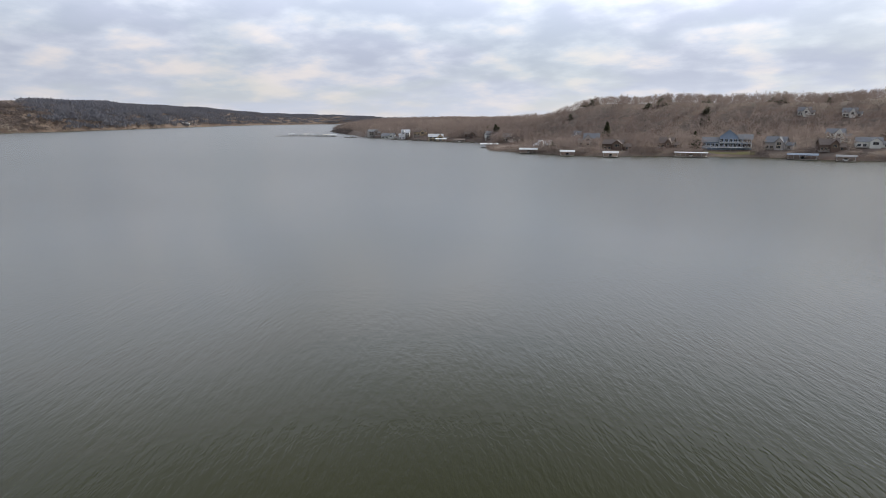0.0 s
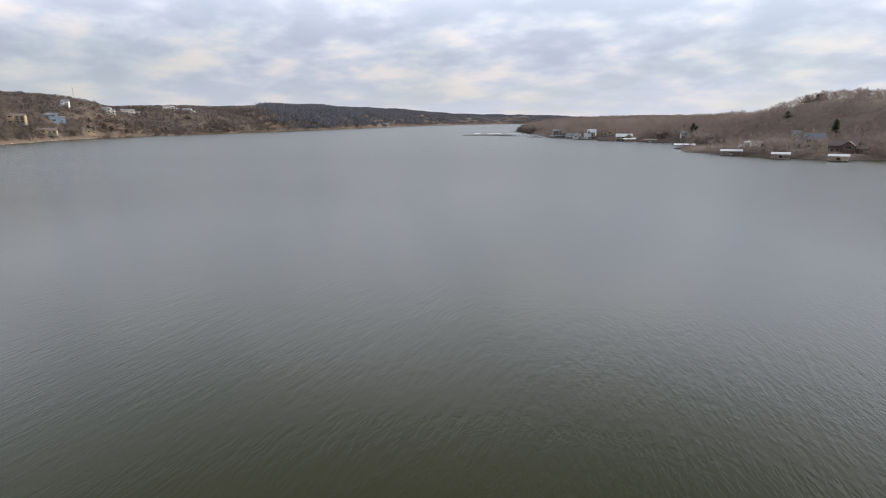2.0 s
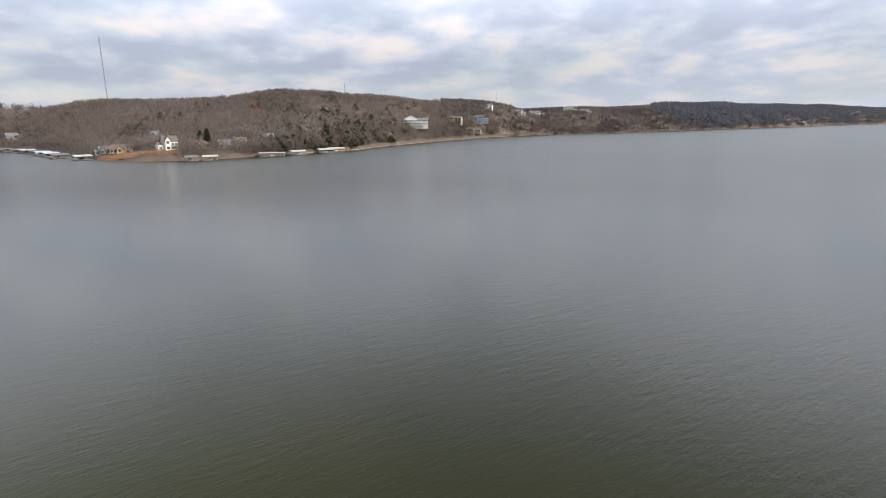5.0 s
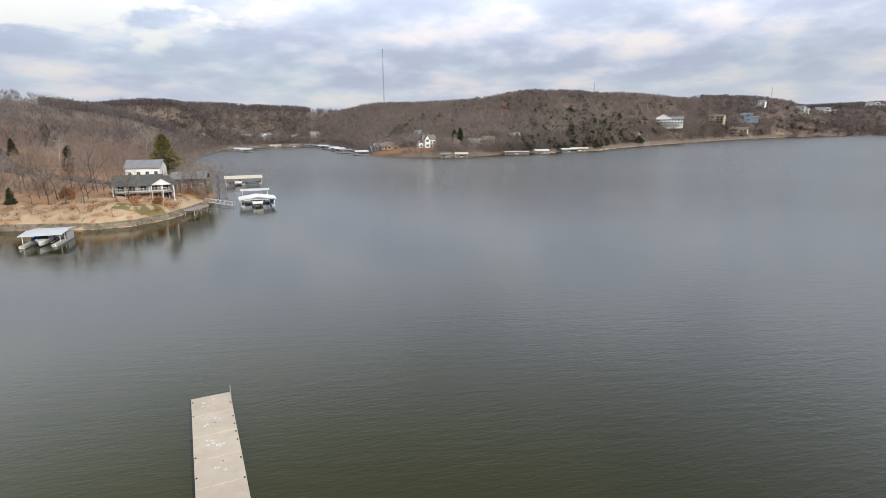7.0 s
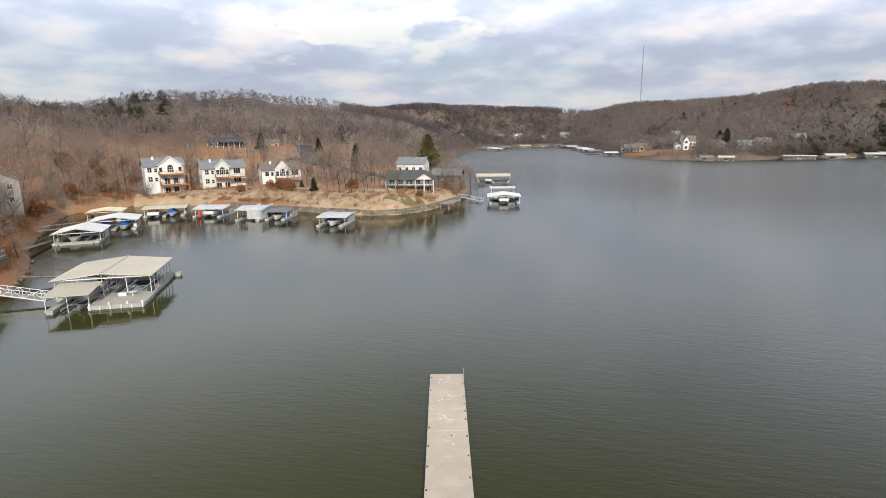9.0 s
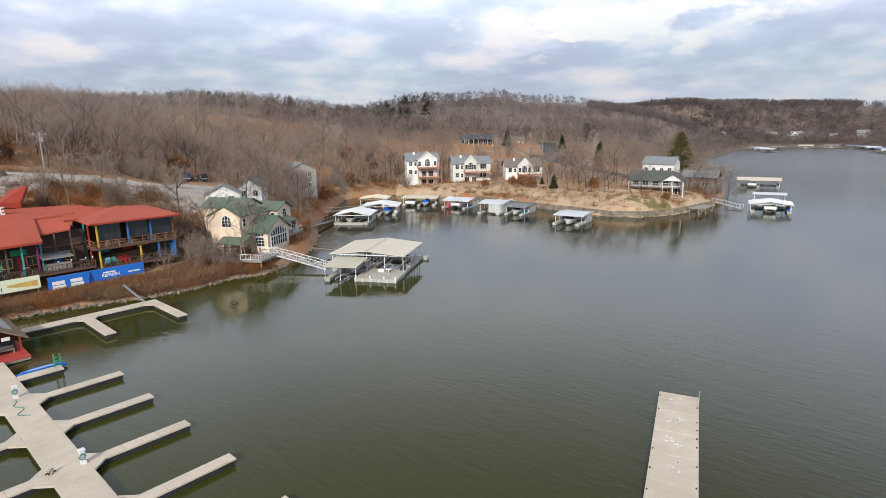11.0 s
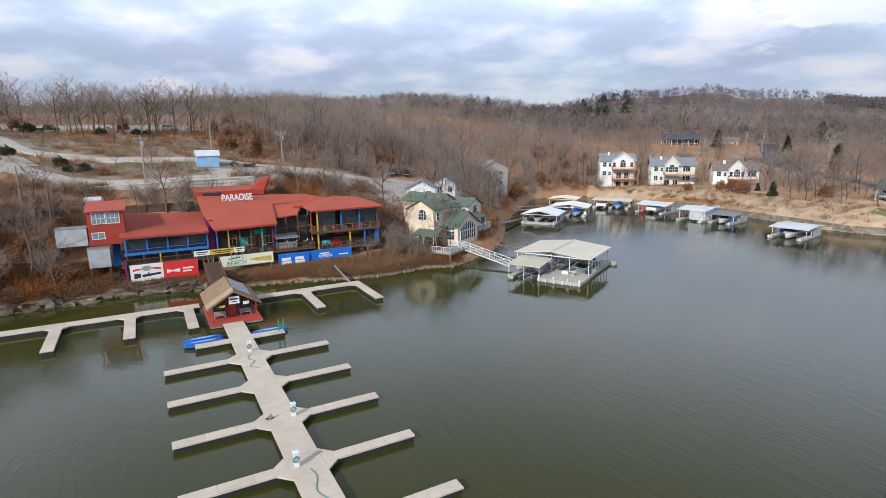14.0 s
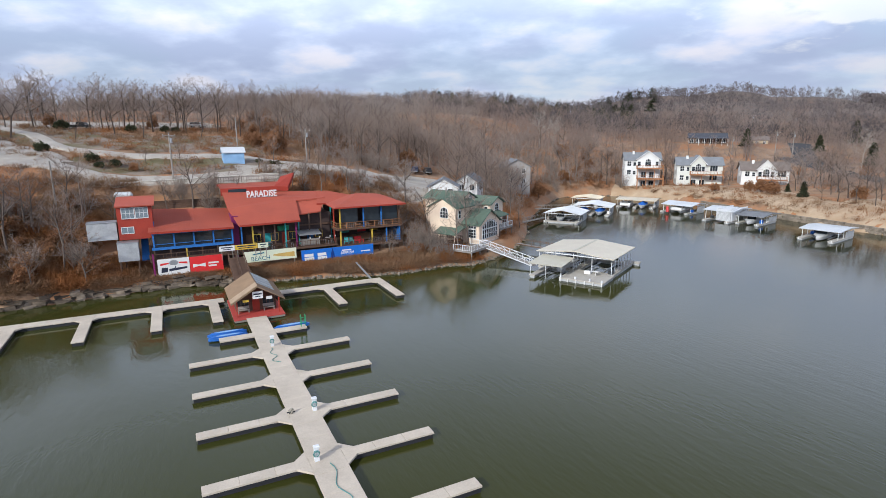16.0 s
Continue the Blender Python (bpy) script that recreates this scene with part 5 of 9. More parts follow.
road_strip("road_lower", [uw(-34, 132), uw(-24, 122), uw(-16, 115.5), uw(-11, 112), uw(-4, 112), uw(6, 112.5), uw(18, 114), uw(28, 116), uw(36, 118), uw(44, 119), uw(52, 124)], 5.0, GRAVEL, "pale gravel road behind the restaurant")
road_strip("road_upper", [uw(-50, 176), uw(-38, 168), uw(-28, 155), uw(-20.5, 138), uw(-10, 129), uw(0, 127), uw(11, 127.5), uw(19, 125.5), uw(27, 122.5), uw(33, 119.5)], 3.6, GRAVEL, "narrow pale gravel lane along the hillside")
road_strip("lot", [uw(12, 114.6), uw(20, 115.6), uw(28, 117.4), uw(36, 118.6)], 8.5, GRAVEL, "wide gravel apron beside the road", 0.36)
road_strip("lot", [uw(37, 117), uw(45, 114.5), uw(53, 118), uw(61, 128)], 14, GRAVEL, "open gravel parking yard", 0.38)
road_strip("lot", [uw(-42, 158), uw(-33, 142), uw(-24, 128), uw(-19, 119)], 9, GRAVEL, "wide gravel fork where the lanes meet", 0.30)
VERGE = surface("grey_tan_winter_verge", (0.285, 0.232, 0.185), 0.95, second=(0.175, 0.138, 0.107), scale=0.3, fine=2.2, third=(0.15, 0.128, 0.065), third_scale=0.14, bump=0.7, bump_scale=3)
road_strip("verge", [uw(-17, 121.5), uw(-8, 120.5), uw(4, 120.5), uw(14, 120), uw(24, 118.8)], 9, VERGE, "dry grey-tan grass and rubble between the lanes", 0.2, 0.4)
road_strip("verge", [uw(-32, 166), uw(-20, 152), uw(-8, 146), uw(6, 146), uw(18, 148)], 24, VERGE, "dry grey-tan grass above the narrow lane", 0.2, 0.4)
road_strip("upper_lot", [uw(-40, 172), uw(-26, 180), uw(-12, 182), uw(4, 183), uw(12, 186)], 15, GRAVEL, "flat bare gravel yard on the hill", 0.36)


PALE_CONCRETE = surface("bleached_concrete", (0.60, 0.56, 0.49), 0.9, second=(0.47, 0.43, 0.37), scale=0.5, fine=6, bump=0.2, bump_scale=8)


def retaining_wall():
    ob = thing("retaining_wall", bank_pose(-4, 104.6, 8.6), "dark timber retaining wall below the gravel road", "wall")
    for i in range(8):
        part("timber", Shape().box(0, 0.05 * i, 0.3 * i, 11.5, 0.25 + 0.05 * i, 0.3 * i + 0.28), BROWN_WOOD, ob)
    con = thing("concrete_wall", bank_pose(-8, 109.2, 12.2), "long pale concrete retaining wall along the gravel road", "wall")
    for i in range(9):
        part("panel", kept("wall_panel", lambda: Shape().side([(0, -0.8), (0.45, 1.75), (0.75, 1.75), (0.75, -0.8)], 0.01, 2.99)), PALE_CONCRETE, con).matrix_basis = pose(3.0 * i, 0.09 * i, 0.06 * i)
        part("coping", kept("wall_coping", lambda: Shape().box(0.005, 0.35, 1.752, 2.995, 1.5, 1.87, 0.02)), PALE_CONCRETE, con).matrix_basis = pose(3.0 * i, 0.09 * i, 0.06 * i)
    f = thing("picket_fence", bank_pose(7.6, 106.6, 13.5), "low weathered picket fence above the restaurant roof", "fence")
    for i in range(28):
        part("picket", kept("picket", lambda: Shape().box(-0.05, 0, 0, 0.05, 0.03, 1.0)), GREY_WOOD, f).matrix_basis = pose(0.44 * i, 0, 0)
    for z in (0.25, 0.85):
        part("rail", Shape().box(-0.1, 0.035, z, 12.1, 0.1, z + 0.1), GREY_WOOD, f)
    for x in (0.0, 4.0, 8.0, 11.9):
        part("post", Shape().box(x, 0.105, -3.0, x + 0.12, 0.22, 1.05), GREY_WOOD, f)
    part("roof", Shape().box(-0.4, -0.9, -0.6, 12.4, 0.9, -0.3), RED_ROOF, f)


retaining_wall()


def blue_shed():
    t = thing("garden_shed", bank_pose(9.9, 120.2, 16.5), "small pale blue wooden shed with a white roof beside the lane", "shed")
    part("wall", Shape().box(0, 0, -0.6, 4.1, 3.2, 2.1), PALE_BLUE, t)
    s = Shape()
    for i in range(9):
        s.side([(-0.03, 0.0 + 0.23 * i), (-0.003, 0.23 * i), (-0.003, 0.23 * i + 0.21)], 0, 4.1)
    part("siding", s, PALE_BLUE, t)
    gable_roof(t, 0, 0, 4.1, 3.2, 2.1, 3.0, WHITE_ROOF, "x", 0.25, PALE_BLUE, ribs=0.6)
    part("door", Shape().box(1.4, -0.06, -0.3, 2.8, -0.034, 1.7), PALE_BLUE, t, "blue plank double door")


blue_shed()


def utility_pole(x, y, h, arm=True, turn=0.0, lean=0.0):
    t = thing("utility_pole", pose(x, y, height_at(x, y) - 0.3, lean, 0, turn), "tall weathered wooden utility pole", "pole", "poles on the hill")
    part("shaft", Shape().rod((0, 0, 0), (0, 0, h), 0.17, 0.11, 8), GREY_WOOD, t)
    if arm:
        part("crossarm", Shape().box(-1.1, -0.14, h - 0.7, 1.1, -0.04, h - 0.55), GREY_WOOD, t)
        for x2 in (-1.0, 0.0, 1.0):
            part("insulator", Shape().rod((x2, -0.09, h - 0.55), (x2, -0.09, h - 0.35), 0.05), WHITE_PAINT, t)
        part("transformer", Shape().rod((0.3, -0.2, h - 2.0), (0.3, -0.2, h - 1.1), 0.22, n=10), GREY_METAL, t)
    return t


for u, w, h, arm in ((0.4, 112.5, 9.0, True), (-17, 106, 8.0, False), (28.5, 128, 8.0, True), (14, 131, 8.5, False)):
    x, y = uw(u, w)
    utility_pole(x, y, h, arm, BANK_TURN)


def pickup(m, paint, label, cab=True):
    """A parked pickup truck or car with its wheels, windows and bumpers."""
    t = thing("truck" if cab else "car", m, label, "truck" if cab else "car", "parked vehicles")
    L = 5.2 if cab else 4.5
    part("body", Shape().side([(-0.9, 0.45), (-0.9, 0.95), (-0.85, 1.02), (0.85, 1.02), (0.9, 0.95), (0.9, 0.45)], -L / 2, L / 2), paint, t)
    c0, c1 = (-0.6, 1.3) if cab else (-1.6, 1.1)
    part("cab", Shape().gable([(c0, 1.024), (c1 + 0.5, 1.024), (c1, 1.68), (c0 + 0.25, 1.7)], -0.8, 0.8), paint, t)
    part("windscreen", Shape().gable([(c0 + 0.12, 1.1), (c1 + 0.3, 1.1), (c1 - 0.05, 1.6), (c0 + 0.3, 1.6)], -0.81, 0.81), GLASS, t)
    if cab:
        part("bed", Shape().box(-L / 2 + 0.1, -0.75, 1.024, -0.75, 0.75, 1.06), BLACK, t)
    for x in (-L / 2 + 0.9, L / 2 - 0.9):
        for y in (-0.85, 0.85):
            wheel = part("wheel", Shape().rod((x, y - 0.11, 0.36), (x, y + 0.11, 0.36), 0.36, n=14), BLACK, t)
            part("rim", Shape().rod((x, y - 0.125, 0.36), (x, y + 0.125, 0.36), 0.2, n=10), GREY_METAL, wheel)
    for x in (-L / 2 - 0.08, L / 2):
        part("bumper", Shape().box(x, -0.85, 0.45, x + 0.08, 0.85, 0.65), GREY_METAL, t)
    for y in (-0.65, 0.65):
        part("headlight", Shape().box(L / 2 + 0.002, y - 0.15, 0.7, L / 2 + 0.03, y + 0.15, 0.88), WHITE_METAL, t)
    return t


BLACK_PAINT = surface("black_car_paint", (0.02, 0.02, 0.022), 0.3)
GREY_PAINT = surface("silver_car_paint", (0.36, 0.37, 0.38), 0.35)
NAVY_PAINT = surface("navy_car_paint", (0.03, 0.05, 0.12), 0.3)


def park(x, y, turn, paint, label, cab=True):
    pickup(pose(x, y, height_at(x, y) + 0.2, 0, 0, turn), paint, label, cab)


park(*polar(-9.6, 151), 96, NAVY_PAINT, "navy pickup truck parked at the edge of the yard")
park(*polar(-8.3, 153), 108, BLACK_PAINT, "black off-road car parked at the edge of the yard", False)
park(*uw(-19.5, 169), 12, BLACK_PAINT, "dark green pickup truck parked among trees on the hill")
park(*uw(8.0, 174), 8, GREY_PAINT, "silver car parked among trees on the hill", False)
tank = thing("propane_tank", pose(*uw(-7.5, 106.5), height_at(*uw(-7.5, 106.5)), 0, 0, BANK_TURN), "white rounded propane tank behind the annex", "tank")
part("vessel", Shape().rod((-1.1, 0, 0.9), (1.1, 0, 0.9), 0.55, n=14).rod((1.1, 0, 0.9), (1.4, 0, 0.9), 0.55, 0.2, 14).rod((-1.4, 0, 0.9), (-1.1, 0, 0.9), 0.2, 0.55, 14), WHITE_METAL, tank)
for px in (-0.8, 0.8):
    part("leg", Shape().box(px - 0.1, -0.4, -0.3, px + 0.1, 0.4, 0.5), GREY_CONCRETE, tank)


# ---------------------------------------------------------------- the cream house over the water
def cream_house():
    t = thing("cream_house", pose(-4.9, 98.2, 0, 0, 0, 61.9), "cream stucco lake house with green shingle roofs and arched windows", "house")
    # front gable towards the lake
    part("wall", Shape().box(0, 0, 1.9, 7.4, 6.0, 5.75), CREAM, t)
    gable_roof(t, 0, 0, 7.4, 6.0, 5.75, 8.0, GREEN_ROOF, "y", 0.45, CREAM)
    for i, top in enumerate((1.5, 2.0, 2.3, 2.4, 2.3, 2.0, 1.5)):
        add_window(t, 1.3 + 0.8 * i, -0.04, 2.75, 0.6, 1.6, 0, WHITE_PAINT, 1, 2)
        add_window(t, 1.3 + 0.8 * i, -0.04, 4.55, 0.6, top - 1.1, 0, WHITE_PAINT, 1, 1, True)
    add_window(t, -0.04, 1.5, 3.0, 1.5, 1.5, -90, WHITE_PAINT, 3, 3)
    for i in range(3):
        add_window(t, -0.04, 0.95 + 0.55 * i, 4.75, 0.42, 0.4, -90, WHITE_PAINT, 1, 1)
    # left wing, its gable with an arched window
    part("wall", Shape().box(-2.0, 3.8, 1.0, 5.0, 9.6, 8.75), CREAM, t)
    gable_roof(t, -2.0, 3.8, 5.0, 9.6, 8.75, 10.3, GREEN_ROOF, "x", 0.45, CREAM)
    add_window(t, -2.04, 6.4, 6.6, 1.7, 1.1, -90, WHITE_PAINT, 3, 2, True)
    add_window(t, -0.9, 3.76, 6.6, 0.7, 1.3, 0, WHITE_PAINT, 1, 2)
    # main body behind, with a gable end over the wings
    part("wall", Shape().box(2.2, 5.5, 1.0, 7.4, 13.8, 9.7), CREAM, t)
    gable_roof(t, 2.2, 5.5, 7.4, 13.8, 9.7, 10.9, GREEN_ROOF, "y", 0.45, CREAM)
    add_window(t, 5.6, 5.46, 9.0, 0.9, 0.7, 0, WHITE_PAINT, 2, 1, True)
    # right wing
    part("wall", Shape().box(9.2, 3.0, 0.5, 14.2, 10.5, 8.3), CREAM, t)
    gable_roof(t, 9.2, 3.0, 14.2, 10.5, 8.3, 9.5, GREEN_ROOF, "y", 0.45, CREAM)
    part("wall", Shape().box(7.404, 5.0, 0.5, 9.196, 10.5, 7.9), CREAM, t)
    part("roof", Shape().slab([(7.0, 4.6, 8.0), (9.3, 4.6, 8.0), (9.3, 10.5, 9.0), (7.0, 10.5, 9.0)], 0.15), GREEN_ROOF, t)
    add_window(t, 11.6, 2.96, 6.3, 1.4, 1.1, 0, WHITE_PAINT, 2, 2, True)
    add_window(t, 9.16, 4.0, 6.4, 0.7, 1.1, -90, WHITE_PAINT, 1, 2)
    add_window(t, 11.8, 2.96, 3.7, 1.6, 1.9, 0, WHITE_PAINT, 2)
    add_window(t, 14.24, 6.5, 6.0, 1.5, 1.4, 90, WHITE_PAINT, 2)
    # balcony beside the gable, and the brown boarded lower storey
    add_deck(t, 8.2, 0.2, 13.4, 2.99, 3.55, GREY_WOOD, True, 0.0, rail_mat=WHITE_PAINT)
    part("porch_roof", Shape().slab([(7.9, 0.6, 5.9), (12.6, 0.6, 5.9), (12.6, 2.95, 6.6), (7.9, 2.95, 6.6)], 0.14), GREEN_ROOF, t)
    for x in (8.3, 12.2):
        part("porch_post", Shape().box(x, 0.7, 3.55, x + 0.14, 0.84, 5.85), WHITE_PAINT, t)
    part("boarding", Shape().box(14.204, 3.4, 0.2, 16.6, 9.0, 5.2), BROWN_WOOD, t)
    for i in range(9):
        part("board", kept("house_board", lambda: Shape().box(0, -0.04, 0, 0.22, 0.0, 4.9)), BROWN_WOOD, t).matrix_basis = pose(14.24 + 0.26 * i, 3.396, 0.25)
    # entrance porch at the left
    part("porch_roof", Shape().slab([(-4.6, 2.2, 4.15), (-2.04, 2.2, 4.95), (-2.04, 7.2, 4.95), (-4.6, 7.2, 4.15)], 0.15), GREEN_ROOF, t)
    part("porch_roof", Shape().slab([(-2.036, 2.2, 4.95), (-0.04, 2.2, 5.3), (-0.04, 3.78, 5.3), (-2.036, 3.78, 4.95)], 0.15), GREEN_ROOF, t)
    for y in (2.4, 4.6, 6.9):
        part("porch_post", Shape().box(-4.4, y, 2.6, -4.24, y + 0.16, 4.1), CREAM, t)
    add_deck(t, -4.6, 2.2, -2.04, 7.2, 2.6, BROWN_WOOD, True, 0.6)
    part("foundation", Shape().box(-0.1, -0.1, -0.4, 7.5, 6.0, 1.9), GREY_CONCRETE, t)
    part("foundation", Shape().box(9.1, 2.9, -0.6, 14.3, 10.6, 0.5), GREY_CONCRETE, t)
    part("foundation", Shape().box(-2.1, 3.7, 0.0, 7.3, 13.9, 1.0), GREY_CONCRETE, t)
    add_deck(t, -6.8, -2.6, -1.0, 1.2, 2.0, GREY_WOOD, True, -0.5, rail_mat=WHITE_PAINT)
    part("walkway", Shape().box(-0.996, -1.3, 1.7, 0.0, 1.2, 1.95), GREY_WOOD, t)
    part("chimney", Shape().box(4.0, 10.0, 10.0, 4.22, 10.22, 11.5), GREY_CONCRETE, t)


cream_house()


def simple_house(x, y, turn, w, d, h, roof, wall_mat, roof_mat, label, z=None, storeys=1, decks=0, along="x", cols=3, name="house", sink=3.0, chimney=False, win=(1.0, 1.2)):
    """A plain house: walls, roof with overhang, rows of windows on the front and the sides, decks in front if any."""
    z = height_at(x, y) if z is None else z
    t = thing(name, pose(x, y, z, 0, 0, turn), label, "house", "houses round the lake")
    part("wall", Shape().box(-w / 2, 0, -sink, w / 2, d, h), wall_mat, t)
    gable_roof(t, -w / 2, 0, w / 2, d, h, h + roof, roof_mat, along, 0.45, wall_mat)
    step = h / storeys
    for s in range(storeys):
        for c in range(cols):
            xx = -w / 2 + w * (c + 0.5) / cols
            add_window(t, xx, -0.03, s * step + 0.9, win[0], min(win[1], step - 1.3), 0, WHITE_PAINT, 2)
        for k in range(2):
            add_window(t, w / 2 + 0.03, d * (0.3 + 0.4 * k), s * step + 0.9, 0.9, 1.1, 90, WHITE_PAINT, 2)
            add_window(t, -w / 2 - 0.03, d * (0.3 + 0.4 * k), s * step + 0.9, 0.9, 1.1, -90, WHITE_PAINT, 2)
    for k in range(decks):
        add_deck(t, -w * 0.42, -2.4, w * 0.42, -0.05, step * k + 0.1, DECK_WOOD, True, -sink * 0.8)
    if chimney:
        part("chimney", Shape().box(w * 0.2, d * 0.6, h, w * 0.2 + 0.8, d * 0.6 + 0.8, h + roof + 0.9), GREY_CONCRETE, t)
    return t


x, y = -13.7, 116.5
simple_house(x, y, 4, 6.4, 5.5, 2.7, 1.7, WHITE_PAINT, GREY_ROOF, "small white gabled cottage with a grey roof behind the cream house", along="y", cols=2, z=8.1, sink=3.6)
x, y = polar(1.0, 164)
GREY_SIDING = surface("grey_siding", (0.38, 0.355, 0.335), 0.8, scale=0.6, fine=8)
simple_house(x, y, BANK_TURN - 20, 8, 8, 6.0, 2.0, GREY_SIDING, GREY_ROOF, "tall grey-sided house half hidden behind bare trees", z=6.2, storeys=2, cols=2, along="y")
x, y = polar(-4.2, 128)
simple_house(x, y, -10, 5, 6, 3.0, 1.6, WHITE_PAINT, GREY_ROOF, "white outhouse with a grey gabled roof behind bare trees", z=8.0, cols=2, along="y")


# ---------------------------------------------------------------- boat docks
TARP_BLUE = surface("blue_boat_cover", (0.02, 0.14, 0.55), 0.7, second=(0.02, 0.10, 0.42), scale=1.2, fine=5)
HULL_WHITE = surface("white_gelcoat", (0.75, 0.75, 0.74), 0.25)
HULL_DARK = surface("dark_hull", (0.05, 0.055, 0.06), 0.3)
RED_PLASTIC = surface("red_plastic", (0.6, 0.05, 0.05), 0.4)


def boat(m, kind, label):
    """A moored boat: pontoon boat with rails, or a runabout with a screen and outboard; a cover where it has one."""
    m = m @ Matrix.Scale(1.2, 4)
    t = thing("boat", m, label, "boat", "moored boats")
    if kind == "pontoon":
        for y in (-0.9, 0.9):
            part("pontoon", Shape().rod((-2.8, y, 0.15), (2.5, y, 0.15), 0.3, 0.3, 10).rod((2.5, y, 0.15), (3.1, y, 0.35), 0.3, 0.05, 10), GREY_METAL, t)
        part("deck", Shape().box(-2.8, -1.2, 0.46, 2.7, 1.2, 0.56), GREY_WOOD, t)
        part("fence", Shape().box(-2.6, -1.2, 0.562, 2.5, -1.14, 1.2).box(-2.6, 1.14, 0.562, 2.5, 1.2, 1.2).box(2.44, -1.138, 0.562, 2.5, 1.138, 1.2), HULL_WHITE, t)
        part("seat", Shape().box(-2.4, -1.1, 0.562, -1.6, 1.1, 1.05, 0.06).box(1.0, -1.1, 0.562, 2.2, -0.5, 1.05, 0.06), BANNER_WHITE, t)
        part("console", Shape().box(-0.4, 0.3, 0.562, 0.1, 1.0, 1.4, 0.05), HULL_DARK, t)
    else:
        deck = [(-2.6, -1.0), (0.6, -1.05), (1.9, -0.75), (2.8, 0.0), (1.9, 0.75), (0.6, 1.05), (-2.6, 1.0)]
        keel = [(x * 0.86, y * 0.45) for x, y in deck]
        v = [(x, y, 0.0) for x, y in keel] + [(x, y, 0.85) for x, y in deck]
        k = len(deck)
        part("hull", Shape().add(v, [tuple(range(k - 1, -1, -1)), tuple(range(k, 2 * k))] + [(i, (i + 1) % k, k + (i + 1) % k, k + i) for i in range(k)]), HULL_WHITE if kind != "dark" else HULL_DARK, t)
        if kind == "covered":
            c = [(x * 0.97, y * 0.97, 0.86) for x, y in deck]
            s = Shape()
            s.add(c + [(-1.2, 0, 1.45), (0.7, 0, 1.5)], [(0, 1, 8, 7), (1, 2, 8), (2, 3, 8), (3, 4, 8), (4, 5, 8), (5, 6, 7, 8), (6, 0, 7)])
            part("cover", s, TARP_BLUE, t, "blue canvas boat cover")
        else:
            part("screen", Shape().gable([(0.2, 0.86), (0.7, 0.86), (0.35, 1.3), (0.25, 1.3)], -0.75, 0.75), GLASS, t)
            part("seat", Shape().box(-1.8, -0.8, 0.86, -1.2, 0.8, 1.15, 0.06), BANNER_WHITE, t)
        part("outboard", Shape().box(-3.1, -0.22, 0.5, -2.65, 0.22, 1.35, 0.08).box(-2.95, -0.08, -0.4, -2.75, 0.08, 0.5), BLACK, t)
    return t


DOCK_DECK = surface("bleached_dock_boards", (0.46, 0.43, 0.38), 0.85, second=(0.36, 0.335, 0.295), scale=0.8, fine=8)


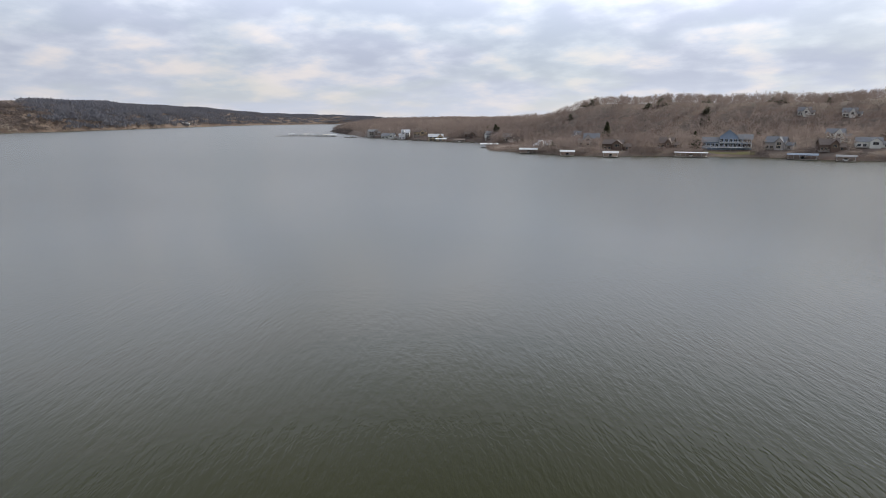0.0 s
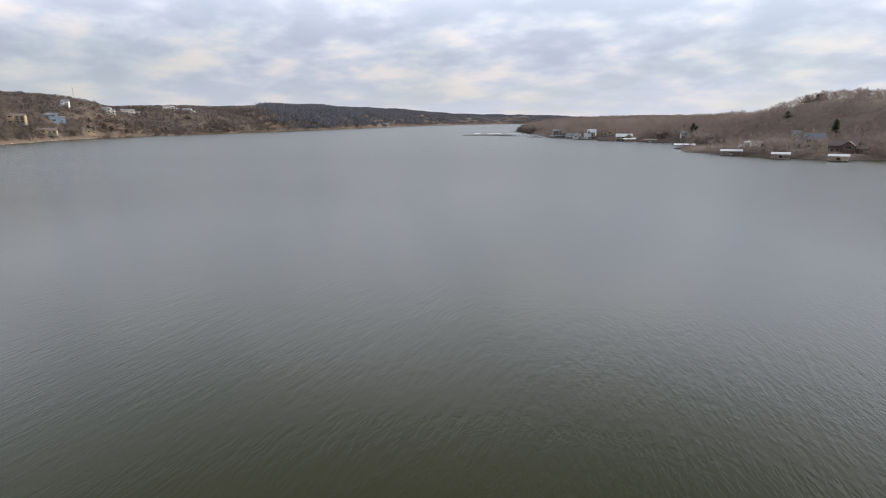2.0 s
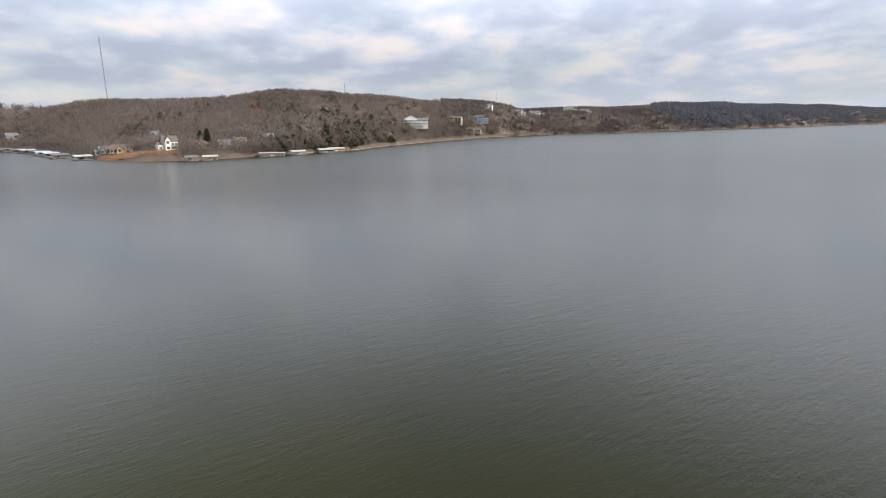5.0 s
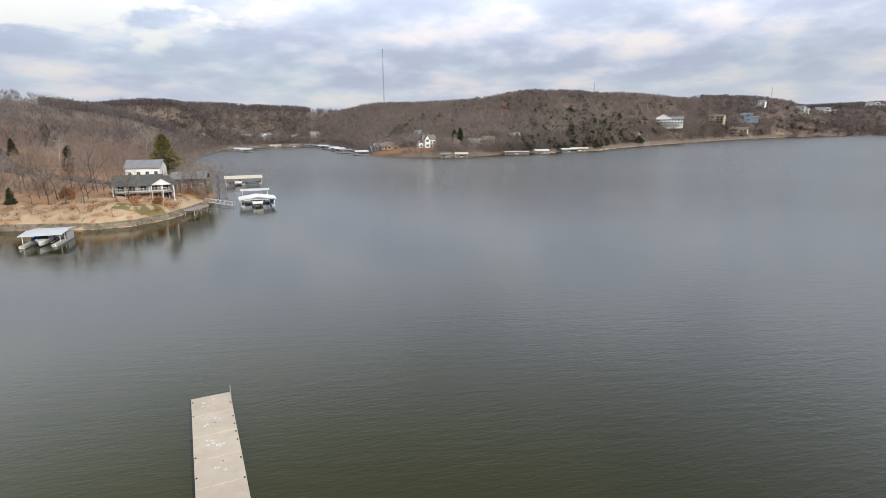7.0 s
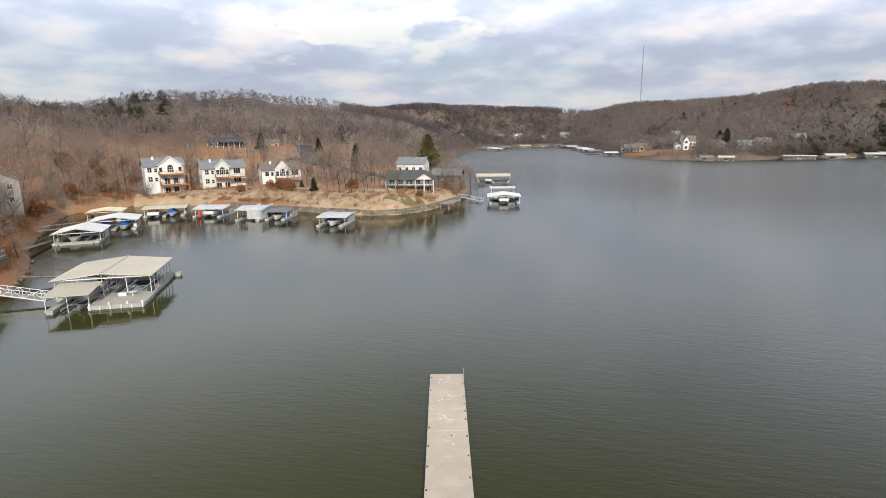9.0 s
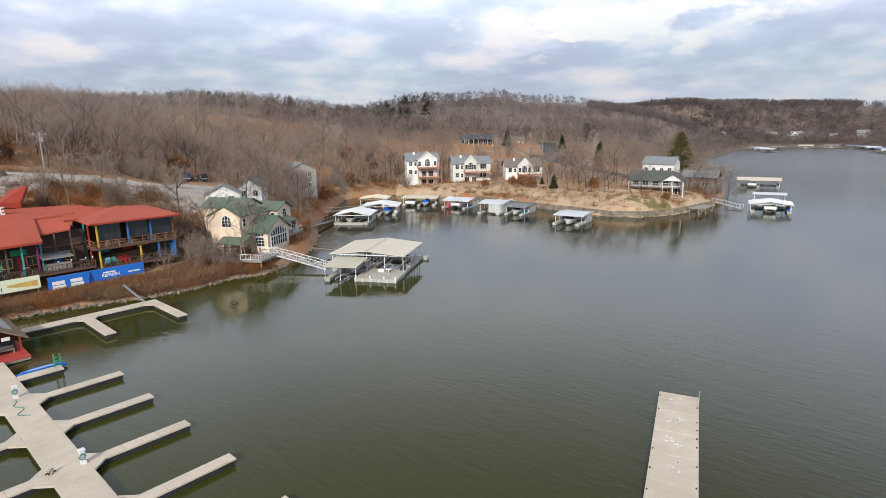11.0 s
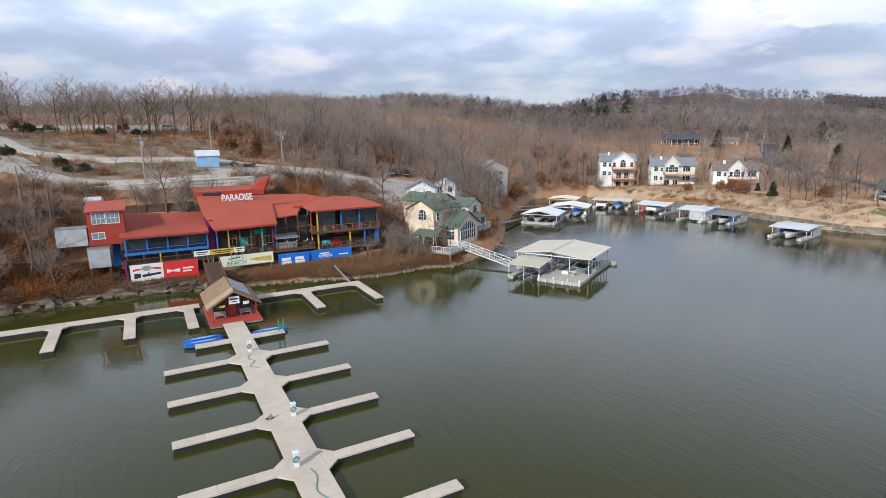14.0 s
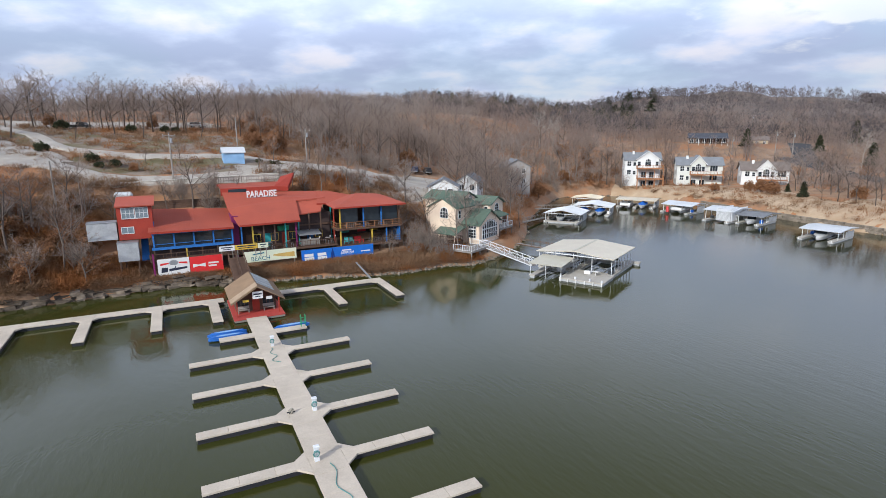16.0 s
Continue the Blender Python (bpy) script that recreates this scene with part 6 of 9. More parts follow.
def boat_dock(x, y, turn, w, l, eave, rise, roof_mat, label, along="y", deck_h=0.45, wells=1, panel=None, lip=1.6, curtain=None, front=False, ribs=0.6):
    """A roofed floating boat dock: U-shaped deck on floats, posts, a low metal roof. Its open end looks along -y."""
    t = thing("boat_dock", pose(x, y, 0, 0, 0, turn), label, "boat dock", "roofed boat docks")
    eave *= 0.84
    wd = 1.1
    decks = [(-w / 2, -lip, -w / 2 + wd, l), (w / 2 - wd, -lip, w / 2, l), (-w / 2 + wd + 0.004, l - 1.5, w / 2 - wd - 0.004, l)]
    if front:
        decks.append((-w / 2 + wd + 0.004, -lip, w / 2 - wd - 0.004, -lip + 1.3))
    for k in range(1, wells):
        c = -w / 2 + w * k / wells
        decks.append((c - 0.5, -lip, c + 0.5, l - 1.504))
    for x0, y0, x1, y1 in decks:
        d = part("deck", Shape().box(x0, y0, deck_h - 0.14, x1, y1, deck_h), DOCK_DECK if panel is None else panel, t)
        part("float", Shape().box(x0 + 0.08, y0 + 0.1, -0.3, x1 - 0.08, y1 - 0.1, deck_h - 0.144), PALE_SHEET, d)
    n = max(2, round(l / 3) + 1)
    for sx in (-w / 2 + 0.1, w / 2 - 0.1):
        for i in range(n):
            yy = 0.1 + (l - 0.2) * i / (n - 1)
            part("post", kept(("dock_post", eave), lambda: Shape().box(-0.05, -0.05, 0, 0.05, 0.05, eave - deck_h)), WHITE_METAL, t).matrix_basis = pose(sx, yy, deck_h)
    gable_roof(t, -w / 2, 0, w / 2, l, eave, eave + rise, roof_mat, along, 0.45, None, 0.1, ribs)
    if along == "y":
        for yy in (-0.1, l - 0.02):
            part("truss", Shape().beam((-w / 2, yy, eave - 0.12), (w / 2, yy, eave - 0.12), 0.08, 0.12), WHITE_METAL, t)
    else:
        for sx in (-w / 2, w / 2):
            part("truss", Shape().beam((sx, 0, eave - 0.12), (sx, l, eave - 0.12), 0.08, 0.12), WHITE_METAL, t)
    if curtain:
        x0, x1, y0, mat = curtain
        part("curtain", Shape().box(x0, y0, deck_h, x1, y0 + 0.06, eave - 0.2), mat, t)
    for i in range(4):
        part("bumper", kept("dock_bumper", lambda: Shape().rod((0, 0, 0), (0, 0, 0.5), 0.09)), BANNER_WHITE, t).matrix_basis = pose(-w / 2 + 0.4 + (w - 0.8) * i / 3, -lip - 0.1 if i in (0, 3) else l + 0.1, 0.1)
    rng = random.Random(int(x * 7 + y * 3))
    for k in range(wells):
        c = -w / 2 + w * (k + 0.5) / wells
        part("boat_lift", Shape().beam((c - 1.3, 0.8, 0.35), (c - 1.3, l - 2.0, 0.35), 0.18, 0.18).beam((c + 1.3, 0.8, 0.35), (c + 1.3, l - 2.0, 0.35), 0.18, 0.18).beam((c - 1.3, l * 0.4, 0.35), (c + 1.3, l * 0.4, 0.35), 0.14, 0.14), GREY_METAL, t)
    for k in range(3):
        yy = rng.uniform(0.5, l - 2)
        sx = rng.choice((-1, 1)) * (w / 2 - 0.55)
        part("dock_box", Shape().box(sx - 0.3, yy, deck_h, sx + 0.3, yy + rng.uniform(0.6, 1.3), deck_h + rng.uniform(0.5, 0.8), 0.04), rng.choice((BANNER_WHITE, HULL_DARK, TARP_BLUE, GREY_WOOD)), t)
    part("side_screen", Shape().box(w / 2 - 0.06, l * 0.45, deck_h, w / 2 - 0.02, l - 0.2, eave - 0.5), PALE_SHEET, t)
    part("locker", Shape().box(w / 2 - 1.0, l - 1.2, deck_h, w / 2 - 0.2, l - 0.3, deck_h + 0.9, 0.03), BANNER_WHITE, t)
    return t


def gangplank(p, q, label, width=1.1, rail=WHITE_METAL, truss=False):
    """A walkway between two places with side rails."""
    p, q = Vector(p), Vector(q)
    t = thing("gangplank", pose(p.x, p.y, p.z), label, "gangway", "walkways to the boat docks")
    d = q - p
    side = Vector((-d.y, d.x, 0)).normalized() * (width / 2)
    part("deck", Shape().beam((0, 0, 0), d, width, 0.12), GREY_WOOD, t)
    for s in (-1, 1):
        sh = Shape()
        a, b = side * s, d + side * s
        up = Vector((0, 0, 1.0))
        sh.beam(a + up, b + up, 0.07, 0.07).beam(a, b, 0.08, 0.14)
        n = max(2, int(d.length / 1.5))
        for i in range(n + 1):
            e = a.lerp(b, i / n)
            sh.beam(e, e + up, 0.06, 0.06)
            if truss and i < n:
                f = a.lerp(b, (i + 1) / n)
                sh.beam(e + up * (i % 2), f + up * (1 - i % 2), 0.05, 0.05)
        part("railing", sh, rail, t)
    return t


def big_dock():
    """The tan-roofed dock before the cream house: two wells under a wide roof, a lean-to, and a sun deck."""
    t = thing("boat_dock", pose(10.5, 85.0, 0, 0, 0, -28), "large tan metal-roofed boat dock with slim white posts", "boat dock", "roofed boat docks")
    z = 0.5
    for x0, y0, x1, y1 in ((-6.2, 1.604, -5.1, 9.8), (-0.7, 1.604, 0.4, 9.8), (5.1, 0.404, 6.2, 9.8), (-6.2, 9.804, 6.2, 11.0), (-0.4, -4.6, 6.4, 0.4), (-6.2, 0.404, 5.096, 1.6), (-5.0, -5.4, -4.0, 0.4), (4.6, 11.2, 7.2, 12.2)):
        d = part("deck", Shape().box(x0, y0, z - 0.16, x1, y1, z), DOCK_DECK, t)
        part("float", Shape().box(x0 + 0.12, y0 + 0.12, -0.3, x1 - 0.12, y1 - 0.12, z - 0.164), PALE_SHEET, d)
        n = max(2, int((y1 - y0) / 0.6))
        for i in range(n):
            part("plank", kept(("dock_plank", round(x1 - x0, 2), round((y1 - y0) / n, 3)), lambda: Shape().box(0.02, 0.015, 0, x1 - x0 - 0.02, (y1 - y0) / n - 0.015, 0.04)), DOCK_DECK, d).matrix_basis = pose(x0, y0 + (y1 - y0) * i / n, z + 0.004)
    for xx in (-6.0, -0.2, 5.9):
        for i in range(7):
            part("post", kept("dock_tall_post", lambda: Shape().box(-0.045, -0.045, 0, 0.045, 0.045, 2.75)), WHITE_METAL, t).matrix_basis = pose(xx, 0.5 + 1.65 * i, z)
    for xx in (-3.2, 2.8):
        for yy in (0.6, 10.4):
            part("post", kept("dock_tall_post", None), WHITE_METAL, t).matrix_basis = pose(xx, yy, z)
    roof = gable_roof(t, -6.2, 0.0, 6.2, 11.0, 3.15, 3.8, TAN_ROOF, "y", 0.15, None, 0.1)
    part("ridge_cap", Shape().beam((0, -0.15, 3.82), (0, 11.15, 3.82), 0.4, 0.05), OLIVE_ROOF, roof)
    for yy in (0.15, 5.4, 10.8):
        part("truss", Shape().beam((-6.1, yy, 3.05), (6.1, yy, 3.05), 0.07, 0.12), WHITE_METAL, t)
    part("lean_to", Shape().slab([(-5.1, -5.4, 2.35), (0.3, -5.4, 2.35), (0.3, -0.1, 2.75), (-5.1, -0.1, 2.75)], 0.08), OLIVE_ROOF, t)
    for xx in (-4.9, -2.4, 0.1):
        for yy in (-5.2, -0.3):
            part("post", Shape().box(xx, yy, 0.1, xx + 0.07, yy + 0.07, 2.3), WHITE_METAL, t)
    part("boat_lift", Shape().beam((-3.3, -5.0, 0.3), (-3.3, 0.0, 0.3), 0.16, 0.16).beam((-1.2, -5.0, 0.3), (-1.2, 0.0, 0.3), 0.16, 0.16).beam((-3.6, -4.2, 0.35), (-0.8, -1.0, 0.9), 0.1, 0.1).beam((-3.6, -2.0, 0.35), (-0.8, -4.6, 0.8), 0.1, 0.1), GREY_METAL, t)
    for c in (-3.0, 2.75):
        part("boat_lift", Shape().beam((c - 1.3, 2.2, 0.35), (c - 1.3, 8.8, 0.35), 0.18, 0.18).beam((c + 1.3, 2.2, 0.35), (c + 1.3, 8.8, 0.35), 0.18, 0.18).beam((c - 1.3, 5.0, 0.4), (c + 1.3, 5.0, 0.4), 0.14, 0.14), GREY_METAL, t)
    for i in range(6):
        part("bumper", kept("dock_bumper", lambda: Shape().rod((0, 0, 0), (0, 0, 0.5), 0.09)), BANNER_WHITE, t).matrix_basis = pose(-0.2 + 1.28 * i, -4.72, 0.02)
    for xx in (-0.3, 2.0, 4.2, 6.0):
        part("cleat", Shape().box(xx, -4.5, 0.55, xx + 0.22, -4.3, 0.9, 0.03), WHITE_METAL, t)
    part("table", Shape().box(3.4, -1.2, 1.15, 4.4, -0.5, 1.2).rod((3.9, -0.85, 0.54), (3.9, -0.85, 1.15), 0.06), BANNER_WHITE, t)
    part("locker", Shape().box(2.0, -0.6, 0.55, 3.0, 0.0, 1.0, 0.03), BANNER_WHITE, t)
    part("locker", Shape().box(5.2, 1.0, 0.55, 5.9, 2.0, 1.1, 0.03), HULL_DARK, t)


OLIVE_ROOF = surface("weathered_olive_tin", (0.50, 0.47, 0.37), 0.5, second=(0.42, 0.39, 0.31), scale=0.4, fine=5)
big_dock()
boat(pose(9.6, 88.4, 0.2, 0, 0, 242), "runabout", "white runabout on a lift under the tan roof")
boat(pose(18.2, 96.3, 0.15, 0, 0, 242), "dark", "dark-hulled boat moored behind the tan-roofed dock")
gangplank((-4.3, 96.9, 2.0), (4.6, 88.1, 0.6), "long white truss gangway from the house to the dock", 1.2, WHITE_METAL, True)
gangplank((2.2, 103.0, 1.2), (13.0, 97.5, 0.6), "thin rusty footbridge behind the tan-roofed dock", 0.8, BROWN_WOOD)

# the docks of the cove
boat_dock(13.6, 136.0, -20, 8.6, 8.5, 2.7, 0.9, WHITE_ROOF, "white-roofed boat dock with a low white railing", "y", wells=1, front=True)
boat(pose(13.6, 139.0, 0.15, 0, 0, 257), "runabout", "white runabout under a white dock roof")
boat_dock(22.5, 148.5, -18, 9.5, 8, 2.9, 0.8, WHITE_ROOF, "white-roofed boat dock with bright blue boat covers", "y", wells=2)
boat(pose(20.5, 151, 0.2, 0, 0, 252), "covered", "boat under a bright blue cover")
boat(pose(25.0, 150, 0.2, 0, 0, 252), "covered", "boat under a bright blue cover")
boat_dock(23.5, 168, -20, 8, 7, 2.8, 0.5, TAN_ROOF, "tan flat-roofed boat dock at the head of the cove", "y")
boat_dock(37.5, 164.5, -25, 10.5, 7, 2.8, 0.35, TAN_ROOF, "tan low-roofed boat dock with a covered boat", "x", wells=2)
boat(pose(35.2, 166, 0.2, 0, 0, 250), "pontoon", "silver pontoon boat under a tan dock roof")
boat(pose(39.5, 164.5, 0.2, 0, 0, 250), "covered", "boat under a bright blue cover on its lift")
boat_dock(46.1, 154.15, -45, 8.0, 7.5, 2.75, 0.6, WHITE_ROOF, "white-roofed boat dock with red and blue water toys", "x", wells=1)
boat(pose(48.0, 156.0, 0.2, 0, 0, 225), "pontoon", "white pontoon boat in a dock with a white roof")
toy = thing("water_toy", pose(43.4, 153.2, 0.46), "red plastic water toy standing on the dock", "toy")
part("tube", Shape().rod((0, 0, 0), (0, 0.1, 1.5), 0.45, 0.3, 10), RED_PLASTIC, toy)
boat_dock(51.7, 139.7, -45, 6.5, 9, 3.4, 0.5, WHITE_ROOF, "pale grey-roofed boat dock enclosed with corrugated sheet", "x", wells=1, curtain=(-0.4, 3.1, -0.3, GREY_METAL))
enc = thing("boathouse_wall", pose(51.7, 139.7, 0, 0, 0, -45), "corrugated grey steel enclosure on the boat dock", "wall")
s = Shape()
for i in range(17):
    s.box(-0.4 + 0.2 * i, -0.34, 0.45, -0.3 + 0.2 * i, -0.302, 3.3)
part("sheet", s, WHITE_METAL, enc)
s = Shape().box(-0.4, -0.24, 0.45, -0.34, 8.5, 3.4).box(3.04, -0.24, 0.45, 3.1, 8.5, 3.4)
part("side_sheet", s, WHITE_METAL, enc)
boat_dock(57.45, 135.8, -45, 5.4, 8.5, 2.6, 0.4, GREY_ROOF, "grey-roofed boat dock joined to a steel boathouse", "x", wells=1)
boat(pose(58.6, 137.0, 0.2, 0, 0, 225), "runabout", "white runabout with an outboard under a grey dock roof")
boat_dock(63.1, 116.8, -47, 6.6, 8.5, 2.6, 0.3, WHITE_ROOF, "single white-roofed boat dock off the point", "x", wells=1, lip=2.2)
boat(pose(64.2, 117.8, 0.2, 0, 0, 223), "runabout", "white boat with a black outboard under a white dock roof")
# off the tip of the point
boat_dock(121.2, 115.0, -44, 9.5, 8.0, 2.7, 0.7, WHITE_ROOF, "white gable-roofed boat dock moored off the point", "y", wells=1)
boat_dock(129.3, 123.5, -44, 7.5, 5.0, 4.4, 0.3, WHITE_ROOF, "higher flat white canopy on the same mooring", "x", wells=1)
boat(pose(123.5, 117.5, 0.2, 0, 0, 226), "pontoon", "pontoon boat with a red stripe under a white roof")
boat_dock(170.0, 168.0, -46, 14.0, 8.0, 3.2, 0.8, TAN_ROOF, "wide tan-roofed boat dock in the far cove mouth", "x", wells=2)
boat(pose(169, 170, 0.2, 0, 0, 226), "pontoon", "white pontoon boat under a tan dock roof")
gangplank((119.0, 133.0, 1.0), (118.2, 121.5, 0.5), "thin white gangway from the point to its dock", 0.9)
gangplank((3.5, 128, 1.2), (9.6, 140, 0.6), "grey wooden walkway to the white-roofed dock", 1.0, GREY_WOOD)
gangplank((8.0, 152, 1.2), (19, 158, 0.6), "grey wooden walkway at the head of the cove", 1.0, GREY_WOOD)
pier = thing("wooden_pier", pose(104.8, 121.4, 0, 0, 0, 25), "grey wooden fishing pier with braced posts", "pier")
part("deck", Shape().box(-4.5, -1.4, 1.5, 4.5, 1.4, 1.7), GREY_WOOD, pier)
for px in (-4, 0, 4):
    for py in (-1.2, 1.2):
        part("pile", Shape().rod((px, py, -1), (px, py, 1.5), 0.13), GREY_WOOD, pier)
part("brace", Shape().beam((-3.8, -1.25, 0), (0, -1.25, 1.5), 0.1, 0.12).beam((3.8, -1.25, 0), (0, -1.25, 1.5), 0.1, 0.12), GREY_WOOD, pier)


# ---------------------------------------------------------------- houses of the cove
DRY_GRASS = surface("dry_winter_grass", (0.48, 0.37, 0.255), 0.95, second=(0.36, 0.265, 0.175), scale=0.35, fine=2.4, third=(0.36, 0.25, 0.155), third_scale=0.16, bump=0.7, bump_scale=3)
GREEN_GRASS = surface("green_lawn", (0.15, 0.145, 0.06), 0.95, second=(0.22, 0.18, 0.085), scale=0.2, fine=3.0)
RED_CLAY = surface("dark_red_clay", (0.20, 0.105, 0.075), 0.95, second=(0.13, 0.08, 0.062), scale=0.1, fine=1.0)
CLAY = surface("orange_clay_bank", (0.30, 0.155, 0.075), 0.95, second=(0.24, 0.13, 0.07), scale=0.1, fine=1.2)
DARK_SHINGLE = surface("charcoal_shingle_roof", (0.055, 0.06, 0.075), 0.85, second=(0.075, 0.08, 0.095), scale=0.6, fine=9)
DARK_GREEN_ROOF = surface("dark_green_roof", (0.075, 0.085, 0.078), 0.8, second=(0.095, 0.10, 0.095), scale=0.6, fine=9)
BROWN_ROOF = surface("brown_roof", (0.20, 0.165, 0.145), 0.85, second=(0.15, 0.125, 0.11), scale=0.6, fine=9)
PALE_SIDING = surface("pale_grey_siding", (0.62, 0.62, 0.58), 0.75, second=(0.54, 0.54, 0.50), scale=0.5, fine=8)
BLUE_SIDING = surface("slate_blue_siding", (0.22, 0.28, 0.36), 0.75, second=(0.17, 0.22, 0.29), scale=0.5, fine=8)
TAN_SIDING = surface("tan_siding", (0.46, 0.37, 0.25), 0.8, second=(0.38, 0.30, 0.2), scale=0.5, fine=8)
BROWN_SIDING = surface("dark_brown_siding", (0.10, 0.07, 0.055), 0.8, second=(0.13, 0.09, 0.07), scale=0.5, fine=8)

for pts, wd, mat, lab in (
    ([polar(10.5, 200), polar(15, 197), polar(19, 190), polar(23, 180), polar(26.5, 168), polar(29.5, 157)], 11, DRY_GRASS, "bare tan earth bank below the houses"),
    ([polar(29, 161), polar(32.5, 157), polar(36, 158), polar(39, 164), polar(42, 176)], 20, DRY_GRASS, "dry tan winter grass on the point"),
    ([polar(34.2, 155.5), polar(36, 154.5), polar(38, 157)], 6, GREEN_GRASS, "faded green lawn before the point house"),
):
    road_strip("lawn", pts, wd, mat, lab, 0.42, 0.5)
road_strip("driveway", [polar(25.0, 262), polar(27.5, 245), polar(30.5, 225), polar(34, 205), polar(37.5, 205)], 5.0, ASPHALT, "dark asphalt drive behind the houses", 0.4)
road_strip("driveway", [polar(26.0, 300), polar(27.0, 262), polar(29.5, 240)], 9.0, ASPHALT, "dark asphalt drive up the hill", 0.36)


def cove_house(bearing, r, turn, z, w, eave, peak, gable_x, roof_mat, wall_mat, label, decks, low=2.6, left_rows=1):
    """A lake house: a long roof along the shore, a front gable with an arched window, and stacked decks."""
    x, y = polar(bearing, r)
    t = thing("house", pose(x, y, z, 0, 0, turn), label, "house", "white houses above the cove")
    part("wall", Shape().box(-w / 2, 0, -2.5, w / 2, 8.5, eave), wall_mat, t)
    gable_roof(t, -w / 2, 0, w / 2, 8.5, eave, peak - 0.7, roof_mat, "x", 0.5, wall_mat)
    g0, g1 = gable_x
    part("wall", Shape().box(g0, -1.3, -2.0, g1, -0.002, eave + 0.3), wall_mat, t)
    gable_roof(t, g0, -1.3, g1, 5.5, eave + 0.3, peak, roof_mat, "y", 0.45, wall_mat)
    mid = (g0 + g1) / 2
    part("rake_trim", Shape().beam((g0 - 0.4, -1.78, eave - 0.05), (mid, -1.78, peak - 0.08), 0.08, 0.22).beam((g1 + 0.4, -1.78, eave - 0.05), (mid, -1.78, peak - 0.08), 0.08, 0.22), WHITE_PAINT, t)
    add_window(t, mid, -1.34, eave - 2.3, 1.8, 1.6, 0, WHITE_PAINT, 3, 2, True)
    add_window(t, g0 + 0.7, -1.34, eave - 2.2, 0.9, 1.5, 0, WHITE_PAINT, 1, 2)
    add_window(t, g1 - 0.7, -1.34, eave - 2.2, 0.9, 1.5, 0, WHITE_PAINT, 1, 2)
    for k in range(left_rows + 1):
        zz = eave - 2.2 - 3.0 * k
        add_window(t, (-w / 2 + g0) / 2 - 0.5, -0.04, zz, 1.2, 1.5, 0, WHITE_PAINT, 2, 2)
        add_window(t, (-w / 2 + g0) / 2 + 1.3, -0.04, zz, 0.8, 1.2, 0, WHITE_PAINT, 1, 2)
        if g1 < w / 2 - 2:
            add_window(t, (w / 2 + g1) / 2, -0.04, zz, 2.2, 1.9, 0, WHITE_PAINT, 3)
        add_window(t, w / 2 + 0.04, 3.0, zz, 1.2, 1.4, 90, WHITE_PAINT, 2)
        add_window(t, -w / 2 - 0.04, 4.0, zz, 1.2, 1.4, -90, WHITE_PAINT, 2)
    for k in range(1, len(decks)):
        for xx in (mid - 1.3, mid + 1.3):
            add_window(t, xx, -1.34, decks[k][4] + 0.15, 1.5, 1.9, 0, WHITE_PAINT, 2)
    for x0, y0, x1, y1, zz in decks:
        add_deck(t, x0, y0, x1, y1, zz, DECK_WOOD, True, -low)
    part("chimney", Shape().box(g0 - 1.2, 3.0, eave, g0 - 0.5, 3.7, peak - 0.25), WHITE_PAINT, t)
    return t


cove_house(13.25, 204, -6, 3.2, 11.8, 9.2, 12.2, (-2.0, 5.2), GREY_ROOF, WHITE_PAINT, "three-storey white lake house with stacked orange wooden decks",
           [(-2.2, -4.4, 6.4, -1.35, 6.4), (-2.0, -4.6, 6.6, -1.35, 2.9), (0.0, -5.2, 6.6, -1.35, -0.2)])
cove_house(18.35, 203, -10, 3.0, 14.0, 8.0, 11.0, (-2.8, 1.6), GREY_ROOF, PALE_SIDING, "pale grey two-storey lake house with wooden decks",
           [(-3.2, -4.2, 6.8, -1.35, 4.9), (-2.0, -5.4, 6.9, -1.35, 0.9)])
cove_house(23.75, 202, -14, 4.2, 13.4, 5.6, 8.6, (-2.4, 2.4), BROWN_ROOF, WHITE_PAINT, "white lake house with a brown roof, arched window and wooden decks",
           [(-2.6, -4.0, 5.6, -1.35, 2.6), (-1.6, -4.8, 6.4, -1.35, -0.3)], left_rows=0)

x, y = polar(18.8, 276)
t = simple_house(x, y, -16, 15.5, 9, 3.2, 1.9, BROWN_SIDING, DARK_SHINGLE, "long dark single-storey house with a charcoal roof on the hill", z=15.8, cols=6, win=(1.4, 1.6))
part("porch_roof", Shape().slab([(-4, -3.2, 2.9), (8.2, -3.2, 2.9), (8.2, 0, 3.4), (-4, 0, 3.4)], 0.15), DARK_SHINGLE, t)
for i in range(6):
    part("porch_post", Shape().box(-3.8 + 2.35 * i, -3.1, -2.0, -3.65 + 2.35 * i, -2.95, 2.75), WHITE_PAINT, t)
x, y = polar(22.8, 288)
simple_house(x, y, -20, 9, 7, 2.8, 1.5, TAN_SIDING, BROWN_ROOF, "low tan outbuilding half hidden by trees on the hill", z=15.0, cols=3)
x, y = polar(34.2, 330)
simple_house(x, y, -20, 9, 7, 2.8, 1.5, GREY_SIDING, GREY_ROOF, "grey cottage among trees behind the point", cols=3)


